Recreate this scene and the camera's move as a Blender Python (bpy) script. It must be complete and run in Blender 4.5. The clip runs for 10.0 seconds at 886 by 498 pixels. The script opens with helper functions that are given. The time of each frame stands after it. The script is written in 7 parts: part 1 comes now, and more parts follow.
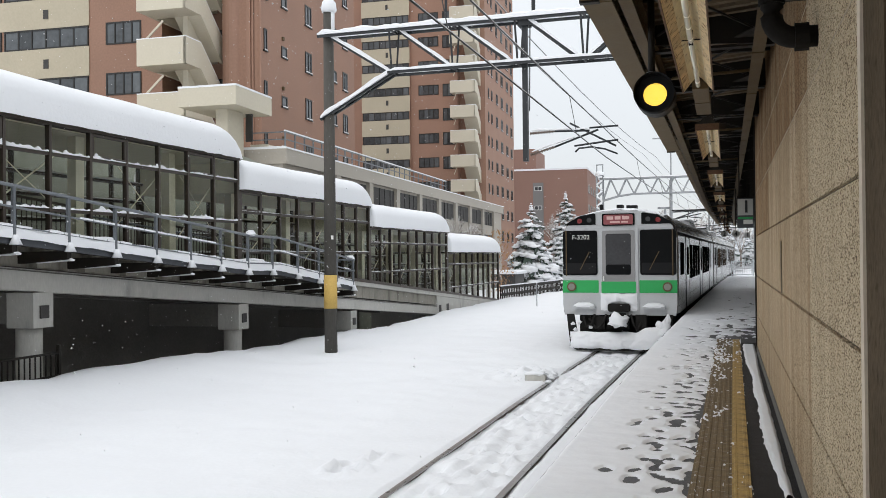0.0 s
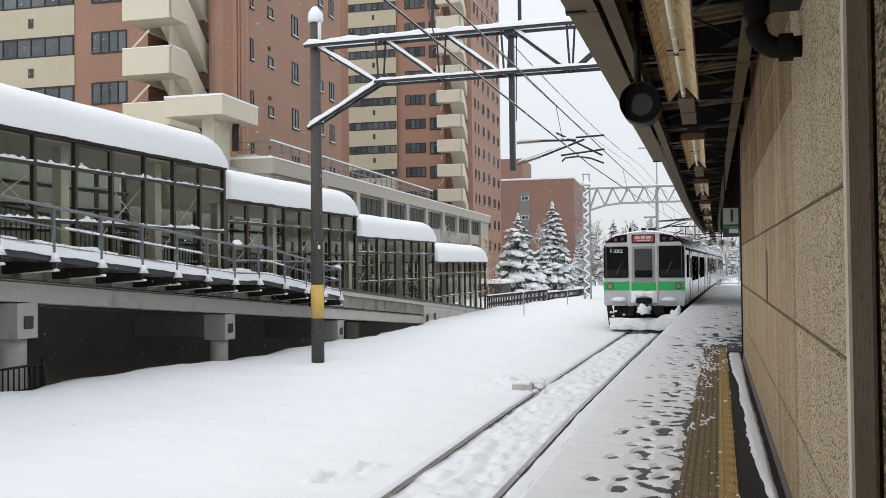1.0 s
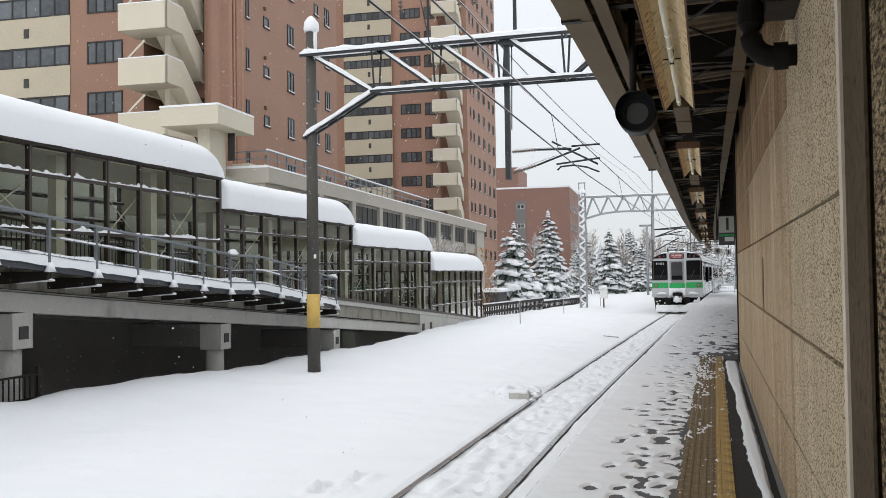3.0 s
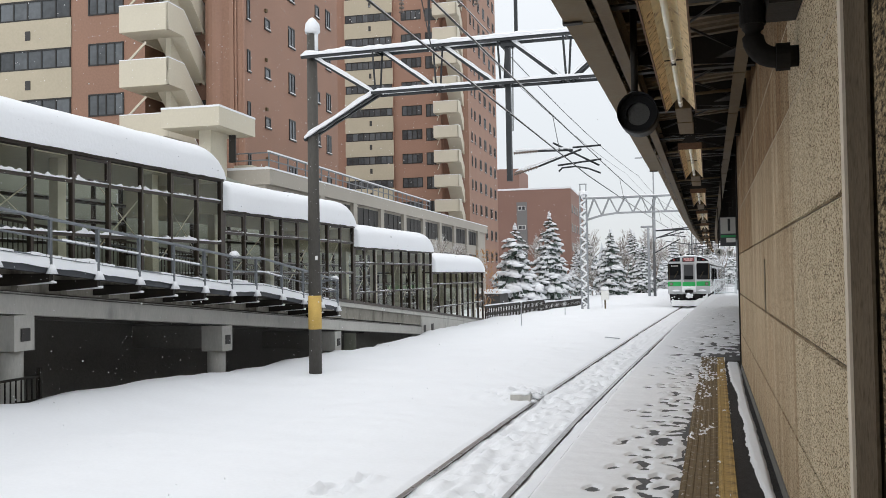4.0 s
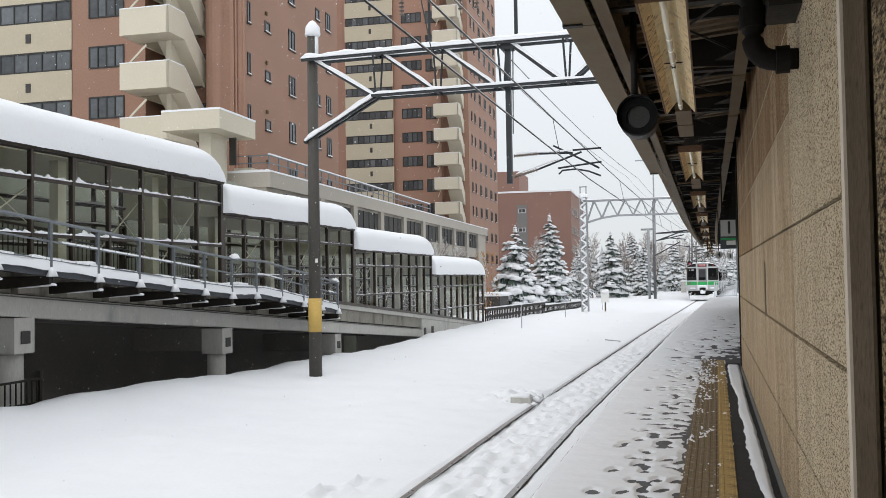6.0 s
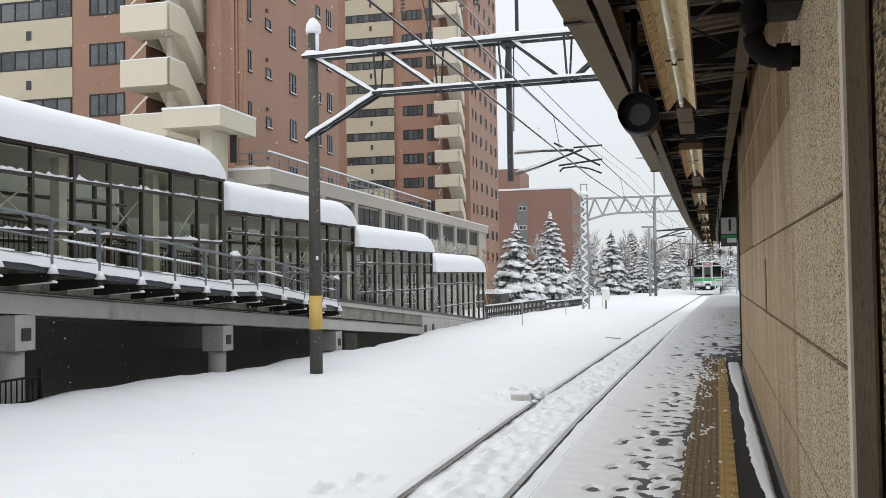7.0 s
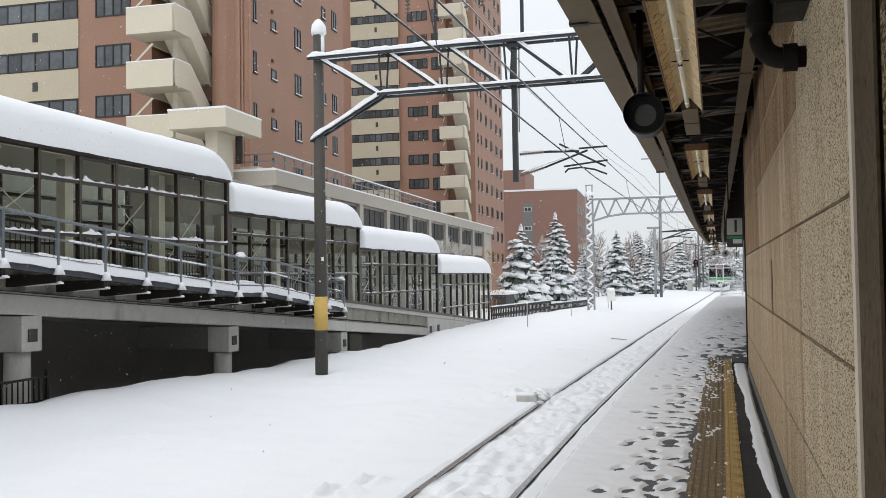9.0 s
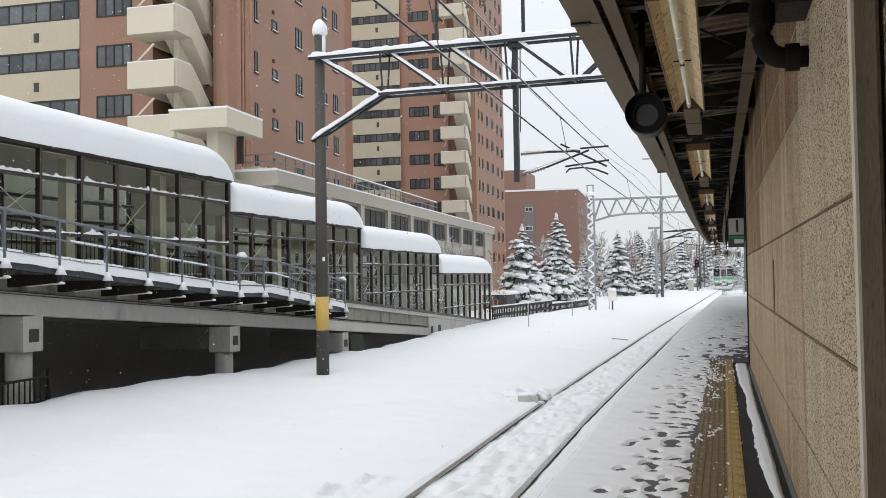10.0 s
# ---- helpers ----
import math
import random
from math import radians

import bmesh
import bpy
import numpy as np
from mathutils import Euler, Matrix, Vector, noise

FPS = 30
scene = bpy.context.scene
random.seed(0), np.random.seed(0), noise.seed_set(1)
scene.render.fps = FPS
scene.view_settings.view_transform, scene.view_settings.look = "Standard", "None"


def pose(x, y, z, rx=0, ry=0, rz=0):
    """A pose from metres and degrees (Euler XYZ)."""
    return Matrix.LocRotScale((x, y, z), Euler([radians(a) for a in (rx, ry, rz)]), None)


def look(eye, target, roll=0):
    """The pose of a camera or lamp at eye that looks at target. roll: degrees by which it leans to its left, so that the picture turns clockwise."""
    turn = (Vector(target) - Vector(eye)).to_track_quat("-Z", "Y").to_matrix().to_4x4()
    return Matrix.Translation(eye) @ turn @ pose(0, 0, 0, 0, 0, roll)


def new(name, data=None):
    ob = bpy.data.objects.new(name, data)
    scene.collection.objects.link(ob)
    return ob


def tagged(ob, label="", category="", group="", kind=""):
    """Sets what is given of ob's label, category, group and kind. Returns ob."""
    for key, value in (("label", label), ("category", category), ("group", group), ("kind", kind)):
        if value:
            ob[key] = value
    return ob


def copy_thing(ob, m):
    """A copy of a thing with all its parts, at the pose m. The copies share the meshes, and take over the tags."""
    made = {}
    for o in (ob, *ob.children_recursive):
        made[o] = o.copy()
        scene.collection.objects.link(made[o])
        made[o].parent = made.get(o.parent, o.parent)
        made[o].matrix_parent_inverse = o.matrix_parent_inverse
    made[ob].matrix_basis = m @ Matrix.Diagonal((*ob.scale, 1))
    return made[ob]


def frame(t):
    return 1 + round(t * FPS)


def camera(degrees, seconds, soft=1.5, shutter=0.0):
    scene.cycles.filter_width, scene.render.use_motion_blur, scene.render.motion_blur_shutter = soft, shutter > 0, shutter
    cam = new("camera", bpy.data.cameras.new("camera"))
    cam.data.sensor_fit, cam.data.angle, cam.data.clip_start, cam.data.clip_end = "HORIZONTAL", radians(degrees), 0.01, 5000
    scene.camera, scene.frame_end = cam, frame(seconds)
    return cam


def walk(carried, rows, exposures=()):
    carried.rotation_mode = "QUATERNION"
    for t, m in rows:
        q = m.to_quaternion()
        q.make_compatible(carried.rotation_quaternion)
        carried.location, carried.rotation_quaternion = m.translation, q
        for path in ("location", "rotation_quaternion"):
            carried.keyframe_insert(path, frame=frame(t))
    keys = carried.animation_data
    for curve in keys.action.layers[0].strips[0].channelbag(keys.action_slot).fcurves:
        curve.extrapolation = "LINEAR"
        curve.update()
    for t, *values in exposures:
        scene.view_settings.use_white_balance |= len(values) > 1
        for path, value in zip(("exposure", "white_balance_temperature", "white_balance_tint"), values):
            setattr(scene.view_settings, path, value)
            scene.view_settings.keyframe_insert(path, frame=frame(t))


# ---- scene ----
cam = camera(52.2, 10.0, soft=0.8)
walk(cam, [
    (0.0, pose(0.0126, 0.0, 1.5, 90.471, 0.543, 17.393)),
    (0.5, pose(0.0148, 0.0, 1.5, 90.804, 0.623, 16.945)),
    (1.0, pose(0.0109, 0.0, 1.5, 91.063, 0.657, 16.571)),
    (1.5, pose(0.0069, 0.0, 1.5, 91.308, 0.602, 16.397)),
    (2.0, pose(0.0081, 0.0, 1.5, 91.483, 0.744, 16.412)),
    (2.5, pose(0.0080, 0.0, 1.5, 91.590, 0.805, 16.319)),
    (4.0, pose(0.0021, 0.0, 1.5, 91.717, 0.890, 16.392)),
    (4.5, pose(0.0098, 0.0, 1.5, 91.897, 0.972, 16.431)),
    (5.0, pose(0.0075, 0.0, 1.5, 92.000, 0.989, 16.397)),
    (5.5, pose(0.0040, 0.0, 1.5, 91.972, 0.927, 16.392)),
    (7.0, pose(0.0023, 0.0, 1.5, 91.721, 0.857, 16.441)),
    (7.5, pose(-0.0000, 0.0, 1.5, 91.722, 0.859, 16.499)),
    (8.0, pose(-0.0035, 0.0, 1.5, 91.692, 0.943, 16.630)),
    (8.5, pose(-0.0036, 0.0, 1.5, 91.657, 0.943, 16.766)),
    (9.0, pose(0.0001, 0.0, 1.5, 91.788, 0.861, 16.770)),
    (9.5, pose(0.0024, 0.0, 1.5, 91.859, 0.868, 16.780)),
    (10.0, pose(-0.0051, 0.0, 1.5, 91.794, 0.874, 16.833)),
], exposures=[(0.0, 0.0), (0.2, 0.10), (0.5, 0.30), (0.8, 0.10), (1.0, -0.01), (10.0, -0.02)])

# ---- sky and light: a closed overcast, snow clouds ----
world = bpy.data.worlds.new("overcast")
scene.world = world
world.use_nodes = True
wn = world.node_tree.nodes
wl = world.node_tree.links
sky = wn.new("ShaderNodeTexSky")
sky.sky_type, sky.sun_disc = "NISHITA", False
sky.sun_elevation, sky.sun_rotation = radians(40), radians(191)
sky_dim = wn.new("ShaderNodeVectorMath")
sky_dim.operation = "SCALE"
sky_dim.inputs["Scale"].default_value = 0.10
cloud = wn.new("ShaderNodeMix")
cloud.data_type = "RGBA"
cloud.inputs["Factor"].default_value = 0.90
cloud.inputs["B"].default_value = (0.85, 0.88, 0.91, 1)
wl.new(sky.outputs[0], sky_dim.inputs[0])
wl.new(sky_dim.outputs[0], cloud.inputs["A"])
# a closed cloud deck is about three times as bright overhead as at the horizon
geo = wn.new("ShaderNodeTexCoord")
sep = wn.new("ShaderNodeSeparateXYZ")
grad = wn.new("ShaderNodeMapRange")
grad.inputs["From Min"].default_value, grad.inputs["From Max"].default_value = 0.0, 1.0
grad.inputs["To Min"].default_value, grad.inputs["To Max"].default_value = 0.90, 1.80
wl.new(geo.outputs["Generated"], sep.inputs[0])
wl.new(sep.outputs["Z"], grad.inputs["Value"])
wl.new(cloud.outputs["Result"], wn["Background"].inputs["Color"])
wl.new(grad.outputs[0], wn["Background"].inputs["Strength"])

sun = new("sun", bpy.data.lights.new("sun", "SUN"))
sun.data.energy, sun.data.angle, sun.data.color = 0.75, radians(40), (1.0, 0.97, 0.93)
sun.matrix_world = look((0, 0, 0), (0.14, 0.71, -0.62))


# ---- materials ----
def mat(name, color, rough=0.7, var=0.15, scale=6.0, fine=60.0, bump=0.15, metal=0.0, spots=None, spot_amount=0.5,
        spot_scale=3.0, stretch=(1, 1, 1), emit=0.0, by_object=0.0, coat=0.0, spot_soft=0.18, spec=0.5):
    """A surface with broad and fine variation of colour, relief, and stains of a second colour."""
    m = bpy.data.materials.new(name)
    m.use_nodes = True
    n, l = m.node_tree.nodes, m.node_tree.links
    b = n["Principled BSDF"]
    co = n.new("ShaderNodeTexCoord")
    mp = n.new("ShaderNodeMapping")
    mp.inputs["Scale"].default_value = stretch
    l.new(co.outputs["Object"], mp.inputs["Vector"])

    def nz(s, detail=4.0):
        t = n.new("ShaderNodeTexNoise")
        t.inputs["Scale"].default_value, t.inputs["Detail"].default_value = s, detail
        l.new(mp.outputs[0], t.inputs["Vector"])
        return t.outputs["Fac"]

    def mix(a, c, fac, kind="MIX"):
        x = n.new("ShaderNodeMix")
        x.data_type, x.blend_type = "RGBA", kind
        for sock, v in (("A", a), ("B", c), ("Factor", fac)):
            if hasattr(v, "is_linked"):
                l.new(v, x.inputs[sock])
            else:
                x.inputs[sock].default_value = (*v, 1) if isinstance(v, tuple) and len(v) == 3 else v
        return x.outputs["Result"]

    def ramp(v, lo, hi):
        r = n.new("ShaderNodeMapRange")
        r.inputs["From Min"].default_value, r.inputs["From Max"].default_value = lo, hi
        l.new(v, r.inputs["Value"])
        return r.outputs[0]

    dark = tuple(max(0, c * (1 - var)) for c in color)
    light = tuple(min(1, c * (1 + var)) for c in color)
    col = mix(dark, light, ramp(nz(scale), 0.3, 0.7))
    col = mix(col, mix(dark, light, ramp(nz(fine), 0.3, 0.7)), 0.5)
    if spots:
        col = mix(col, spots, ramp(nz(spot_scale, 6.0), 1 - spot_amount, 1 - spot_amount + spot_soft))
    if by_object:
        oi = n.new("ShaderNodeObjectInfo")
        col = mix(col, mix(tuple(c * (1 - by_object) for c in color), tuple(min(1, c * (1 + by_object)) for c in color), oi.outputs["Random"]), 0.5)
    l.new(col, b.inputs["Base Color"])
    rr = n.new("ShaderNodeMapRange")
    rr.inputs["To Min"].default_value, rr.inputs["To Max"].default_value = max(0.02, rough - 0.1), min(1, rough + 0.1)
    l.new(nz(scale * 2), rr.inputs["Value"])
    l.new(rr.outputs[0], b.inputs["Roughness"])
    b.inputs["Metallic"].default_value = metal
    b.inputs["Coat Weight"].default_value = coat
    b.inputs["Specular IOR Level"].default_value = spec
    if bump:
        bp = n.new("ShaderNodeBump")
        bp.inputs["Strength"].default_value, bp.inputs["Distance"].default_value = bump, 0.02
        l.new(nz(fine), bp.inputs["Height"])
        l.new(bp.outputs[0], b.inputs["Normal"])
    if emit:
        l.new(col, b.inputs["Emission Color"])
        b.inputs["Emission Strength"].default_value = emit
    return m


def glass_mat(name, tint, alpha_through, rough=0.03):
    """Pane: partly clear, partly mirror by the grazing angle."""
    m = bpy.data.materials.new(name)
    m.use_nodes = True
    n, l = m.node_tree.nodes, m.node_tree.links
    n.remove(n["Principled BSDF"])
    tr = n.new("ShaderNodeBsdfTransparent")
    tr.inputs[0].default_value = (*tint, 1)
    gl = n.new("ShaderNodeBsdfGlossy")
    gl.inputs["Roughness"].default_value = rough
    fr = n.new("ShaderNodeFresnel")
    fr.inputs[0].default_value = alpha_through
    mx = n.new("ShaderNodeMixShader")
    l.new(fr.outputs[0], mx.inputs[0])
    l.new(tr.outputs[0], mx.inputs[1])
    l.new(gl.outputs[0], mx.inputs[2])
    l.new(mx.outputs[0], n["Material Output"].inputs[0])
    return m


def snow_mat(name):
    m = mat(name, (0.81, 0.82, 0.84), 0.75, 0.02, 0.8, 14.0, 0.25)
    b = m.node_tree.nodes["Principled BSDF"]
    b.inputs["Specular IOR Level"].default_value = 0.25
    return m


SNOW = snow_mat("snow")
GROUND_SNOW = snow_mat("ground_snow")


def aggregate_mat(name, stops, size=95.0, rust=0.0, stain=0.25, relief=0.6):
    """Exposed aggregate: pebbles and pits by a fine noise, upright weather streaks, rust runs."""
    m = bpy.data.materials.new(name)
    m.use_nodes = True
    n, l = m.node_tree.nodes, m.node_tree.links
    b = n["Principled BSDF"]
    where = n.new("ShaderNodeNewGeometry")

    def nz(scale, stretch, detail, rough=0.6):
        mp = n.new("ShaderNodeMapping")
        mp.inputs["Scale"].default_value = stretch
        l.new(where.outputs["Position"], mp.inputs["Vector"])
        t = n.new("ShaderNodeTexNoise")
        t.inputs["Scale"].default_value, t.inputs["Detail"].default_value, t.inputs["Roughness"].default_value = scale, detail, rough
        l.new(mp.outputs[0], t.inputs["Vector"])
        return t.outputs["Fac"]

    def ramp(v, points):
        r = n.new("ShaderNodeValToRGB")
        els = r.color_ramp.elements
        while len(els) < len(points):
            els.new(0.5)
        for e, (at_, c) in zip(els, points):
            e.position, e.color = at_, (*c, 1)
        l.new(v, r.inputs["Fac"])
        return r.outputs["Color"]

    def mix(a, c, fac, kind="MIX"):
        x = n.new("ShaderNodeMix")
        x.data_type, x.blend_type = "RGBA", kind
        l.new(a, x.inputs["A"])
        if isinstance(c, tuple):
            x.inputs["B"].default_value = (*c, 1)
        else:
            l.new(c, x.inputs["B"])
        if isinstance(fac, float):
            x.inputs["Factor"].default_value = fac
        else:
            l.new(fac, x.inputs["Factor"])
        return x.outputs["Result"]

    pebble = nz(size, (1, 0.32, 1), 3.0, 0.62)
    col = ramp(pebble, stops)
    grit = nz(size * 2.6, (1, 0.32, 1), 2.0)
    col = mix(col, ramp(grit, ((0.3, (0.55, 0.5, 0.45)), (0.7, (1.0, 1.0, 1.0)))), 0.55, "MULTIPLY")
    weather = nz(1.3, (1, 1.4, 0.3), 5.0)
    lo = 1 - stain
    col = mix(col, ramp(weather, ((0.32, (lo, lo * 0.97, lo * 0.93)), (0.66, (1.0, 1.0, 1.0)))), 1.0, "MULTIPLY")
    if rust:
        run = ramp(nz(5.0, (1, 1.0, 0.12), 5.0), ((0.36, (0.0, 0.0, 0.0)), (0.64, (rust, rust, rust))))
        col = mix(col, mix(col, (0.50, 0.30, 0.15), 1.0, "MULTIPLY"), run)
    l.new(col, b.inputs["Base Color"])
    b.inputs["Roughness"].default_value, b.inputs["Specular IOR Level"].default_value = 0.92, 0.2
    bp = n.new("ShaderNodeBump")
    bp.inputs["Strength"].default_value, bp.inputs["Distance"].default_value = relief, 0.012
    l.new(pebble, bp.inputs["Height"])
    l.new(bp.outputs[0], b.inputs["Normal"])
    return m


WALL_STUCCO = aggregate_mat("exposed_aggregate_wall", ((0.30, (0.10, 0.07, 0.045)), (0.40, (0.45, 0.34, 0.215)), (0.50, (0.72, 0.575, 0.385)), (0.68, (0.86, 0.73, 0.53))), 105, 0.40, 0.25)
WALL_COARSE = aggregate_mat("coarse_aggregate_wall", ((0.34, (0.055, 0.04, 0.024)), (0.41, (0.34, 0.25, 0.15)), (0.48, (0.82, 0.67, 0.455)), (0.64, (0.94, 0.83, 0.62))), 150, 0.12, 0.18, 1.0)
# rust-brown panels; dimness under the roof is also put into these tones
WALL_BROWN = aggregate_mat("rust_and_roof_shade_wall", ((0.32, (0.09, 0.055, 0.032)), (0.42, (0.36, 0.25, 0.145)), (0.52, (0.60, 0.44, 0.265)), (0.68, (0.76, 0.60, 0.39))), 105, 0.75, 0.32)
JOINT = mat("joint_sealant", (0.045, 0.036, 0.027), 0.85, 0.2)
STEEL_POST = mat("weathered_steel_post", (0.11, 0.083, 0.055), 0.85, 0.3, 3, 40, 0.15, spec=0.03, spots=(0.06, 0.042, 0.026), spot_amount=0.46, spot_scale=22, stretch=(1, 1, 0.8))
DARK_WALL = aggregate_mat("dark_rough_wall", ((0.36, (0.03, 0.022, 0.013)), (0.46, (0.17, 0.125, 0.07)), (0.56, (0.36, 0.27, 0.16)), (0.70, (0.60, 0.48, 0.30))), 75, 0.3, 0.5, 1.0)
STEEL_DARK = mat("dark_painted_steel", (0.016, 0.013, 0.010), 0.55, 0.3, 4, 50, 0.1, spots=(0.045, 0.026, 0.014), spot_amount=0.36, spec=0.25)
STEEL_GREY = mat("grey_painted_steel", (0.125, 0.090, 0.050), 0.6, 0.15, 3, 40, 0.08, spec=0.12, spots=(0.07, 0.05, 0.035), spot_amount=0.38)
FASCIA = mat("beige_grey_fascia", (0.15, 0.110, 0.062), 0.6, 0.1, 2, 30, 0.06, spec=0.12, spots=(0.12, 0.09, 0.06), spot_amount=0.33)
CORRUGATED = mat("corrugated_roof_underside", (0.19, 0.14, 0.085), 0.6, 0.3, 2, 20, 0.05, spots=(0.08, 0.05, 0.03), spot_amount=0.42)
RUSTY_WHITE = mat("rusty_white_enamel", (0.84, 0.72, 0.48), 0.45, 0.2, 3, 30, 0.08, spots=(0.24, 0.11, 0.04), spot_amount=0.42, spot_scale=24, stretch=(1, 0.7, 1))
RUST_FLAKE = mat("flaking_rusted_enamel", (0.74, 0.56, 0.31), 0.7, 0.3, 4, 40, 0.3, spots=(0.19, 0.08, 0.028), spot_amount=0.46, spot_scale=38, spot_soft=0.12, stretch=(0.8, 1.0, 0.8))
TUBE = mat("fluorescent_tube", (0.92, 0.88, 0.74), 0.25, 0.02, 3, 20, 0.0)
PIPE_DARK = mat("dark_pipe_lagging", (0.015, 0.013, 0.011), 0.7, 0.3, 4, 40, 0.2, spec=0.1)
YELLOW = mat("worn_yellow_paving", (0.40, 0.265, 0.085), 0.75, 0.38, 5, 60, 0.3, spots=(0.17, 0.11, 0.05), spot_amount=0.52, spot_scale=9)
TACTILE = mat("dirty_tactile_paving", (0.155, 0.108, 0.052), 0.75, 0.5, 5, 60, 0.3, spots=(0.60, 0.59, 0.57), spot_amount=0.40, spot_scale=11, stretch=(1, 2.2, 1))
WET_ASPHALT = mat("wet_asphalt", (0.017, 0.016, 0.017), 0.6, 0.4, 6, 90, 0.3, spec=0.2)
CONCRETE = mat("grey_concrete", (0.47, 0.46, 0.425), 0.85, 0.12, 1.2, 25, 0.25, spots=(0.25, 0.245, 0.23), spot_amount=0.42, spot_scale=1.4, stretch=(1, 1, 0.35))
# darker concrete; under the ramp its colour also holds the shade there
CONCRETE_DARK_SHADED = mat("dark_and_shaded_concrete", (0.17, 0.163, 0.15), 0.9, 0.2, 0.8, 18, 0.25)
EARTH = mat("dark_earth", (0.07, 0.065, 0.055), 0.95, 0.3, 2, 20, 0.5)
RAIL_TOP = mat("rail_steel", (0.34, 0.33, 0.33), 0.3, 0.15, 5, 40, 0.05, metal=0.9)
RAIL_SIDE = mat("rusty_rail_web", (0.09, 0.07, 0.06), 0.8, 0.3, 5, 40, 0.2)
FRAME_BRONZE = mat("bronze_window_frame", (0.046, 0.033, 0.024), 0.45, 0.2, 4, 40, 0.03)
GALV = mat("galvanised_steel", (0.17, 0.185, 0.20), 0.45, 0.15, 6, 50, 0.05, metal=0.5)
GLASS_WALK = glass_mat("walkway_glass", (0.92, 0.94, 0.90), 1.28)
ROOM_PALE = mat("pale_inner_paint", (0.74, 0.70, 0.56), 0.7, 0.08)
POLE = mat("dark_concrete_pole", (0.065, 0.06, 0.052), 0.75, 0.25, 2, 30, 0.2, spots=(0.14, 0.135, 0.125), spot_amount=0.36, spot_scale=4, stretch=(1, 1, 0.3))
POLE_YELLOW = mat("faded_yellow_band", (0.60, 0.40, 0.11), 0.7, 0.15, 4, 30, 0.1)
GANTRY = mat("gantry_steel", (0.034, 0.037, 0.040), 0.5, 0.25, 5, 40, 0.05, metal=0.1, spec=0.3)
LATTICE = mat("pale_galvanised_lattice", (0.32, 0.335, 0.35), 0.55, 0.15, 5, 40, 0.05, metal=0.3)
WIRE = mat("copper_wire_dark", (0.06, 0.06, 0.06), 0.5, 0.1, 5, 40, 0.0, metal=0.5)
INSULATOR = mat("brown_insulator", (0.15, 0.115, 0.095), 0.3, 0.1, 5, 40, 0.0)
BRICK_TILE = mat("red_brown_tile_cladding", (0.29, 0.166, 0.116), 0.75, 0.16, 0.25, 9, 0.1)
BRICK_TILE_B = mat("brown_tile_cladding", (0.31, 0.18, 0.128), 0.75, 0.1, 0.5, 9, 0.1)
BEIGE = mat("beige_wall_paint", (0.455, 0.40, 0.30), 0.8, 0.08, 0.4, 8, 0.05)
BALCONY = mat("cream_balcony_paint", (0.575, 0.525, 0.42), 0.8, 0.06, 0.5, 9, 0.05)
PODIUM = mat("taupe_podium_wall", (0.41, 0.375, 0.325), 0.85, 0.07, 0.4, 9, 0.08)
LOUVRE = mat("dark_opening", (0.045, 0.042, 0.04), 0.7, 0.2)
FAR_BRICK = mat("dull_red_brick", (0.255, 0.150, 0.118), 0.85, 0.08, 0.3, 6, 0.05)
WINDOW_FRAME = mat("dark_aluminium_frame", (0.014, 0.013, 0.012), 0.4, 0.1)
# pane colour holds some reflected sky, varied from pane to pane
WINDOW_PANE = mat("sky_toned_window_pane", (0.090, 0.098, 0.105), 0.10, 0.6, 0.5, 3, 0.0, by_object=0.85)
SLUSH = mat("thin_grey_slush", (0.055, 0.053, 0.055), 0.55, 0.35, 4, 40, 0.3, spots=(0.05, 0.05, 0.052), spot_amount=0.45, spot_scale=9)
WINDOW_SILL = mat("pale_sill", (0.6, 0.6, 0.58), 0.6, 0.05)


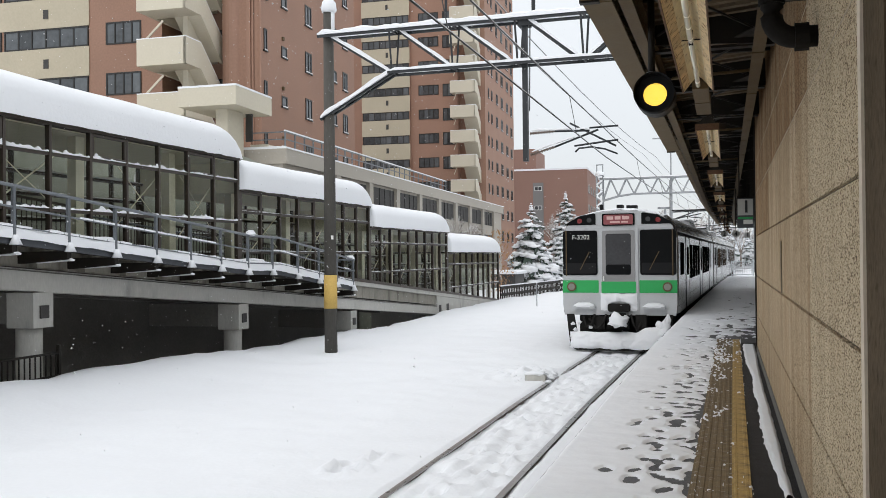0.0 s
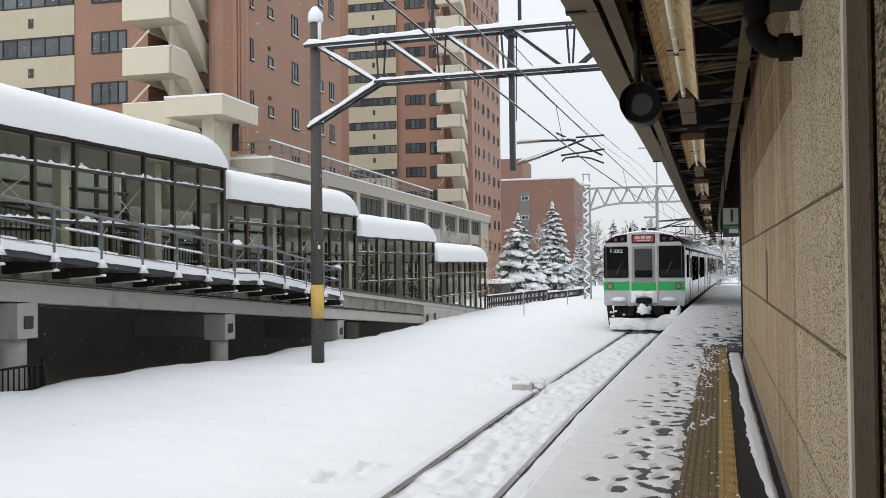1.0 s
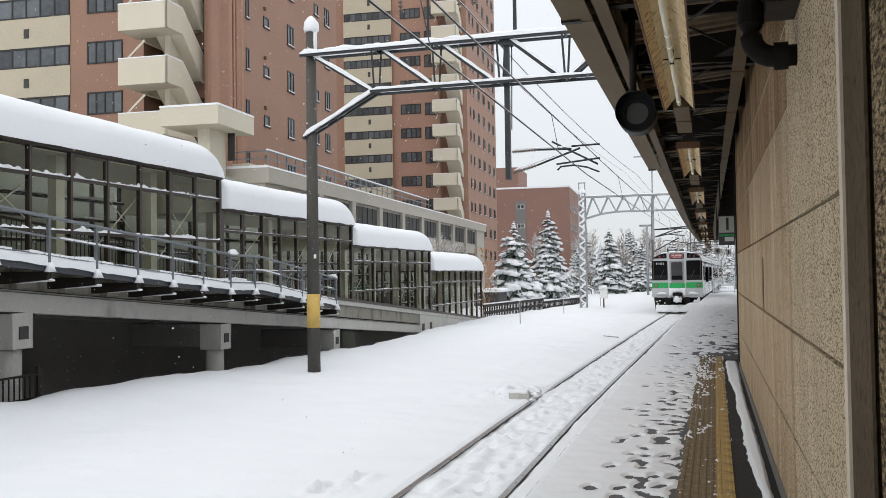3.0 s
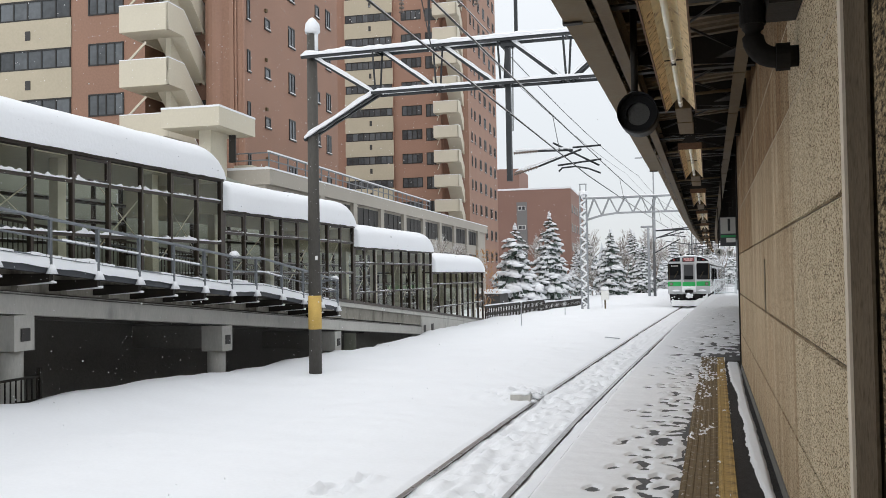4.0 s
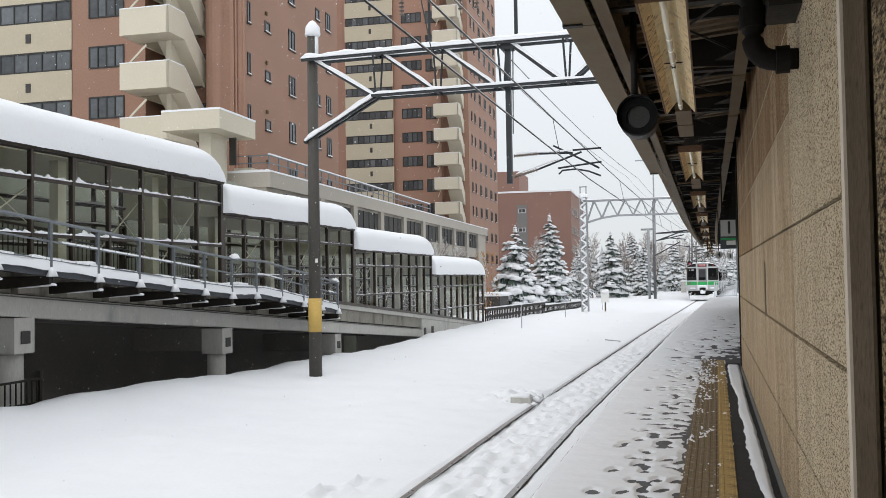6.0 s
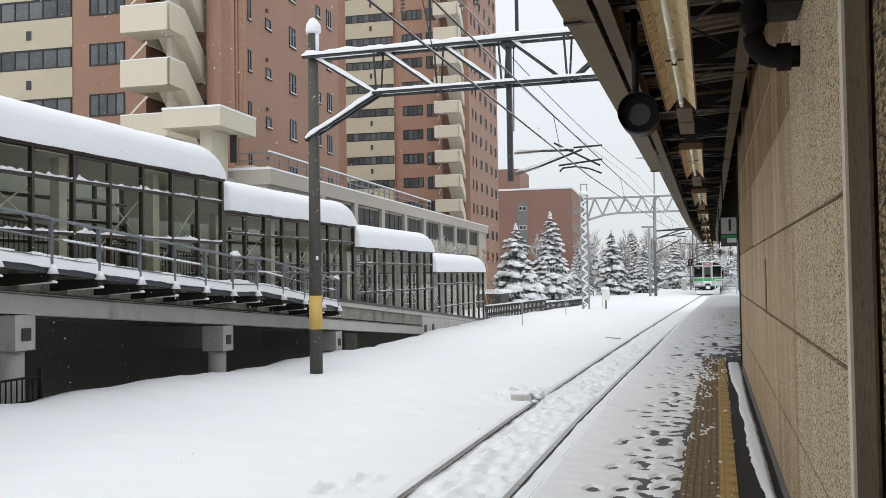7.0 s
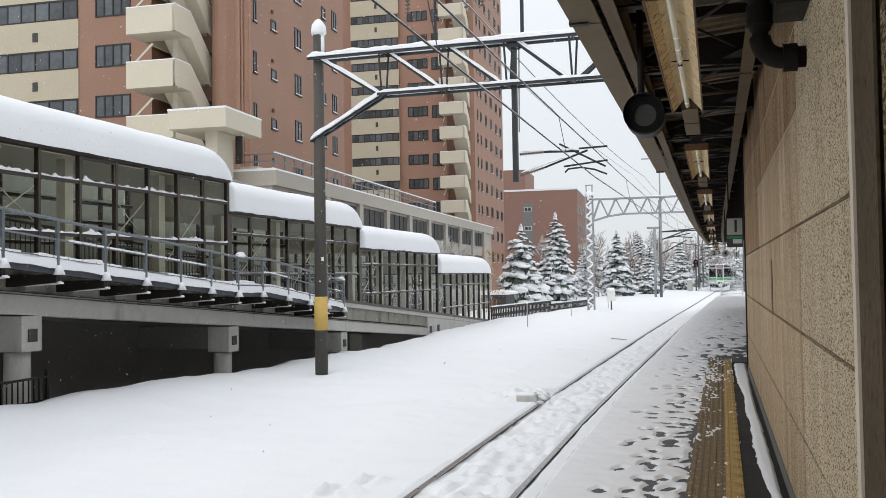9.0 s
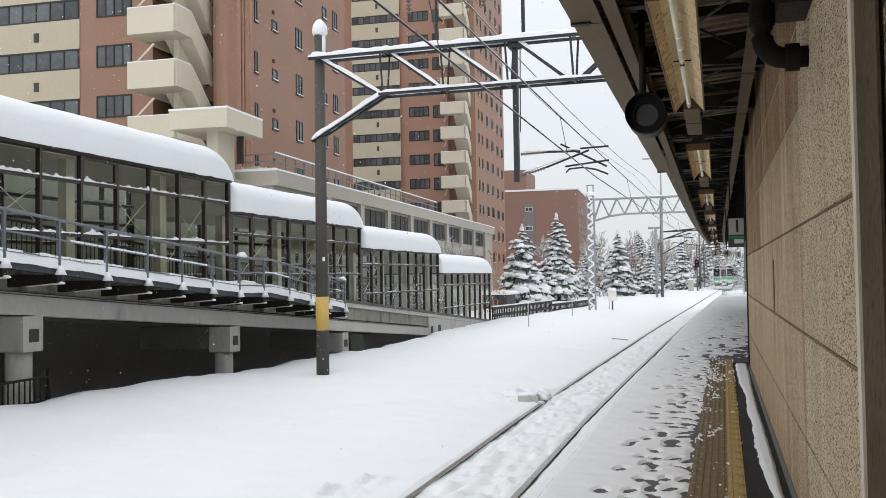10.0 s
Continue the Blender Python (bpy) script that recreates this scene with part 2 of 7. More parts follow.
# ---- mesh tools ----
class Mesh:
    """Collects vertices and faces of one part."""

    def __init__(self):
        self.v, self.f = [], []

    def add(self, vs, fs):
        k = len(self.v)
        self.v += [tuple(p) for p in vs]
        self.f += [tuple(i + k for i in f) for f in fs]
        return self

    def box(self, x0, x1, y0, y1, z0, z1):
        return self.add([(x, y, z) for z in (z0, z1) for y in (y0, y1) for x in (x0, x1)],
                        [(0, 2, 3, 1), (4, 5, 7, 6), (0, 1, 5, 4), (2, 6, 7, 3), (0, 4, 6, 2), (1, 3, 7, 5)])

    def beam(self, p, q, w, h=None, r2=None):
        """A bar of square section from p to q."""
        p, q, h = Vector(p), Vector(q), h or w
        d = (q - p).normalized()
        s = d.cross(Vector((0, 0, 1)))
        s = Vector((1, 0, 0)) if s.length < 1e-4 else s.normalized()
        u = s.cross(d)
        vs = [c + s * a * w / 2 + u * b * h / 2 for c in (p, q) for a, b in ((-1, -1), (1, -1), (1, 1), (-1, 1))]
        return self.add(vs, [(0, 1, 2, 3), (7, 6, 5, 4), (0, 4, 5, 1), (1, 5, 6, 2), (2, 6, 7, 3), (3, 7, 4, 0)])

    def rod(self, p, q, r, r2=None, n=8, caps=True):
        p, q = Vector(p), Vector(q)
        r2 = r if r2 is None else r2
        d = (q - p).normalized()
        s = d.cross(Vector((0, 0, 1)))
        s = Vector((1, 0, 0)) if s.length < 1e-4 else s.normalized()
        u = s.cross(d)
        ring = [(math.cos(2 * math.pi * i / n), math.sin(2 * math.pi * i / n)) for i in range(n)]
        vs = [p + (s * a + u * b) * r for a, b in ring] + [q + (s * a + u * b) * r2 for a, b in ring]
        fs = [(i, n + i, n + (i + 1) % n, (i + 1) % n) for i in range(n)]
        if caps:
            fs += [tuple(range(n)), tuple(range(2 * n - 1, n - 1, -1))]
        return self.add(vs, fs)

    def tube(self, pts, r, n=6):
        pts = [Vector(p) for p in pts]
        rings = []
        for i, p in enumerate(pts):
            d = (pts[min(i + 1, len(pts) - 1)] - pts[max(i - 1, 0)]).normalized()
            s = d.cross(Vector((0, 0, 1)))
            s = Vector((1, 0, 0)) if s.length < 1e-3 else s.normalized()
            u = s.cross(d)
            rad = r[i] if isinstance(r, (list, tuple)) else r
            rings.append([p + (s * math.cos(2 * math.pi * k / n) + u * math.sin(2 * math.pi * k / n)) * rad for k in range(n)])
        vs = [v for ring in rings for v in ring]
        fs = [(i * n + k, (i + 1) * n + k, (i + 1) * n + (k + 1) % n, i * n + (k + 1) % n) for i in range(len(pts) - 1) for k in range(n)]
        fs += [tuple(range(n)), tuple(range(len(vs) - 1, len(vs) - n - 1, -1))]
        return self.add(vs, fs)

    def prism(self, poly, axis, a, b):
        """A polygon in the plane across axis, pushed from a to b. axis x: (y, z); y: (x, z); z: (x, y)."""
        put = {"x": lambda p, c: (c, p[0], p[1]), "y": lambda p, c: (p[0], c, p[1]), "z": lambda p, c: (p[0], p[1], c)}[axis]
        n = len(poly)
        return self.add([put(p, a) for p in poly] + [put(p, b) for p in poly],
                        [tuple(range(n)), tuple(range(2 * n - 1, n - 1, -1))] + [(i, n + i, n + (i + 1) % n, (i + 1) % n) for i in range(n)])

    def blob(self, c, rx, ry, rz, seed=0.0, rough=0.18, n=10, m=6, flat=0.25):
        """A lumpy cushion, flattened underneath."""
        vs, fs = [], []
        for j in range(m + 1):
            th = math.pi * j / m
            for i in range(n):
                ph = 2 * math.pi * i / n
                d = Vector((math.sin(th) * math.cos(ph), math.sin(th) * math.sin(ph), math.cos(th)))
                k = 1 + rough * 2 * noise.noise(d * 1.7 + Vector((seed, seed * 2.1, c[0] + c[1])))
                z = d.z * rz * k
                vs.append((c[0] + d.x * rx * k, c[1] + d.y * ry * k, c[2] + (z if z > 0 else z * flat)))
        for j in range(m):
            for i in range(n):
                a, b = j * n + i, j * n + (i + 1) % n
                fs.append((a, a + n, b + n, b))
        return self.add(vs, fs)

    def data(self, name, material, smooth=False):
        me = bpy.data.meshes.new(name)
        me.from_pydata(self.v, [], self.f)
        me.validate()
        if len(self.f) > 1:
            bm = bmesh.new()
            bm.from_mesh(me)
            bmesh.ops.recalc_face_normals(bm, faces=bm.faces)
            bm.to_mesh(me)
            bm.free()
        if smooth:
            me.polygons.foreach_set("use_smooth", [True] * len(me.polygons))
        me.materials.append(material)
        return me


def part(name, mesh, material, parent=None, label="", smooth=False, at=None):
    """One mesh object under a thing, or a thing of its own."""
    data = mesh.data(name, material, smooth) if isinstance(mesh, Mesh) else mesh
    ob = new(name, data)
    ob.parent = parent
    if at is not None:
        ob.matrix_basis = at
    return tagged(ob, label)


def thing(name, label, category, group="", at=None, kind=""):
    ob = tagged(new(name), label, category, group, kind)
    if at is not None:
        ob.matrix_basis = at
    return ob


def smoothstep(a, b, x):
    t = min(1.0, max(0.0, (x - a) / (b - a)))
    return t * t * (3 - 2 * t)


# ---- the line: centre of the track over distance ----
def track_x(y):
    if y < 15:
        return -2.735 - 0.004 * (15 - y)
    if y < 45:
        u = y - 15
        return -2.735 + 0.018 * u + 0.013 * u * u / 60
    return -2.0 + 0.031 * (y - 45)


def track_turn(y):
    return -math.degrees(math.atan((track_x(y + 0.5) - track_x(y - 0.5))))


RAIL_Z = -0.92


def lumps(x, y, s, a):
    return a * noise.noise(Vector((x * s, y * s, 3.7)))


# ---- ground: one snow sheet to the horizon ----
def bank_edge(y):
    pts = ((-60, -11.3), (28, -11.3), (33, -11.3), (47, -11.75), (60, -12))
    for (y0, x0), (y1, x1) in zip(pts, pts[1:]):
        if y <= y1:
            return x0 + (x1 - x0) * (y - y0) / (y1 - y0)
    return pts[-1][1]


PITS = ((-4.14, 9.29, 0.11, 0.15), (-4.10, 9.50, 0.10, 0.13), (-3.96, 9.38, 0.09, 0.12), (-3.97, 9.95, 0.09, 0.12), (-3.94, 10.14, 0.08, 0.10), (-8.54, 11.93, 0.09, 0.08))


def ground_z(x, y):
    z = -0.86 + lumps(x, y, 0.25, 0.09) + lumps(x, y, 0.9, 0.05) + lumps(x, y, 3.1, 0.016) + lumps(x, y * 0.5, 7.0, 0.006)
    # the field swells towards the bank, which falls away under the ramp
    if -24 < x < -6.5:
        z += 0.39 * min(1.0, max(0.0, (27 - y) / 14.5)) * smoothstep(9.2, 11.4, -x)
    deep = 2.3 * (1 - smoothstep(34, 46, y))
    if -24 < x and y < 47:
        z -= deep * smoothstep(0.0, 1.1, bank_edge(y) + lumps(0, y, 0.8, 0.08) - x)
    u = x - track_x(y)
    if abs(u) < 3:
        flat = 1 - smoothstep(0.9, 2.4, abs(u))
        z = z * (1 - flat) + ((-0.90 if u < 0.5 else -0.925) + lumps(x, y, 1.6, 0.025)) * flat
        if abs(u) < 0.52 and y < 45:
            z += dent_depth(u, y)
        if abs(u) < 0.52:
            z += -0.045 + lumps(x, y, 4.2, 0.10) * (0.5 + 0.5 * noise.noise(Vector((x, y * 0.4, 9))))
        for s in (-1, 1):
            d = abs(u - s * 0.565)
            z -= 0.045 * (1 - smoothstep(0.03, 0.06, d - (0.025 if u - s * 0.565 > 0 else 0)))
    # heap beside the box at the track
    d = math.hypot(x + 3.9, (y - 17.9) * 0.5)
    z += 0.10 * max(0, 1 - d / 0.9) * (1 + 1.6 * noise.noise(Vector((x * 5, y * 5, 1))))
    # clods and holes where something fell into the snow
    for cx, cy, r, h in PITS:
        d = math.hypot(x - cx, y - cy) / r
        if d < 2.5:
            z += h * (-math.exp(-d * d) + 0.55 * math.exp(-2.5 * (d - 1.5) ** 2))
    return z


DENTS = {}
dent_rng = random.Random(14)
for i in range(430):
    dy_ = 6.5 + 36 * dent_rng.random() ** 1.25
    DENTS.setdefault(int(dy_), []).append((dent_rng.uniform(-0.42, 0.42), dy_, dent_rng.uniform(0.05, 0.09), dent_rng.uniform(0.09, 0.20), dent_rng.uniform(0.035, 0.085)))


def dent_depth(u, y):
    z = 0.0
    for k in (int(y) - 1, int(y), int(y) + 1):
        for du, dy, rx, ry, h in DENTS.get(k, ()):
            r = ((u - du) / rx) ** 2 + ((y - dy) / ry) ** 2
            if r < 4:
                z += -h * math.exp(-1.6 * r) + 0.35 * h * math.exp(-3.0 * (r - 2.2) ** 2)
    return z


def build_ground():
    xs = [-900, -400, -200, -120, -80, -60, -45, -35, -28, -24.1, -23.9, -20] + list(np.arange(-18, -9, 0.3)) + list(np.arange(-9, -5.2, 0.12)) \
        + list(np.arange(-5.2, 0.4, 0.05)) + [0.6, 1.5, 3, 6, 12, 25, 60, 150, 400, 900]
    ys = [-600, -200, -80, -40, -20, -10, -4, 0, 3, 5] + list(np.arange(6, 30, 0.11)) + list(np.arange(30, 60, 0.4)) + list(np.arange(60, 150, 2.0)) \
        + [160, 180, 210, 260, 340, 500, 800, 1500, 3000]
    me = Mesh()
    me.v = [(float(x) + (max(0.0, track_x(y) + 2.74) if -5.3 < x < 0.4 else 0), float(y), ground_z(x + (max(0.0, track_x(y) + 2.74) if -5.3 < x < 0.4 else 0), y)) for y in ys for x in xs]
    nx = len(xs)
    me.f = [(j * nx + i, j * nx + i + 1, (j + 1) * nx + i + 1, (j + 1) * nx + i) for j in range(len(ys) - 1) for i in range(nx - 1)]
    g = part("ground", me, GROUND_SNOW, None, smooth=True)
    tagged(g, "deep fresh white snow over the railway ground", "snow", "", "structure")


build_ground()


# ---- track ----
def rail(side, name):
    me, top = Mesh(), Mesh()
    ys = [-12 + 1.5 * i for i in range(130)]
    for mesh, w, z0, z1 in ((me, 0.05, RAIL_Z - 0.15, RAIL_Z - 0.012), (top, 0.066, RAIL_Z - 0.012, RAIL_Z)):
        vs, fs = [], []
        for y in ys:
            x = track_x(y) + side * 0.565
            vs += [(x - w / 2, y, z0), (x + w / 2, y, z0), (x + w / 2, y, z1), (x - w / 2, y, z1)]
        for i in range(len(ys) - 1):
            fs += [(4 * i + a, 4 * i + (a + 1) % 4, 4 * i + 4 + (a + 1) % 4, 4 * i + 4 + a) for a in range(4)]
        mesh.add(vs, fs)
    r = tagged(new(name), "steel rail half sunk in the snow", "rail", "rails of the track")
    part("web", me, RAIL_SIDE, r)
    part("rail_head", top, RAIL_TOP, r, "worn shiny rail head")


rail(-1, "rail")
rail(1, "rail")


# ---- platform ----
def edge_x(y):
    return track_x(y) + 1.57


def build_platform():
    ys = [-10 + 2.0 * i for i in range(37)] + [62.6]
    me = Mesh()
    for y0, y1 in zip(ys, ys[1:]):
        a, b = edge_x(y0), edge_x(y1)
        me.add([(a, y0, -1.3), (3.2, y0, -1.3), (3.2, y0, 0), (a, y0, 0), (b, y1, -1.3), (3.2, y1, -1.3), (3.2, y1, 0), (b, y1, 0)],
               [(3, 2, 6, 7), (0, 3, 7, 4), (1, 5, 6, 2)])
    me.add([(edge_x(62.6), 62.6, -1.3), (3.2, 62.6, -1.3), (3.2, 62.6, 0), (edge_x(62.6), 62.6, 0)], [(0, 1, 2, 3)])
    p = part("platform", me, WET_ASPHALT)
    return tagged(p, "narrow railway platform of wet dark asphalt under snow", "platform", "", "structure")


platform = build_platform()


def snow_sheet(name, label, xs, ys, height, mat_):
    me = Mesh()
    me.v = [(x(y) if callable(x) else x, y, 0) for y in ys for x in xs]
    me.v = [(x, y, height(x, y)) for x, y, _ in me.v]
    nx = len(xs)
    me.f = [(j * nx + i, j * nx + i + 1, (j + 1) * nx + i + 1, (j + 1) * nx + i) for j in range(len(ys) - 1) for i in range(nx - 1)]
    ob = part(name, me, mat_, None, smooth=True)
    return tagged(ob, label, "snow", "", "stuff")


def foot_gap(y):
    """Where the snow beside the tiles ends."""
    return -0.19 + 0.0068 * (y - 6.4)


def build_platform_snow():
    rng = random.Random(5)
    prints = []
    y = 4.0
    while y < 17:
        for lane, spread, chance in ((-0.24, 0.04, 0.8), (-0.36, 0.05, 0.85), (-0.48, 0.06, 0.8), (-0.61, 0.07, 0.55), (-0.76, 0.08, 0.22)):
            if rng.random() < chance:
                prints.append((lane + rng.uniform(-spread, spread), y + rng.uniform(-0.1, 0.1), rng.uniform(0.042, 0.060), rng.uniform(0.075, 0.12), rng.uniform(-0.5, 0.5)))
        y += 0.27
    rows_ = {}
    for p in prints:
        rows_.setdefault(int(p[1]), []).append(p)

    def height(x, y):
        e = x - edge_x(y)
        z = 0.021 + lumps(x, y, 1.3, 0.010) + lumps(x, y, 6, 0.005)
        z -= 0.30 * (1 - smoothstep(-0.05, 0.03, e)) ** 2
        z -= (0.035 + lumps(x, y, 3, 0.03)) * smoothstep(-0.10, 0.03, x - foot_gap(y) + lumps(x, y, 2.5, 0.06) + lumps(x, y, 9, 0.05))
        for k in (int(y) - 1, int(y), int(y) + 1):
            for px, py, a, b, t in rows_.get(k, ()):
                if abs(x - px) < 0.2 and abs(y - py) < 0.25:
                    dx, dy = x - px, y - py
                    dx, dy = dx + t * dy, dy - t * dx
                    r = (dx / a) ** 2 + (dy / b) ** 2
                    r += 0.55 * noise.noise(Vector((x * 22, y * 14, 2)))
                    if r < 1.6:
                        z = min(z, -0.003 + 0.03 * smoothstep(0.95, 1.35, r))
        return z

    n = 56
    xs = [(lambda y, i=i: edge_x(y) - 0.03 + (foot_gap(y) + 0.01 - edge_x(y) + 0.03) * i / n) for i in range(n + 1)]
    snow_sheet("platform_snow", "trampled snow with dark wet footprints on the platform", xs, list(np.arange(3.0, 16.6, 0.026)), height, SNOW)

    far_prints = {}
    for i in range(640):
        py = 16.4 + 34 * rng.random() ** 2.2
        far_prints.setdefault(int(py), []).append((rng.triangular(-0.8, 1.5, 0.55), py, rng.uniform(0.04, 0.07), rng.uniform(0.10, 0.2)))

    def far_height(x, y):
        e = x - edge_x(y)
        z = 0.03 + lumps(x, y, 1.0, 0.015)
        z -= 0.30 * (1 - smoothstep(-0.05, 0.03, e)) ** 2
        z -= 0.03 * smoothstep(0.1, 0.5, x) * (1 - smoothstep(18.5, 24, y)) * smoothstep(-0.2, 0.4, noise.noise(Vector((x * 7, y * 3.5, 6)))) * (1 - 0.6 * smoothstep(20, 50, y))
        for k in (int(y) - 1, int(y), int(y) + 1):
            for px, py, a, b in far_prints.get(k, ()):
                r = ((x - px) / a) ** 2 + ((y - py) / b) ** 2
                if r < 1.6:
                    z = min(z, -0.012 + 0.045 * smoothstep(0.6, 1.6, r))
        return z

    n2 = 64
    xs = [(lambda y, i=i: edge_x(y) - 0.03 + (3.2 - edge_x(y) + 0.03) * i / n2) for i in range(n2 + 1)]
    snow_sheet("platform_snow", "thin worn snow on the far half of the platform", xs, list(np.arange(16.6, 40, 0.055)) + list(np.arange(40, 62.6, 0.2)), far_height, SNOW)

    def strip_height(x, y):
        a = 0.272 + lumps(1, y, 0.9, 0.02) + lumps(1, y, 2.7, 0.012) + lumps(x * 9, y, 9, 0.014) + 0.06 * (1 - smoothstep(6.2, 7.4, y)) - 0.035 * smoothstep(11, 15, y)
        b = 0.395 + lumps(4, y, 3.0, 0.012) + 0.03 * smoothstep(11, 15, y)
        return 0.034 * smoothstep(0.0, 0.04, x - a) * (1 - smoothstep(-0.03, 0.012, x - b)) + lumps(x, y, 8, 0.005) - 0.007

    snow_sheet("wall_foot_snow", "narrow strip of icy snow along the foot of the wall", [0.20 + 0.0085 * i for i in range(29)], list(np.arange(5.9, 15.6, 0.04)), strip_height, SNOW)


build_platform_snow()
slush = Mesh()
for y_ in range(3, 62):
    x0_, x1_ = edge_x(y_) + 0.16, edge_x(y_ + 1) + 0.16
    x2_ = foot_gap(y_) - 0.03 if y_ < 16 else 3.19
    slush.add([(x0_, y_, 0.004), (x2_, y_, 0.004), (x2_, y_ + 1, 0.004), (x1_, y_ + 1, 0.004)], [(0, 1, 2, 3)])
tagged(part("platform_slush", slush, SLUSH), "thin grey slush trodden flat on the platform", "slush", "", "stuff")


def tile_dx(y):
    """The tile strips run a little askew to the wall."""
    return 0.02 + 0.0068 * (y - 6.4)


def build_tile_snow():
    def height(x, y):
        n_ = 0.9 * noise.noise(Vector((x * 24, y * 8, 1))) + 0.5 * noise.noise(Vector((x * 60, y * 30, 8))) + 0.7 * noise.noise(Vector((x * 5, y * 1.7, 4))) + 0.35 * smoothstep(11, 15, y) - 0.25 * smoothstep(-0.05, 0.1, x)
        return -0.008 + 0.031 * smoothstep(0.10, 0.70, n_)
    snow_sheet("tile_snow", "scraps of trodden snow on the tactile tiles", [(lambda y, i=i: tile_dx(y) - 0.26 + 0.0115 * i) for i in range(36)], list(np.arange(3.0, 16.7, 0.028)), height, SNOW)


build_tile_snow()


def build_tactile():
    base = Mesh().box(-0.13, 0.13, 0.0008, 0.2985, 0, 0.012)
    for i in range(5):
        x = -0.1 + 0.05 * i
        base.prism([(x - 0.014, 0.012), (x + 0.014, 0.012), (x + 0.009, 0.017), (x - 0.009, 0.017)], "y", 0.004, 0.296)
    d1 = base.data("tactile_tile", TACTILE)
    yb = Mesh().box(-0.06, 0.06, 0.0008, 0.2985, 0, 0.013)
    for x in (-0.035, 0.035):
        yb.prism([(x - 0.012, 0.013), (x + 0.012, 0.013), (x + 0.008, 0.017), (x - 0.008, 0.017)], "y", 0.004, 0.296)
    d2 = yb.data("edge_tile", YELLOW)
    for i in range(45):
        y = 3.0 + 0.3 * i
        part("tactile_tile", d1, None, platform, at=pose(-0.118 + tile_dx(y), y, 0, 0, 0, -0.39))
        part("edge_tile", d2, None, platform, at=pose(0.072 + tile_dx(y), y, 0, 0, 0, -0.39))


# ---- wall along the platform ----
PALE_EDGE = mat("pale_plaster_edge", (0.68, 0.59, 0.46), 0.85, 0.1, 3, 40, 0.15)
SEALANT = mat("thin_pale_sealant", (0.55, 0.45, 0.32), 0.85, 0.3, 4, 30, 0.1)
WALL_X = 0.45
COURSES = (0.0, 0.565, 1.16, 1.765, 2.40, 2.87, 3.78)


def build_wall():
    core = Mesh().box(WALL_X + 0.02, WALL_X + 0.24, 3.36, 14.6, 0, 3.78)
    w = tagged(part("wall_east", core, JOINT), "tan exposed-aggregate wall panels with dark joints", "wall", "", "structure")
    cache = {}
    ys = (3.36, 5.36, 8.0, 10.2, 12.4, 14.6)
    for z0, z1 in zip(COURSES, COURSES[1:]):
        for y0, y1 in zip(ys, ys[1:]):
            g = 0.004 if z0 != 1.16 and z1 != 1.16 else 0.007
            # upper courses get the brown mix of rust and coloured-in roof shade
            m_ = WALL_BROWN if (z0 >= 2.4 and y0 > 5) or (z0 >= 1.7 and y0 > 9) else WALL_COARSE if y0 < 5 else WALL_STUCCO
            k = (round(z1 - z0, 3), round(y1 - y0, 3), g, m_.name)
            if k not in cache:
                h, l, b = z1 - z0, y1 - y0, 0.003
                me = Mesh()
                me.add([(0.03, g / 2, g), (0.03, l - g / 2, g), (0.03, l - g / 2, h - g), (0.03, g / 2, h - g),
                        (0.0, g / 2 + b, g + b), (0.0, l - g / 2 - b, g + b), (0.0, l - g / 2 - b, h - g - b), (0.0, g / 2 + b, h - g - b)],
                       [(4, 5, 6, 7), (0, 1, 5, 4), (1, 2, 6, 5), (2, 3, 7, 6), (3, 0, 4, 7)])
                cache[k] = me.data("wall_panel", m_)
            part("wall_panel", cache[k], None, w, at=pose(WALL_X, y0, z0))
    for z in (2.40, 2.87):
        part("pale_sealant", Mesh().box(WALL_X - 0.001, WALL_X + 0.02, 3.37, 14.6, z - 0.0025, z + 0.0025), SEALANT, w, "pale sealant line")
    part("plinth", Mesh().box(WALL_X - 0.012, WALL_X + 0.03, 3.36, 14.6, 0.0, 0.09), CONCRETE_DARK_SHADED, w, "dark stained plinth strip")
    part("corner_strip", Mesh().box(WALL_X - 0.004, WALL_X + 0.06, 3.285, 3.357, 0, 3.78), PALE_EDGE, w, "pale plastered corner edge")
    part("end_strip", Mesh().box(WALL_X - 0.02, WALL_X + 0.24, 14.61, 14.7, 0, 3.78), STEEL_DARK, w, "dark steel end post")
    part("slot_plate", Mesh().box(WALL_X - 0.006, WALL_X + 0.005, 7.93, 8.06, 1.17, 1.60), FASCIA, w, "narrow grey metal plate")
    p = part("steel_post", Mesh().box(0.465, 0.70, 2.90, 3.27, 0, 3.78).box(0.455, 0.465, 2.87, 3.275, 0, 3.78), STEEL_POST)
    tagged(p, "weathered brown steel post beside the wall end", "post")
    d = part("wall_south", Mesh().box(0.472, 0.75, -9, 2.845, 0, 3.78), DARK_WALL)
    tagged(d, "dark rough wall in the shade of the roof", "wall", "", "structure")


build_wall()


# ---- platform roof ----
def roof_dx(y):
    """The roof follows the bend of the line at its far end."""
    return 0.0003 * max(0.0, y - 30) ** 2


def run(poly, y0, y1, step=3.0):
    """A section pushed along the roof's line."""
    me = Mesh()
    n, k = len(poly), max(1, int((y1 - y0) / step)) if y1 > 30 else 1
    ys = [y0 + (y1 - y0) * i / k for i in range(k + 1)]
    me.v = [(x + roof_dx(y), y, z) for y in ys for x, z in poly]
    me.f = [(j * n + i, j * n + (i + 1) % n, (j + 1) * n + (i + 1) % n, (j + 1) * n + i) for j in range(k) for i in range(n)]
    me.f += [tuple(range(n)), tuple(range(len(me.v) - 1, len(me.v) - n - 1, -1))]
    return me


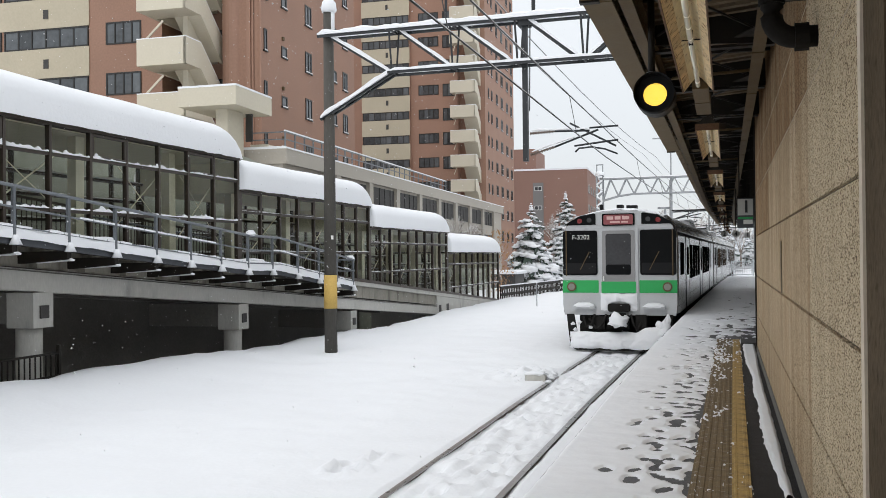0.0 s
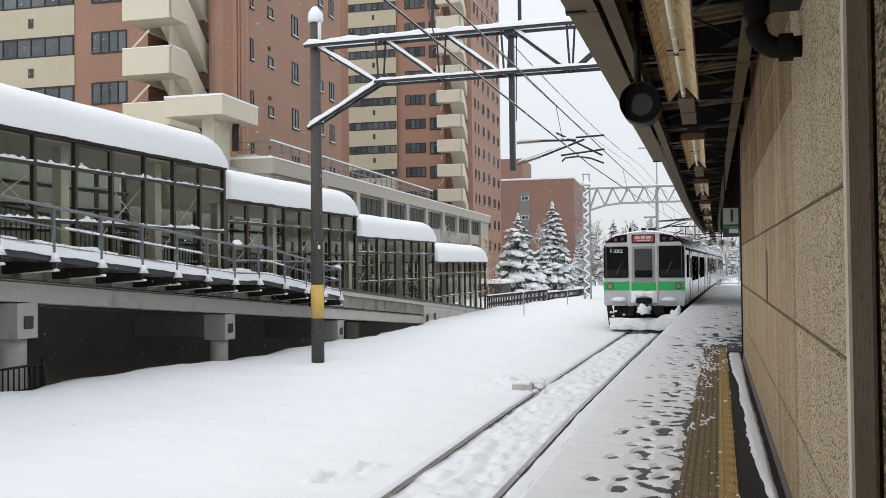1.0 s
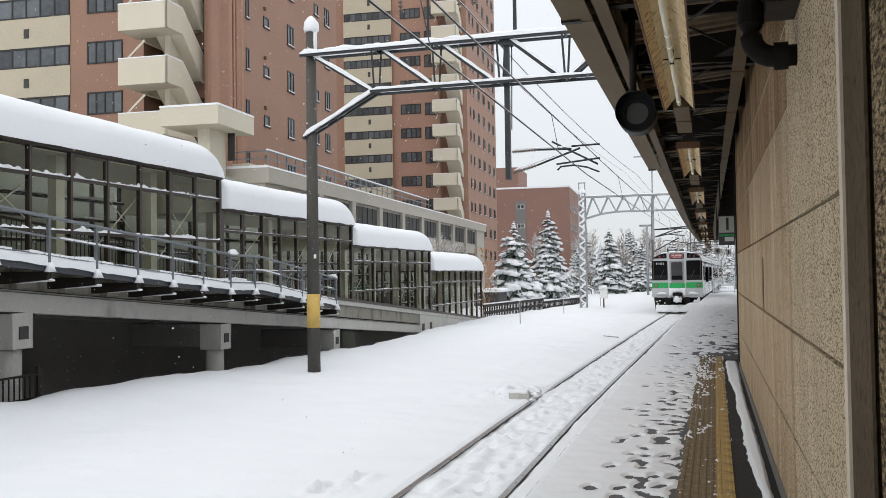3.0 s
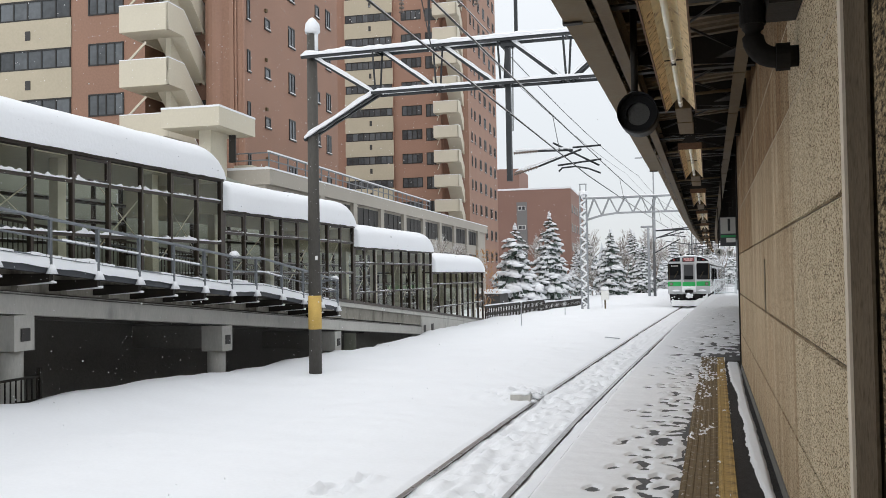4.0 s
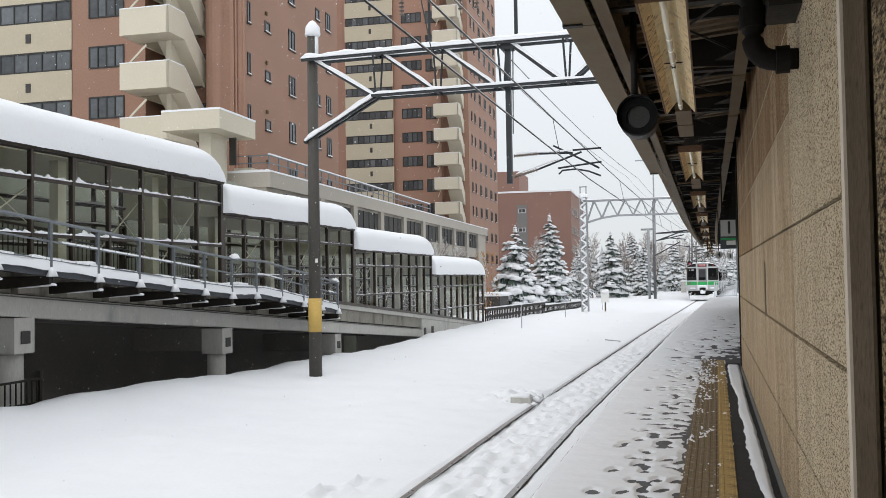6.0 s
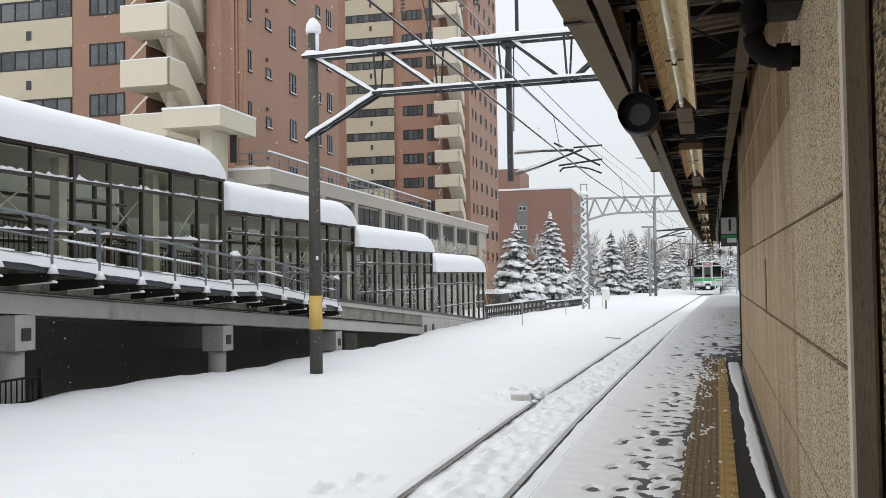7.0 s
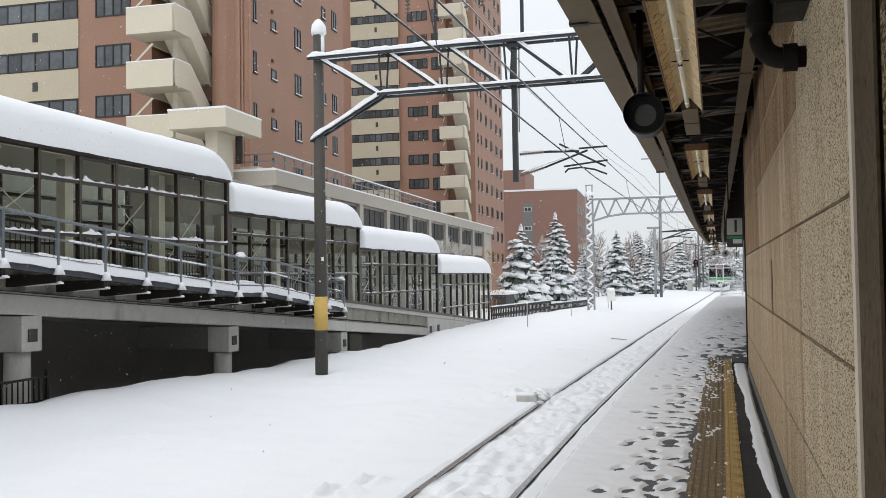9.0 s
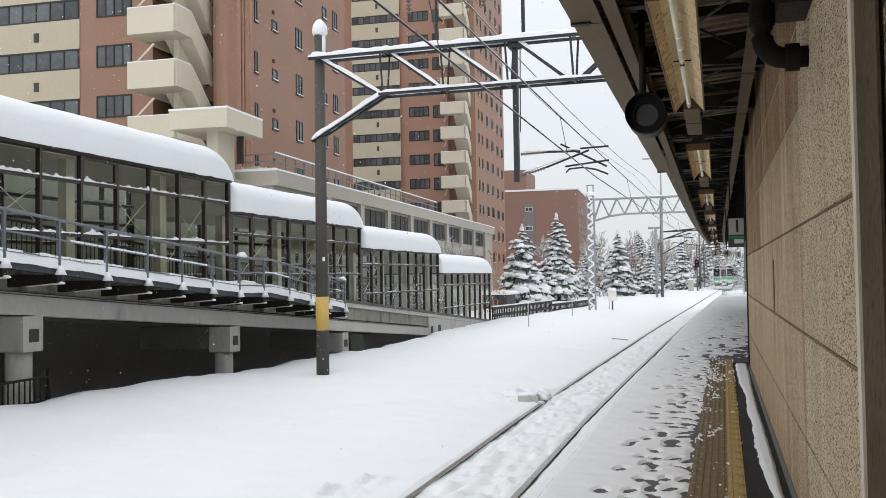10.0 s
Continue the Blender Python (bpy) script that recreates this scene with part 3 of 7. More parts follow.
def build_canopy():
    c = tagged(new("platform_roof"), "low steel platform roof with corrugated sheet and rusty lights", "roof", "", "structure")
    y0, y1 = -8.0, 60.0
    n = int((y1 - y0) / 0.2)
    me = Mesh()
    # corrugated sheet: ridges run across the platform
    prof = []
    for i in range(n):
        y = y0 + 0.2 * i
        prof += [(y, 0.0), (y + 0.08, 0.0), (y + 0.10, 0.06), (y + 0.18, 0.06)]
    vs = []
    for y, z in prof:
        vs += [(-0.96 + roof_dx(y), y, 3.60 + z), (3.2 + roof_dx(y), y, 3.98 + z)]
    me.add(vs, [(2 * i, 2 * i + 1, 2 * i + 3, 2 * i + 2) for i in range(len(prof) - 1)])
    part("roof_sheet", me, CORRUGATED, c, "dark corrugated sheet")
    part("roof_cover", run([(-0.91, 3.715), (3.2, 4.075), (3.2, 4.085), (-0.91, 3.725)], y0, y1), STEEL_DARK, c)
    part("roof_snow", run([(-0.91, 3.73), (3.2, 4.09), (3.2, 4.5), (-0.6, 4.2), (-0.87, 4.0)], y0, y1), SNOW, c, "thick snow on the roof")
    for a, b in ((y0, 6.28), (6.30, 11.1), (11.12, 15.9)):
        part("fascia", run([(-0.925, 3.25), (-0.72, 3.25), (-0.72, 3.27), (-0.905, 3.27), (-0.905, 3.60), (-0.925, 3.60)], a, b), FASCIA, c, "beige grey sheet fascia")
        part("joint_clip", run([(-0.935, 3.235), (-0.80, 3.235), (-0.80, 3.248), (-0.927, 3.248), (-0.927, 3.36), (-0.935, 3.36)], b - 0.06, b + 0.0), STEEL_DARK, c)
    part("gutter_edge", run([(-0.83, 3.53), (-0.78, 3.53), (-0.78, 3.60), (-0.83, 3.60)], 15.95, y1), STEEL_GREY, c, "grey edge angle")
    part("edge_beam", run([(-0.665, 3.22), (-0.575, 3.22), (-0.575, 3.24), (-0.615, 3.24), (-0.615, 3.42), (-0.575, 3.42), (-0.575, 3.44), (-0.665, 3.44), (-0.665, 3.42), (-0.625, 3.42), (-0.625, 3.24), (-0.665, 3.24)], y0, y1), STEEL_GREY, c, "grey painted steel beam")
    y = 2.0
    while y < y1 - 2:
        at_ = pose(roof_dx(y), 0, 0)
        part("cross_beam", Mesh().prism([(-0.73, 3.42), (0.4, 3.36), (3.1, 3.6), (3.1, 3.85), (-0.73, 3.58)], "y", y, y + 0.02).box(-0.73, 0.44, y - 0.04, y + 0.06, 3.335, 3.35), STEEL_DARK, c, at=at_)
        part("wall_beam", Mesh().box(0.25, 0.355, y + 0.0, y + 2.1, 3.27, 3.285).box(0.295, 0.31, y + 0.0, y + 2.1, 3.285, 3.5), STEEL_GREY, c, "grey steel beam along the wall", at=at_)
        part("brace", Mesh().rod((-0.55, y + 0.1, 3.44), (0.27, y + 2.0, 3.46), 0.011, n=6).rod((0.27, y + 0.1, 3.44), (-0.55, y + 2.0, 3.46), 0.011, n=6), STEEL_DARK, c, at=at_)
        # gusset plates at the ends of the rods
        part("gusset", Mesh().prism([(0.27, y + 0.06), (0.10, y + 0.06), (0.27, y + 0.42)], "z", 3.40, 3.41).prism([(0.27, y + 2.06), (0.10, y + 2.06), (0.27, y + 1.70)], "z", 3.40, 3.41), STEEL_DARK, c, "dark gusset plate", at=at_)
        part("purlin", Mesh().box(-0.72, 3.1, y + 1.05, y + 1.10, 3.52, 3.6), STEEL_DARK, c, at=at_)
        if int(y / 2.15) % 2:
            part("strut", Mesh().rod((-0.62, y + 0.9, 3.26), (0.29, y + 0.9, 3.30), 0.016, n=8), STEEL_GREY, c, "thin grey cross tube", True, at=at_)
        y += 2.15
    part("gutter_pipe", run([(-0.70 + 0.028 * math.cos(a), 3.36 + 0.028 * math.sin(a)) for a in np.linspace(0, 5.5, 8)], y0, y1), STEEL_DARK, c)
    return c


canopy = build_canopy()
# unseen wall, added to cut light on the train side and roof underside
back = part("light_block_east", Mesh().box(3.22, 3.45, -9, 41.0, -1.3, 4.1), DARK_WALL)
tagged(back, "unseen dark wall added to keep light off the train and roof", "wall", "", "structure")
# unseen wall behind the camera, added to close the near end
end_wall = part("unseen_wall_behind", Mesh().box(-0.9, 3.2, -9.3, -9.0, 0, 4.0), DARK_WALL)
tagged(end_wall, "unseen dark wall added behind the camera", "wall", "", "structure")


RUST_BROWN = mat("rust_brown_steel", (0.12, 0.06, 0.028), 0.75, 0.4, 9, 60, 0.2)


def light_x(y):
    return -0.155 + 0.004 * (y - 6) + roof_dx(y)


LIGHT_L, LIGHT_STEP = 2.83, 4.85


def build_light(y):
    t = thing("strip_light", "rusty white strip light with two unlit tubes under the roof", "ceiling light", "strip lights under the platform roof", pose(light_x(y), y, 2.66))
    part("reflector", Mesh().prism([(-0.056, 0.052), (-0.02, 0.095), (0.02, 0.095), (0.056, 0.052), (0.060, 0.056), (0.026, 0.105), (-0.026, 0.105), (-0.060, 0.056)], "y", 0, LIGHT_L), RUSTY_WHITE, t, "cream enamel reflector")
    for s in (-1, 1):
        part("rust_flank", Mesh().prism([(s * 0.098, 0.0), (s * 0.0565, 0.0515), (s * 0.0605, 0.0555), (s * 0.102, 0.006)], "y", 0, LIGHT_L), RUST_FLAKE, t, "flaking rusty reflector edge")
        part("rust_lip", Mesh().box(min(s * 0.098, s * 0.107), max(s * 0.098, s * 0.107), 0.0, LIGHT_L, -0.014, 0.008), RUST_BROWN, t, "rusted lower lip")
    for a in (0.03, 1.43):
        tube = part("tube", Mesh().rod((0, a, 0.035), (0, a + 1.36, 0.035), 0.016, n=10), TUBE, t, "unlit white tube", True)
        for q in (a, a + 1.36):
            part("socket", Mesh().box(-0.012, 0.012, q - 0.012, q + 0.012, 0.02, 0.094), STEEL_DARK, tube)
    part("end_plate", Mesh().box(-0.107, 0.107, -0.012, -0.004, -0.016, 0.045), RUST_BROWN, t, "rusty end plate")
    part("end_cover", Mesh().prism([(-0.075, 0.046), (0.075, 0.046), (0.028, 0.110), (-0.028, 0.110)], "y", -0.012, -0.004), STEEL_DARK, t, "dark end cover")
    part("clip", Mesh().rod((-0.05, 1.41, 0.045), (0.05, 1.41, 0.045), 0.004, n=5), STEEL_DARK, t, "wire clip under the tubes")
    for a in (0.4, 2.4):
        part("hanger", Mesh().box(-0.012, 0.012, a, a + 0.03, 0.105, 1.02), STEEL_DARK, t)
    return t


light0 = build_light(3.86)
for k in range(1, 11):
    copy_thing(light0, pose(light_x(3.86 + LIGHT_STEP * k), 3.86 + LIGHT_STEP * k, 2.66))
for k in range(0, 11):
    yb = 3.86 + LIGHT_STEP * k + LIGHT_L + 0.02
    t = thing("light_trunking", "grey metal trunking between two strip lights", "trunking", "trunking under the platform roof", pose(light_x(yb), yb, 0))
    part("channel", Mesh().box(-0.055, 0.055, 0.0, 0.62, 2.68, 2.75).box(-0.058, 0.058, 0.63, 1.22, 2.675, 2.75), STEEL_GREY, t, "dull grey channel")
    part("hanger", Mesh().box(-0.01, 0.01, 0.3, 0.33, 2.75, 3.68), STEEL_DARK, t)


# ---- departure lamp under the roof ----
AMBER = mat("glowing_amber_lens", (1.0, 0.64, 0.09), 0.3, 0.06, 20, 90, 0.0, emit=1.25)
LAMP_BLACK = mat("black_lamp_hood", (0.012, 0.012, 0.013), 0.5, 0.2, spec=0.15)
LAMP_GLASS = mat("dark_grey_lens_cover", (0.075, 0.073, 0.068), 0.35, 0.1)


def disc(r, y, th, n=28):
    return Mesh().rod((0, y, 0), (0, y + th, 0), r, n=n)


def build_lamp():
    t = thing("signal_lamp", "round black hooded signal lamp hanging from the roof", "signal lamp", "", pose(-0.49, 7.05, 2.715))
    h = Mesh()
    n = 32
    # hood: a thick ring, open to the viewer
    for r0, r1, a, b in ((0.152, 0.147, -0.14, 0.10),):
        vs = []
        for rr, yy in ((r0, a), (r1, a), (r1, b), (r0, b)):
            vs += [(rr * math.cos(2 * math.pi * i / n), yy, rr * math.sin(2 * math.pi * i / n)) for i in range(n)]
        h.add(vs, [(k * n + i, k * n + (i + 1) % n, ((k + 1) % 4) * n + (i + 1) % n, ((k + 1) % 4) * n + i) for k in range(4) for i in range(n)])
    part("hood", h, LAMP_BLACK, t, "black round hood", True)
    part("housing", disc(0.15, 0.06, 0.12, 32), LAMP_BLACK, t)
    rim = Mesh()
    vs = []
    for rr, yy in ((0.147, -0.03), (0.088, -0.03), (0.088, 0.0), (0.147, 0.0)):
        vs += [(rr * math.cos(2 * math.pi * i / n), yy, rr * math.sin(2 * math.pi * i / n)) for i in range(n)]
    rim.add(vs, [(k * n + i, k * n + (i + 1) % n, ((k + 1) % 4) * n + (i + 1) % n, ((k + 1) % 4) * n + i) for k in range(4) for i in range(n)])
    part("rim", rim, LAMP_BLACK, t)
    part("lens", disc(0.10, 0.042, 0.015, 32), AMBER, t, "amber lens")
    part("stem", Mesh().rod((-0.03, 0.08, 0.14), (-0.03, 0.08, 0.90), 0.027, n=12), STEEL_DARK, t, "", True)
    part("stem_collar", Mesh().rod((-0.03, 0.08, 0.15), (-0.03, 0.08, 0.19), 0.04, n=12), GALV, t, "dull metal collar", True)
    part("cable", Mesh().tube([(0.05, 0.16, 0.1), (0.2, 0.2, 0.25), (0.3, 0.2, 0.5), (0.25, 0.2, 0.75)], 0.008), LAMP_BLACK, t)
    return t


lamp = build_lamp()
# added slats over the glowing lens; closed, they stand in for the lamp being off
slats = [part("shutter_slat", Mesh().box(-0.1, 0.1, -0.0002, 0.0002, -0.0165, 0.0165), LAMP_GLASS, lamp, "added dark slat standing in for the unlit lens", at=pose(0, 0.02, -0.0825 + 0.033 * i)) for i in range(6)]



# ---- pipe on the wall ----
def build_pipe():
    t = thing("wall_pipe", "thick dark lagged pipe elbow coming out of the wall", "pipe")
    y, r = 4.75, 0.053
    pts = [(0.24, y, 3.7), (0.24, y, 2.71)]
    pts += [(0.24 + 0.11 * (1 - math.cos(a)), y, 2.67 - 0.11 * math.sin(a)) for a in np.linspace(0, math.pi / 2, 7)]
    pts += [(0.47, y, 2.56)]
    part("elbow", Mesh().tube(pts, r, 16), PIPE_DARK, t, "", True)
    part("collar", Mesh().rod((0.24, y, 2.73), (0.24, y, 2.83), r + 0.010, n=16), PIPE_DARK, t)
    part("collar", Mesh().rod((0.345, y, 2.56), (0.41, y, 2.56), r + 0.016, n=16), PIPE_DARK, t)
    part("tie", Mesh().rod((0.24, y, 2.93), (0.24, y, 2.938), r + 0.004, n=16), PALE_EDGE, t, "pale binding wire")
    part("clamp", Mesh().box(0.12, 0.45, y - 0.02, y + 0.02, 3.2, 3.24), STEEL_DARK, t)
    part("wall_box", Mesh().box(0.30, 0.446, y - 0.30, y + 0.05, 2.75, 2.95), STEEL_DARK, t, "dark steel bracket box")


build_pipe()

# ---- sign boards at the wall's far end ----
SIGN_WHITE = mat("sign_white", (0.75, 0.75, 0.72), 0.4, 0.05)
SIGN_DARK = mat("sign_dark_grey", (0.05, 0.055, 0.06), 0.4, 0.1)
SIGN_GREEN = mat("sign_green", (0.03, 0.33, 0.10), 0.4, 0.05)
INK = mat("sign_ink", (0.02, 0.02, 0.022), 0.4, 0.05)


def letters(text, size, at, material, parent, name="lettering", bold=0.0):
    c = bpy.data.curves.new(name, "FONT")
    c.body, c.size, c.extrude, c.align_x, c.align_y, c.offset = text, size, 0.002, "CENTER", "CENTER", bold
    c.materials.append(material)
    ob = new(name, c)
    ob.parent, ob.matrix_basis = parent, at
    return ob


PLATE_GREY = mat("pale_grey_plate", (0.45, 0.44, 0.41), 0.5, 0.08)


def build_signs():
    s = thing("platform_sign", "hanging platform number sign, white above green and dark", "sign", "", pose(0.31, 15.2, 1.80))
    part("board", Mesh().box(-0.125, 0.125, 0, 0.06, 0.11, 0.58), SIGN_DARK, s)
    part("number_panel", Mesh().box(-0.115, 0.115, -0.006, -0.001, 0.31, 0.57), PLATE_GREY, s, "white number panel")
    letters("1", 0.27, pose(0.015, -0.009, 0.44, 90), INK, s, "numeral", 0.006)
    part("stripe", Mesh().box(-0.115, 0.115, -0.006, -0.001, 0.25, 0.285), SIGN_GREEN, s, "green stripe")
    part("text_bar", Mesh().box(-0.03, 0.11, -0.006, -0.001, 0.17, 0.24), SIGN_WHITE, s, "unreadable white line")
    part("hanger", Mesh().box(-0.1, -0.08, 0.02, 0.04, 0.58, 1.9).box(0.08, 0.1, 0.02, 0.04, 0.58, 1.9), STEEL_DARK, s)
    for x, z, num, sides in ((-0.03, 2.05, "2", 6), (0.27, 2.04, "4", 8), (0.565, 2.0, "1", 4)):
        p = thing("stop_marker", "grey plate with a large number hanging over the platform", "sign", "stop markers over the platform", pose(x, 26.0, z))
        a0 = math.pi / sides
        poly = [(0.105 * math.cos(a0 + 2 * math.pi * i / sides), 0.105 * math.sin(a0 + 2 * math.pi * i / sides)) for i in range(sides)]
        part("plate", Mesh().prism(poly, "y", 0, 0.02), PLATE_GREY if num != "1" else SIGN_WHITE, p)
        letters(num, 0.17, pose(0, -0.003, 0, 90), INK, p, "numeral", 0.004)
        part("hanger", Mesh().rod((0, 0.01, 0.12), (0, 0.01, 1.75), 0.012), STEEL_DARK, p)


build_signs()


# ---- fence at the platform's end ----
def build_end_fence():
    f = thing("end_fence", "white tubular steel fence across the platform end", "fence")
    m = mat("white_fence_paint", (0.62, 0.66, 0.68), 0.5, 0.06)
    for z in (0.12, 1.0):
        part("rail", Mesh().rod((0.3, 62.4, z), (3.1, 62.4, z), 0.025), m, f)
    for i in range(3):
        part("post", Mesh().rod((0.32 + 1.35 * i, 62.4, 0), (0.32 + 1.35 * i, 62.4, 1.03), 0.035), m, f)
    for i in range(19):
        part("bar", Mesh().rod((0.45 + 0.14 * i, 62.4, 0.12), (0.45 + 0.14 * i, 62.4, 1.0), 0.011, n=6), m, f)


build_end_fence()


# ---- glazed ramp building beside the line ----
RX = -11.75          # front of the glass
RAMP_W = 3.0
SEGS = ((2.6, 11.3, 4.55), (11.3, 20.25, 3.96), (20.25, 29.0, 3.20), (29.0, 38.1, 2.51), (38.1, 47.5, 1.65))


def ramp_z(y):
    return 1.36 + (20.2 - y) / 12.05


def snow_roof(name, y0, y1, z, thick, parent):
    nu, nv = 46, 18
    me = Mesh()
    for i in range(nu + 1):
        s = i / nu
        # rounded at the far end
        y = y0 + (y1 - 0.05 - y0) * (1 - (1 - s) ** 1.6)
        e = min(1.0, (y1 - 0.05 - y) / 0.8)
        k = max(0.02, 1 - (1 - e) ** 2.3) ** 0.45
        for j in range(nv + 1):
            a = math.pi * j / nv
            cx = -math.copysign(abs(math.cos(a)) ** 0.72, math.cos(a))
            cz = abs(math.sin(a)) ** 0.45
            x = RX - RAMP_W / 2 + 0.04 - cx * (RAMP_W / 2 + 0.14)
            edge = (0.016 * noise.noise(Vector((y * 1.8, j * 0.2, z))) + 0.02 * noise.noise(Vector((y * 6.5, j * 0.5, z)))) * (1 - abs(math.sin(a)))
            me.v.append((x, y, z - 0.06 + thick * k * cz + edge + (lumps(x, y, 0.9, 0.025) + lumps(x, y, 3.5, 0.010)) * math.sin(a)))
    w = nv + 1
    me.f = [(i * w + j, i * w + j + 1, (i + 1) * w + j + 1, (i + 1) * w + j) for i in range(nu) for j in range(nv)]
    me.f += [tuple(range(w)), tuple(range(nu * w + w - 1, nu * w - 1, -1))]
    part(name, me, SNOW, parent, "thick rounded snow cushion", True)


def build_ramp():
    for k, (y0, y1, zt) in enumerate(SEGS):
        r = thing("ramp_shelter", "glazed ramp shelter with dark bronze frames under thick snow", "shelter", "stepped sections of the ramp shelter")
        zb0, zb1 = ramp_z(y0), ramp_z(y1)
        part("roof", Mesh().box(RX - RAMP_W, RX + 0.10, y0 + 0.02, y1 - 0.02, zt, zt + 0.10), FRAME_BRONZE, r, "dark metal roof edge")
        part("ceiling_lining", Mesh().box(RX - RAMP_W + 0.1, RX - 0.1, y0 + 0.05, y1 - 0.05, zt - 0.03, zt - 0.004), ROOM_PALE, r)
        snow_roof("roof_snow", y0 + 0.01, y1, zt + 0.10, 0.93, r)
        nb = 8 if k < 2 else 8 if k == 2 else 9
        dy = (y1 - y0) / nb
        for x, mname in ((RX, "mullion"), (RX - RAMP_W + 0.1, "rear_mullion")):
            for i in range(nb + 1):
                y = y0 + 0.05 + (y1 - y0 - 0.1) * i / nb
                wdt = 0.10 if i in (0, nb) else 0.062
                part(mname, Mesh().box(x - 0.05, x + 0.05, y - wdt / 2, y + wdt / 2, ramp_z(y) - 0.02, zt - 0.002), FRAME_BRONZE, r)
        for x in (RX, RX - RAMP_W + 0.1):
            for dz in (0.52, 1.55):
                part("transom", Mesh().box(x - 0.032, x + 0.032, y0 + 0.06, y1 - 0.06, zt - dz - 0.03, zt - dz + 0.03), FRAME_BRONZE, r)
            part("sill_bar", Mesh().beam((x, y0 + 0.02, zb0 + 0.03), (x, y1 - 0.02, zb1 + 0.03), 0.09, 0.10), FRAME_BRONZE, r)
        for i in range(nb):
            ya, yb = y0 + 0.05 + (y1 - y0 - 0.1) * i / nb, y0 + 0.05 + (y1 - y0 - 0.1) * (i + 1) / nb
            pane = part("pane", Mesh().add([(RX + 0.008, ya, ramp_z(ya)), (RX + 0.008, yb, ramp_z(yb)), (RX + 0.008, yb, zt), (RX + 0.008, ya, zt)], [(0, 1, 2, 3)]), GLASS_WALK, r)
            pane.visible_shadow = False
            if i % 3 == 0:
                # opening light in the upper row
                za, zb_ = zt - 0.485, zt - 0.01
                cf = Mesh().box(RX - 0.02, RX + 0.045, ya + 0.04, yb - 0.04, za, za + 0.05).box(RX - 0.02, RX + 0.045, ya + 0.04, yb - 0.04, zb_ - 0.05, zb_)
                cf.box(RX - 0.02, RX + 0.045, ya + 0.04, ya + 0.085, za + 0.051, zb_ - 0.051).box(RX - 0.02, RX + 0.045, yb - 0.085, yb - 0.04, za + 0.051, zb_ - 0.051)
                part("casement", cf, FRAME_BRONZE, r, "bronze opening light")
            if k >= 0:
                # snow lying on the transoms
                for dz in (0.52, 1.55):
                    sn = Mesh()
                    n = 24
                    for q in range(n + 1):
                        yy = ya + 0.05 + (yb - ya - 0.10) * q / n
                        h = 0.022 + 0.11 * max(0, noise.noise(Vector((yy * 2.3, dz, zt)))) + 0.11 * max(0, noise.noise(Vector((yy * 13, dz, zt)))) * (0.4 + abs(noise.noise(Vector((yy * 1.1, 4, zt)))) * 1.6)
                        h *= 1.0 if k < 2 else 0.3
                        z0 = zt - dz + 0.03
                        sn.v += [(RX + 0.012, yy, z0), (RX + 0.02, yy, z0 + h), (RX + 0.05, yy, z0 + h * 0.8), (RX + 0.06, yy, z0)]
                    sn.f = [(4 * q + e, 4 * q + e + 1, 4 * q + e + 5, 4 * q + e + 4) for q in range(n) for e in range(3)]
                    part("transom_snow", sn, SNOW, r)
        # snow along the rear transoms and on the inner ledges
        for dz in (0.52, 1.0, 1.55):
            sn = Mesh()
            n = 60
            for q in range(n + 1):
                yy = y0 + 0.1 + (y1 - y0 - 0.2) * q / n
                h = 0.03 + 0.10 * max(0, noise.noise(Vector((yy * 1.7, dz * 3, zt + 5))))
                z0 = zt - dz + 0.03
                sn.v += [(RX - RAMP_W + 0.14, yy, z0), (RX - RAMP_W + 0.15, yy, z0 + h), (RX - RAMP_W + 0.22, yy, z0 + h * 0.7), (RX - RAMP_W + 0.24, yy, z0)]
            sn.f = [(4 * q + e, 4 * q + e + 1, 4 * q + e + 5, 4 * q + e + 4) for q in range(n) for e in range(3)]
            part("rear_snow", sn, SNOW, r, "snow on the rear frames")
            part("rear_ledge", Mesh().box(RX - RAMP_W + 0.12, RX - RAMP_W + 0.26, y0 + 0.08, y1 - 0.08, zt - dz - 0.03, zt - dz + 0.028), FRAME_BRONZE, r)
        # end walls of the stepped section
        part("end_frame", Mesh().box(RX - RAMP_W + 0.1, RX, y1 - 0.05, y1 - 0.01, zt - 0.8, zt - 0.034), ROOM_PALE, r, "pale bulkhead at the step")
        # inner posts, wind bracing, hand rails
        for i in range(0, nb + 1, 3):
            y = y0 + 0.35 + dy * i * 0.93
            part("inner_post", Mesh().box(RX - 0.60, RX - 0.40, y, y + 0.24, ramp_z(y) - 0.1, zt - 0.004), ROOM_PALE, r, "pale painted post")
        for i in (1, 4, 6):
            ya = y0 + dy * i
            part("wind_brace", Mesh().rod((RX - 0.3, ya, zt - 0.4), (RX - 0.3, ya + dy * 1.6, ramp_z(ya) + 0.4), 0.012, n=5).rod((RX - 0.3, ya + dy * 1.6, zt - 0.4), (RX - 0.3, ya, ramp_z(ya) + 0.4), 0.016, n=5), ROOM_PALE, r)
        for h in (0.65, 0.95):
            part("inner_handrail", Mesh().rod((RX - 0.7, y0, zb0 + h), (RX - 0.7, y1, zb1 + h), 0.022, n=6), GALV, r)
        n_bar = int((y1 - y0) / 0.14)
        bars = Mesh()
        for i in range(n_bar):
            y = y0 + 0.14 * i
            bars.box(RX - 1.75, RX - 1.735, y, y + 0.015, ramp_z(y), ramp_z(y) + 0.95)
        bars.beam((RX - 1.742, y0, zb0 + 0.97), (RX - 1.742, y1, zb1 + 0.97), 0.05)
        part("inner_balustrade", bars, FRAME_BRONZE, r)
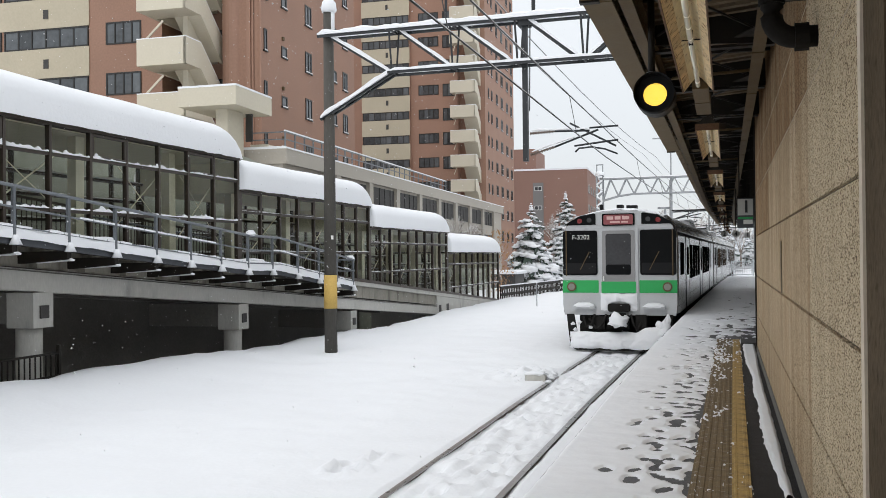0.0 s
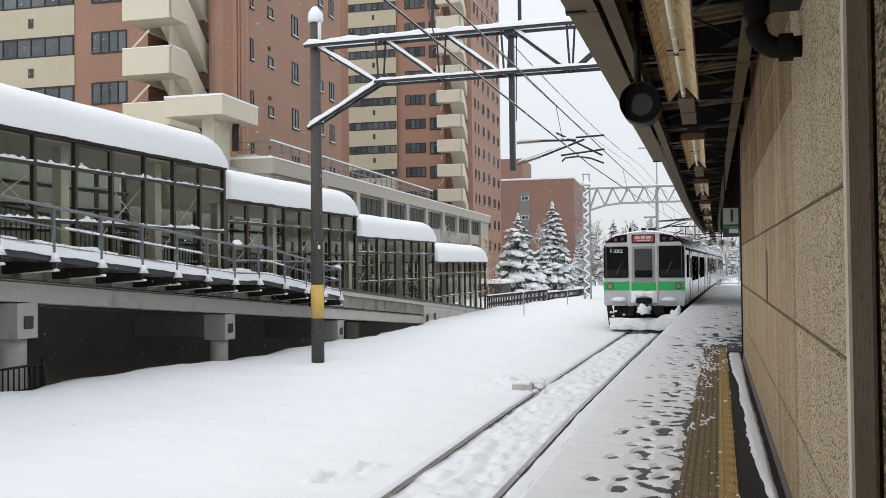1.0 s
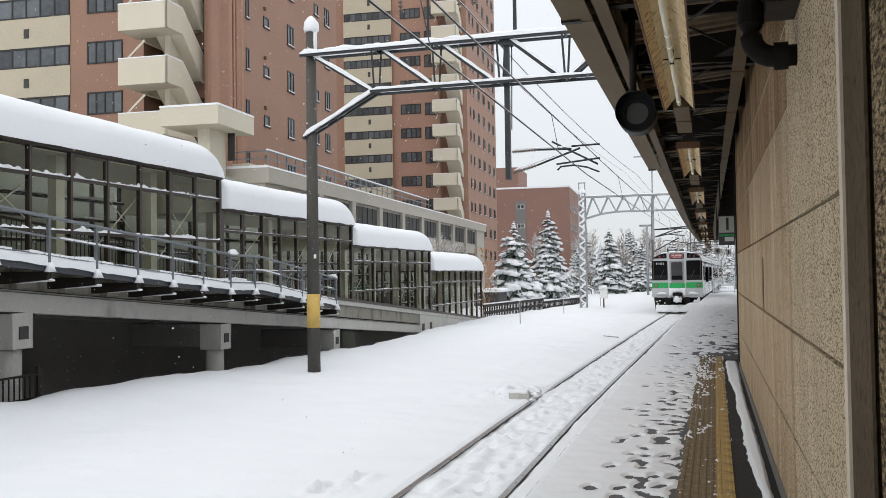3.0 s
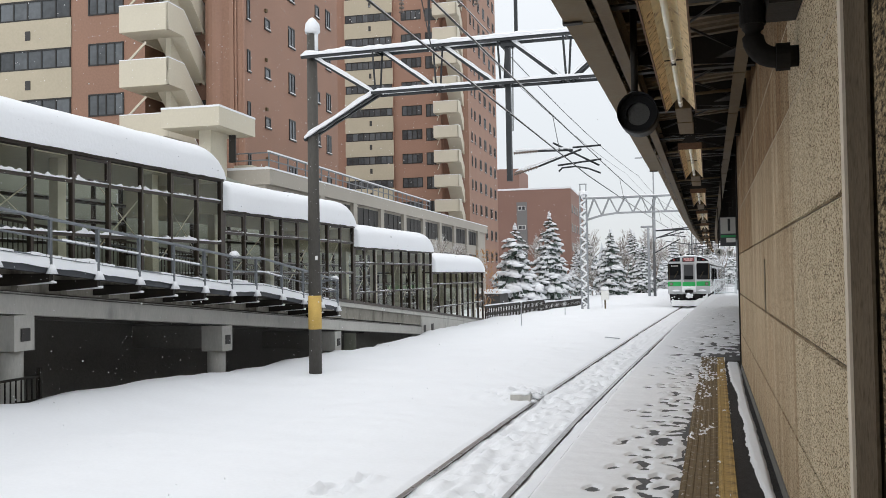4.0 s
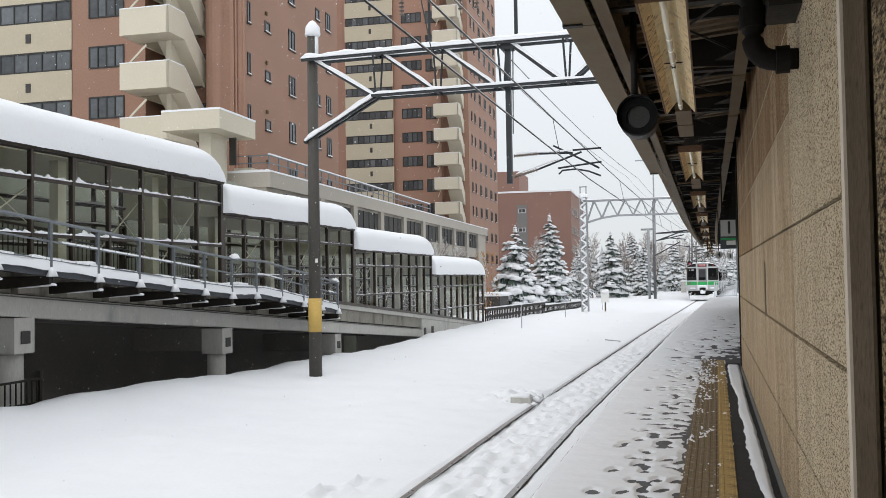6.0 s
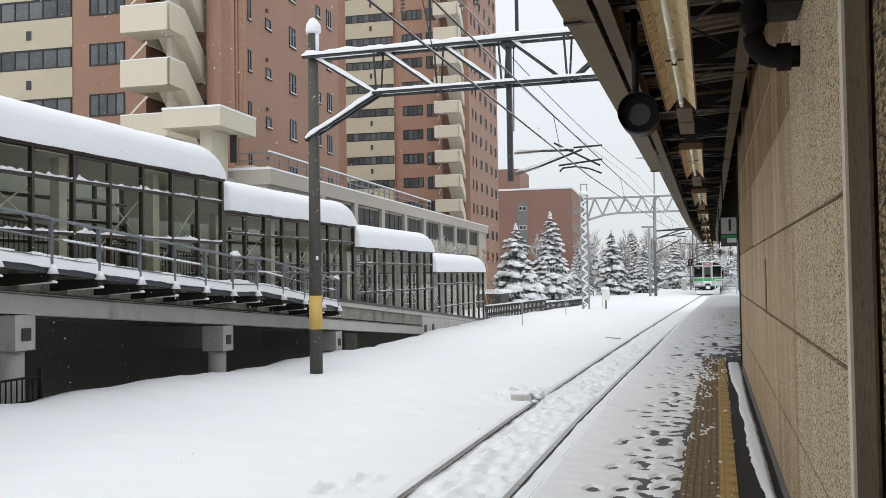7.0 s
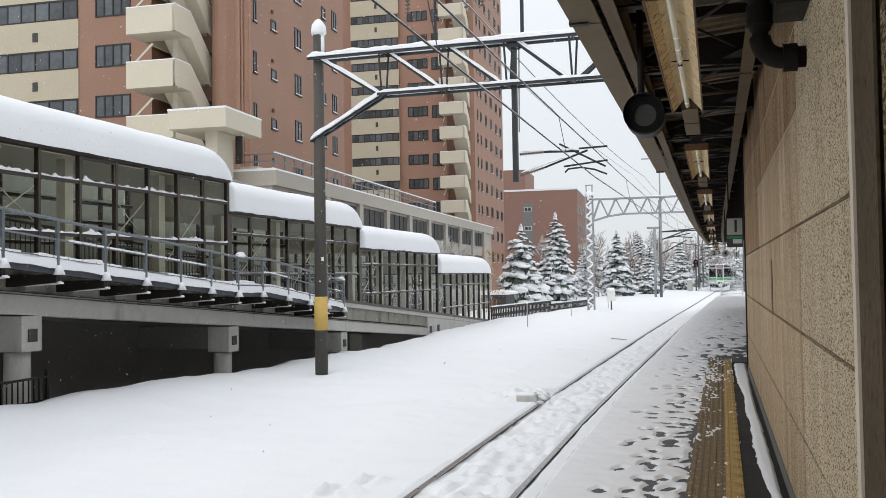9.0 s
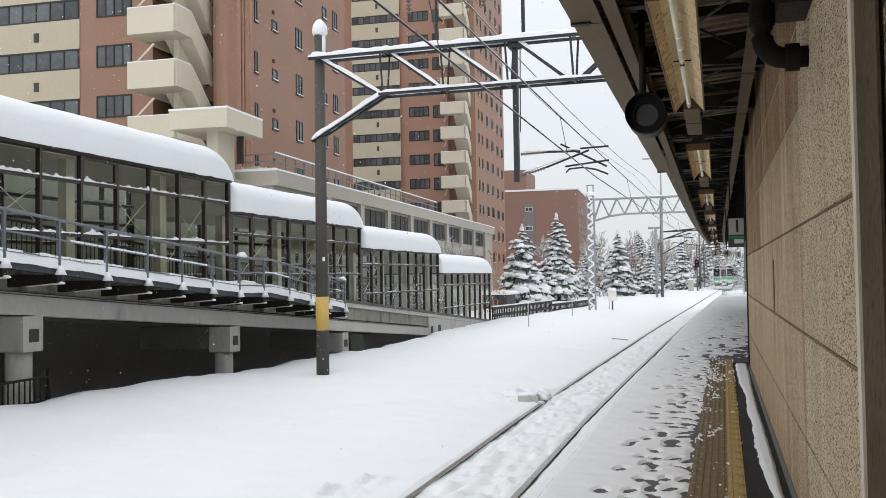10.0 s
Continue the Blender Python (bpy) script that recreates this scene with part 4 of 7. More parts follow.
        part("floor_slab", Mesh().prism([(y0, zb0 - 0.16), (y1, zb1 - 0.16), (y1, zb1 - 0.02), (y0, zb0 - 0.02)], "x", RX - RAMP_W, RX + 0.02), CONCRETE, r, "sloping concrete slab")
    # beam under the ramp and solid wall at its low end
    g = thing("ramp_girder", "grey sloping concrete girder carrying the ramp", "girder", "", kind="structure")
    def band(dz0, dz1, xa, xb):
        return Mesh().prism([(2.0, ramp_z(2.0) - dz0), (36.6, ramp_z(36.6) - dz0 * 0.92), (36.6, ramp_z(36.6) - dz1), (2.0, ramp_z(2.0) - dz1)], "x", xa, xb)

    part("girder_top", band(0.60, 0.17, RX - 0.45, RX - 0.06), STAINED, g, "damp brown-stained upper girder")
    part("girder", band(1.02, 0.605, RX - 0.45, RX + 0.0), CONCRETE, g, "grey lower girder face")
    part("drip_edge", band(0.655, 0.635, RX + 0.0, RX + 0.015), CONCRETE_DARK_SHADED, g, "dark drip line")
    # rear girder in the darker copy: shade under the ramp is coloured in
    part("rear_girder", Mesh().prism([(2.0, ramp_z(2.0) - 1.0), (36.6, ramp_z(36.6) - 0.92), (36.6, ramp_z(36.6) - 0.17), (2.0, ramp_z(2.0) - 0.17)], "x", RX - RAMP_W, RX - RAMP_W + 0.4), CONCRETE_DARK_SHADED, g)
    part("low_wall", Mesh().prism([(36.62, -2), (47.5, -2), (47.5, ramp_z(47.5) - 0.17), (36.62, ramp_z(36.62) - 0.17)], "x", RX - RAMP_W, RX + 0.0), CONCRETE, g, "streaked concrete wall")
    for i in range(2):
        part("wall_vent", Mesh().box(RX + 0.002, RX + 0.02, 36.9 + 1.1 * i, 37.2 + 1.1 * i, ramp_z(37) - 0.85, ramp_z(37) - 0.55), LOUVRE, g, "small dark opening")
    # piers
    for y in (6.3, 13.45, 20.55, 27.7):
        p = thing("ramp_pier", "square concrete pier with a wide head under the ramp", "pier", "piers of the ramp")
        zt = ramp_z(y) - 1.02
        part("column", Mesh().rod((RX - 0.35, y, -3.4), (RX - 0.35, y, zt - 0.64), 0.23, n=20), CONCRETE, p, "", True)
        part("pier_head", Mesh().box(RX - 0.62, RX - 0.03, y - 0.25, y + 0.25, zt - 0.62, zt + 0.02), CONCRETE, p)
        # same concrete as the head, with the pit's shade put into its colour
        part("cross_beam", Mesh().box(RX - 2.7, RX - 0.625, y - 0.2, y + 0.2, zt - 0.55, zt + 0.02), CONCRETE_DARK_SHADED, p)
        part("end_plate", Mesh().box(RX - 0.028, RX - 0.005, y - 0.10, y + 0.12, zt - 0.45, zt - 0.22), LOUVRE, p, "dark square socket")
    # added backdrop, tall enough to hide bright sky and snow behind the glass
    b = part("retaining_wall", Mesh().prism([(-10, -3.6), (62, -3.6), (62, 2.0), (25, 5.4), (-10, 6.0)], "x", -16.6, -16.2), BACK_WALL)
    tagged(b, "green-grey backdrop wall added behind the ramp to darken the glass", "wall", "", "structure")
    # pit wall: darkness below the ramp is put into the wall colour
    pw = part("pit_wall", Mesh().prism([(-10, -3.6), (36.6, -3.6), (36.6, ramp_z(36.6) - 0.9), (-10, ramp_z(-10) - 0.9)], "x", -15.6, -15.3), CONCRETE_DARK_SHADED)
    tagged(pw, "concrete wall under the ramp, its shade put into the colour", "wall", "", "structure")
    # low railings between the piers, down in the dark
    f = thing("pit_fence", "dark steel bar fence beside a pier", "fence")
    for i in range(30):
        part("bar", Mesh().box(-11.72, -11.70, 9.9 + 0.13 * i, 9.92 + 0.13 * i, -1.7, -0.19), STEEL_DARK, f)
    for z in (-0.20, -0.62):
        part("rail", Mesh().box(-11.735, -11.685, 9.8, 13.75, z - 0.02, z + 0.02), STEEL_DARK, f)
    part("post", Mesh().box(-11.74, -11.68, 13.72, 13.78, -1.7, -0.05), STEEL_DARK, f)


STAINED = mat("damp_stained_concrete", (0.25, 0.235, 0.20), 0.85, 0.25, 1.5, 20, 0.3, spots=(0.10, 0.088, 0.07), spot_amount=0.50, spot_scale=2.2, stretch=(1, 1, 0.35))
# backdrop colour set to the dim green-grey tone inside the ramp
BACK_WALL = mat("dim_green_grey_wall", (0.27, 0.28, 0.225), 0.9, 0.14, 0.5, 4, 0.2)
build_ramp()

DX = -10.85          # outer edge of the open side deck


def deck_z(y):
    if y < 19.1:
        return 1.79 - (y - 12.8) * 0.0877
    return 1.238 - (y - 19.1) * 0.02 if y < 20.6 else 1.208 - (y - 20.6) * 0.122


def build_side_deck():
    d = thing("side_deck", "open steel side deck with snow along the glazed ramp", "deck")
    kink, end = 19.1, 25.4
    for a, b in ((4.0, kink), (kink, 20.6), (20.6, end)):
        za, zb = deck_z(a), deck_z(b - 0.001)
        part("deck_plate", Mesh().prism([(a, za - 0.05), (b, zb - 0.05), (b, zb), (a, za)], "x", RX + 0.12, DX), STEEL_DARK, d)
        part("edge_channel", Mesh().prism([(a, za - 0.13), (b, zb - 0.13), (b, zb - 0.02), (a, za - 0.02)], "x", DX, DX + 0.05), DECK_STEEL, d, "dark blue-grey edge channel")
        n = int((b - a) / 0.16)
        me = Mesh()
        cols = 7
        for i in range(n + 1):
            y = a + (b - a) * i / n
            for x, k in ((RX + 0.16, 0.7), (RX + 0.4, 0.8), (DX - 0.25, 0.95), (DX - 0.08, 1.0), (DX + 0.05, 0.9), (DX + 0.095, 0.5), (DX + 0.10, -0.32)):
                h = k * (0.17 + 0.07 * noise.noise(Vector((x, y * 1.4, 2))) + 0.06 * noise.noise(Vector((x * 3, y * 5, 4))))
                me.v.append((x, y, deck_z(min(y, b - 0.001)) + 0.02 + h))
        me.f = [(i * cols + j, i * cols + j + 1, (i + 1) * cols + j + 1, (i + 1) * cols + j) for i in range(n) for j in range(cols - 1)]
        part("deck_snow", me, SNOW, d, "snow lying on the deck", True)
    ys = [4.4, 5.6, 6.8, 8.0, 9.2, 10.4, 11.65, 12.9, 14.15, 15.4, 16.6, 17.8, 19.0, 20.2, 21.6, 22.9, 24.1, 25.3]
    for y in ys:
        z = deck_z(y)
        part("bracket", Mesh().prism([(RX - 0.05, z - 0.34), (RX + 0.1, z - 0.34), (DX + 0.10, z - 0.27), (DX + 0.10, z - 0.13), (RX - 0.05, z - 0.13)], "y", y - 0.05, y + 0.05), STEEL_DARK, d, "dark steel bracket")
        part("bracket_snow", Mesh().rod((DX + 0.12, y, z - 0.14), (DX + 0.12, y, z + 0.02), 0.10, 0.035, n=10), SNOW, d, "small cap of snow", True)
        part("bracket_snow", Mesh().blob((DX + 0.10, y + 0.05, z - 0.28), 0.04, 0.08, 0.03, y, n=8, m=4), SNOW, d, "small cap of snow", True)
        part("flange_snow", Mesh().prism([(RX + 0.25, z - 0.335), (DX + 0.08, z - 0.30), (DX + 0.08, z - 0.27), (RX + 0.25, z - 0.30)], "y", y + 0.052, y + 0.16), SNOW, d, "snow on the lower flange")
        part("pad", Mesh().box(RX - 0.1, RX + 0.10, y + 0.25, y + 0.62, ramp_z(y + 0.4) - 0.57, z - 0.16), STAINED, d, "concrete corbel")
    h = thing("deck_handrail", "galvanised steel handrail with posts along the snowy deck", "handrail")
    for y in ys:
        z = deck_z(y)
        part("post", Mesh().beam((DX + 0.08, y, z - 0.15), (DX + 0.08, y, z + 0.80), 0.055), GALV, h)
    for dz, r in ((0.80, 0.03), (0.46, 0.018), (0.15, 0.014)):
        for a, b in ((4.0, kink), (kink, 20.6), (20.6, end)):
            part("rail", Mesh().rod((DX + 0.08, a, deck_z(a) + dz), (DX + 0.08, b, deck_z(b) + dz), r), GALV, h)
        part("rail", Mesh().rod((DX + 0.08, end, deck_z(end) + dz), (RX + 0.1, end, deck_z(end) + dz), r), GALV, h)
        sn = Mesh()
        for i in range(46):
            y = 8 + i * 0.37
            if y < end and noise.noise(Vector((y * 0.9, dz * 7, 0))) > -0.02 and dz < 0.7:
                sn.beam((DX + 0.08, y, deck_z(y) + dz + r), (DX + 0.08, y + 0.34, deck_z(y + 0.34) + dz + r), 0.035, 0.035)
        if dz > 0.7:
            sn.blob((DX + 0.08, 19.15, deck_z(19.1) + dz + r), 0.10, 0.20, 0.11, dz).blob((DX + 0.0, 25.3, deck_z(25.3) + dz + r), 0.12, 0.2, 0.11, dz)
        part("rail_snow", sn, SNOW, h, "snow clinging to the rail")["kind"] = "stuff"
    k = thing("cable_trough", "low steel trough with snow along the foot of the glass", "trough")
    for a, b in ((4.0, kink), (kink, 20.6), (20.6, end)):
        part("trough", Mesh().prism([(a, deck_z(a) + 0.0), (b, deck_z(b) + 0.0), (b, deck_z(b) + 0.2), (a, deck_z(a) + 0.2)], "x", RX + 0.14, RX + 0.42), DECK_STEEL, k)
    me = Mesh()
    for i in range(60):
        y = 8.0 + i * 0.29
        me.blob((RX + 0.28, y, deck_z(y) + 0.2), 0.17, 0.22, 0.07 + 0.05 * noise.noise(Vector((y, 3, 1))), y, 0.2, 8, 4)
    part("trough_snow", me, SNOW, k, "", True)["kind"] = "stuff"


DECK_STEEL = mat("blue_grey_deck_steel", (0.055, 0.06, 0.07), 0.5, 0.2)
build_side_deck()


# ---- apartment towers and podium ----
TURN = 2.9
WIN_CACHE = {}


def lattice(xs, zs, y0, y1):
    """A frame of bars and clear openings, in one piece: every second cell of every second row is open."""
    me = Mesh()
    nx, nz = len(xs), len(zs)
    me.v = [(x, y, z) for y in (y0, y1) for z in zs for x in xs]
    k = nx * nz
    solid = {(i, j) for i in range(nx - 1) for j in range(nz - 1) if not (i % 2 and j % 2)}
    for i, j in solid:
        p = j * nx + i
        me.f += [(p, p + 1, p + nx + 1, p + nx), (k + p, k + p + nx, k + p + nx + 1, k + p + 1)]
        for di, dj, e, f in ((-1, 0, p, p + nx), (1, 0, p + 1, p + nx + 1), (0, -1, p, p + 1), (0, 1, p + nx, p + nx + 1)):
            if (i + di, j + dj) not in solid:
                me.f.append((e, f, k + f, k + e))
    return me


def window(parent, w, h, n, at, sill=False, depth=0.08, frame_mat=None):
    """A framed window with n panes; its front faces -y."""
    frame_mat = frame_mat or WINDOW_FRAME
    key = (w, h, n, sill, frame_mat.name)
    if key not in WIN_CACHE:
        t = 0.085
        xs = [0.0]
        for i in range(n + 1):
            xs += [(w - t) * i / n, (w - t) * i / n + t] if i else [t]
        fr = lattice(xs, [0.0, t, h - t, h], -0.05, depth)
        sl = Mesh().box(-0.06, w + 0.06, -0.10, 0.02, -0.07, -0.001)
        sn = Mesh().box(0.02, w - 0.02, -0.10, -0.052, 0.0, 0.05)
        panes = [Mesh().box((w - t) * i / n + t, (w - t) * (i + 1) / n, -0.012, 0.0, t, h - t).data("pane", WINDOW_PANE) for i in range(n)]
        WIN_CACHE[key] = (fr.data("window", frame_mat), panes, sn.data("sill_snow", SNOW), sl.data("sill", WINDOW_FRAME))
    fr, panes, sn, sl = WIN_CACHE[key]
    win = part("window", fr, None, parent, at=at)
    for p in panes:
        part("pane", p, None, win)
    if sill:
        part("sill", sl, None, win)
        part("sill_snow", sn, None, win)
    return win


def stair_landing(parent, w, d, z, h, drop, at):
    """Cream stair parapet: a landing in front and a flight falling away along its side."""
    me = Mesh()
    t = 0.16
    me.box(-w, 0, 0, t, z, z + h)
    me.box(-w, -w + t, t, d, z, z + h)
    me.prism([(0.0, z), (0.0, z + h), (d * 0.30, z + h), (d * 0.74, z + h - drop), (d, z + h - drop), (d, z - drop - 0.1), (d * 0.74, z - drop - 0.1), (d * 0.30, z)], "x", -t, 0.002)
    me.box(-w + t, -t, t, d * 0.32, z, z + 0.18)
    me.prism([(d * 0.30, z), (d * 0.74, z - drop), (d * 0.74, z - drop + 0.2), (d * 0.30, z + 0.2)], "x", -w * 0.55, -t)
    part("stair_parapet", me, BALCONY, parent, "cream stair parapet", at=at)
    sn = Mesh().box(-w, 0.0, -0.01, t + 0.01, z + h, z + h + 0.05)
    sn.prism([(0, z + h), (d * 0.30, z + h), (d * 0.74, z + h - drop), (d, z + h - drop), (d, z + h - drop + 0.06), (d * 0.74, z + h - drop + 0.06), (d * 0.30, z + h + 0.06), (0, z + h + 0.06)], "x", -t, 0.0)
    part("parapet_snow", sn, SNOW, parent, at=at)


def build_tower_near():
    base = pose(-25.2, 45.6, 0, 0, 0, TURN)
    b = thing("apartment_tower", "tall red-brown tiled apartment tower with cream bands and stairs", "building", "apartment towers", base)
    st = 3.0
    part("wall", Mesh().prism([(-34, 0), (-6, 0), (-6, 3.2), (-2.2, 3.2), (-2.2, 0.3), (0, 0.3), (0, 16), (-34, 16)], "z", -3, 51), BRICK_TILE, b, "red-brown tile walls")
    part("corner_pier", Mesh().rod((-1.75, 0.75, -3), (-1.75, 0.75, 51), 0.7, n=20).box(-0.75, -0.5, 0.22, 0.3, -3, 51), BRICK_TILE_B, b)
    for k in range(-1, 13):
        zs = 8.25 + st * k
        # cream band between the ribbon windows
        part("cream_band", Mesh().box(-34, -10.85, -0.06, 0.0, zs - 1.78, zs - 0.0), BEIGE, b, "cream painted band")
        for j in range(4):
            window(b, 5.9, 1.2, 6, pose(-16.8 - 6.1 * j, -0.02, zs))
        part("vent", Mesh().box(-14.0, -13.65, -0.09, -0.062, zs - 1.2, zs - 0.65), LOUVRE, b)
        window(b, 2.35, 1.32, 4, pose(-9.72, 0.0, zs - 0.04))
        window(b, 1.5, 1.5, 3, pose(-5.0, 3.2, zs - 0.3))
        part("landing_wall", Mesh().box(-6.0, -4.9, -0.4, 3.2, zs - 1.6, zs - 1.4), BALCONY, b)
        stair_landing(b, 3.0, 5.4, zs + 0.80, 1.45, 2.1, pose(-2.6, -3.2, 0))
        part("stair_core", Mesh().box(-3.7, -3.4, -1.6, 1.8, zs - 1.2, zs + 0.80), BALCONY, b)
        part("stair_rail", Mesh().beam((-5.3, -2.8, zs - 0.7), (-4.2, -2.8, zs + 0.3), 0.06, 0.12), BALCONY, b)
        for y, w, h, dz in ((0.9, 0.4, 1.25, -0.45), (3.3, 0.75, 0.65, -0.35), (6.9, 1.0, 1.3, -0.55), (11.6, 0.75, 0.8, -0.3), (13.6, 0.9, 1.3, -0.55)):
            window(b, w, h, 1 if w < 0.9 else 2, pose(0.0, y, zs + dz - 0.3, 0, 0, 90), True)
        part("vent_cap", Mesh().box(0, 0.12, 3.35, 3.55, zs + 0.35, zs + 0.55), STEEL_GREY, b)
    part("downpipe", Mesh().rod((0.08, 0.3, -3), (0.08, 0.3, 51), 0.07).rod((-0.35, 0.22, -3), (-0.35, 0.22, 51), 0.05), BRICK_TILE_B, b)
    part("roof", Mesh().box(-34.2, 0.2, -0.2, 14.4, 51, 51.6), BEIGE, b)


def build_tower_far():
    b = thing("apartment_tower", "tall brown tiled apartment tower with cream bands and stair balconies", "building", "apartment towers", pose(-27.2, 103.0, 0, 0, 0, TURN))
    st = 2.9
    part("wall", Mesh().prism([(-21, 2), (-15, 2), (-15, 0), (-8.9, 0), (-8.9, 0.3), (-3.1, 0.3), (-3.1, 1.6), (0, 1.6), (0, 21), (-21, 21)], "z", -3, 47), BRICK_TILE_B, b, "brown tile walls")
    for k in range(-1, 14):
        zs = 6.42 + st * k
        part("cream_band", Mesh().box(-15, -8.9, -0.06, 0, zs - 1.9, zs), BEIGE, b, "cream painted band")
        window(b, 5.9, 0.98, 8, pose(-14.9, -0.02, zs))
        part("vent", Mesh().box(-11.9, -11.6, -0.09, -0.062, zs - 1.1, zs - 0.5), LOUVRE, b)
        window(b, 2.5, 1.2, 4, pose(-7.9, 0.3, zs - 0.05))
        window(b, 1.7, 1.5, 3, pose(-4.9, 0.3, zs - 0.3))
        stair_landing(b, 3.0, 4.0, zs - 0.25, 1.35, 1.6, pose(-0.55, -1.6, 0))
        part("stair_rail", Mesh().beam((-3.2, -1.2, zs - 1.1), (-2.7, -1.2, zs + 0.2), 0.05, 0.08), BALCONY, b)
        for y, w, h in ((3.2, 0.6, 1.2), (5.2, 0.7, 1.2), (8.2, 1.1, 1.3), (11.5, 1.3, 1.4), (15.2, 1.3, 1.3), (18.5, 1.2, 1.3)):
            window(b, w, h, 2, pose(0.0, y, zs - 0.2, 0, 0, 90), True)
    part("roof", Mesh().box(-17.2, 0.2, -0.2, 18.2, 47, 47.6), BEIGE, b)


def build_podium():
    b = thing("podium_building", "long low taupe podium with dark openings and a roof railing", "building", "", pose(-19.9, 38.9, 0, 0, 0, TURN))
    L = 55.5
    part("wall", Mesh().box(-22, -0.25, 0, L, -3, 6.35), PODIUM, b)
    part("parapet", Mesh().box(-22, 0, -0.1, L + 0.1, 6.0, 6.72), PODIUM, b)
    part("parapet_snow", Mesh().prism([(-0.42, 6.72), (0.03, 6.72), (0.02, 6.80), (-0.2, 6.86), (-0.42, 6.78)], "y", -0.1, L + 0.1).box(-4, -0.4, -0.1, 0.3, 6.72, 6.84), SNOW, b)
    y = 2.0
    i = 0
    while y < L - 4:
        part("opening", Mesh().box(-0.25, -0.2, y, y + 4.4, 4.55, 5.85), LOUVRE, b, "dark louvred opening")
        for q in range(4):
            part("opening_bar", Mesh().box(-0.22, -0.16, y + 1.1 * q + 0.2, y + 1.1 * q + 0.26, 4.55, 5.85), WINDOW_FRAME, b)
        part("pilaster", Mesh().box(-0.25, -0.02, y + 4.5, y + 5.2, -3, 6.0), PODIUM, b)
        for z0, z1 in ((0.4, 3.6),):
            part("lower_opening", Mesh().box(-0.25, -0.21, y + 0.2, y + 4.2, z0, z1), LOUVRE, b)
        y += 5.5
    f = thing("roof_railing", "slim metal railing topped with snow along the podium roof", "railing", "", pose(-19.9, 38.9, 0, 0, 0, TURN))
    n = 28
    for i in range(n):
        part("post", Mesh().box(-0.15, -0.09, 1.15 * i, 1.15 * i + 0.06, 6.78, 7.52), GALV, f)
    for z in (7.15, 7.5):
        part("rail", Mesh().box(-0.15, -0.09, 0, 1.15 * (n - 1), z, z + 0.05), GALV, f)
        part("rail", Mesh().box(-2.2, -0.15, 0, 0.06, z, z + 0.05), GALV, f)
    part("rail_snow", Mesh().box(-0.17, -0.07, 0, 1.15 * (n - 1), 7.55, 7.62), SNOW, f)
    # entrance canopy beside the podium
    p = thing("porch", "cream flat-roofed porch beside the tower stairs", "porch", "", pose(-20.9, 35.9, 0, 0, 0, TURN))
    part("slab", Mesh().box(-2.9, 0, 0, 3.7, 8.42, 9.27), BALCONY, p)
    part("slab_snow", Mesh().box(-2.9, 0.02, -0.02, 3.7, 9.27, 9.36), SNOW, p)
    part("column", Mesh().box(-1.55, -0.95, 1.0, 2.6, -3, 8.42), BALCONY, p)
    part("side_wall", Mesh().box(-6.6, -2.92, 0.3, 3.7, -3, 8.15).box(-0.9, 0.0, 3.2, 3.9, -3, 7.0), BALCONY, p)
    part("doorway", Mesh().box(-0.92, -0.58, 2.75, 2.85, 7.1, 8.42), LOUVRE, p)


build_tower_near()
build_tower_far()
build_podium()


PALE_FRAME = mat("weathered_pale_frame", (0.36, 0.35, 0.33), 0.6, 0.1)


def build_brick_block():
    b = thing("brick_block", "plain dull red brick block with a few small windows", "building", "", pose(-22.3, 153.5, 0, 0, 0, TURN))
    part("wall", Mesh().box(-14, 0, 0, 26, -3, 16.1), FAR_BRICK, b)
    part("roof", Mesh().box(-14.1, 0.1, -0.1, 26.1, 16.1, 16.4), SNOW, b)
    part("roof_house", Mesh().box(-14, -9.2, 3, 14, 16.4, 20.2), FAR_BRICK, b)
    part("stair_band", Mesh().box(-9.3, -7.5, -0.06, -0.002, 1, 14.0), mat("grey_strip_cladding", (0.19, 0.185, 0.18), 0.8, 0.1), b, "grey window strip")
    for k in range(4):
        window(b, 1.3, 0.75, 2, pose(-9.05, -0.08, 12.6 - 3.3 * k), frame_mat=WINDOW_SILL)
        for j in range(5):
            window(b, 2.2, 1.3, 3, pose(0.0, 1.4 + 4.6 * j, 12.2 - 3.3 * k, 0, 0, 90), True, frame_mat=PALE_FRAME)


build_brick_block()


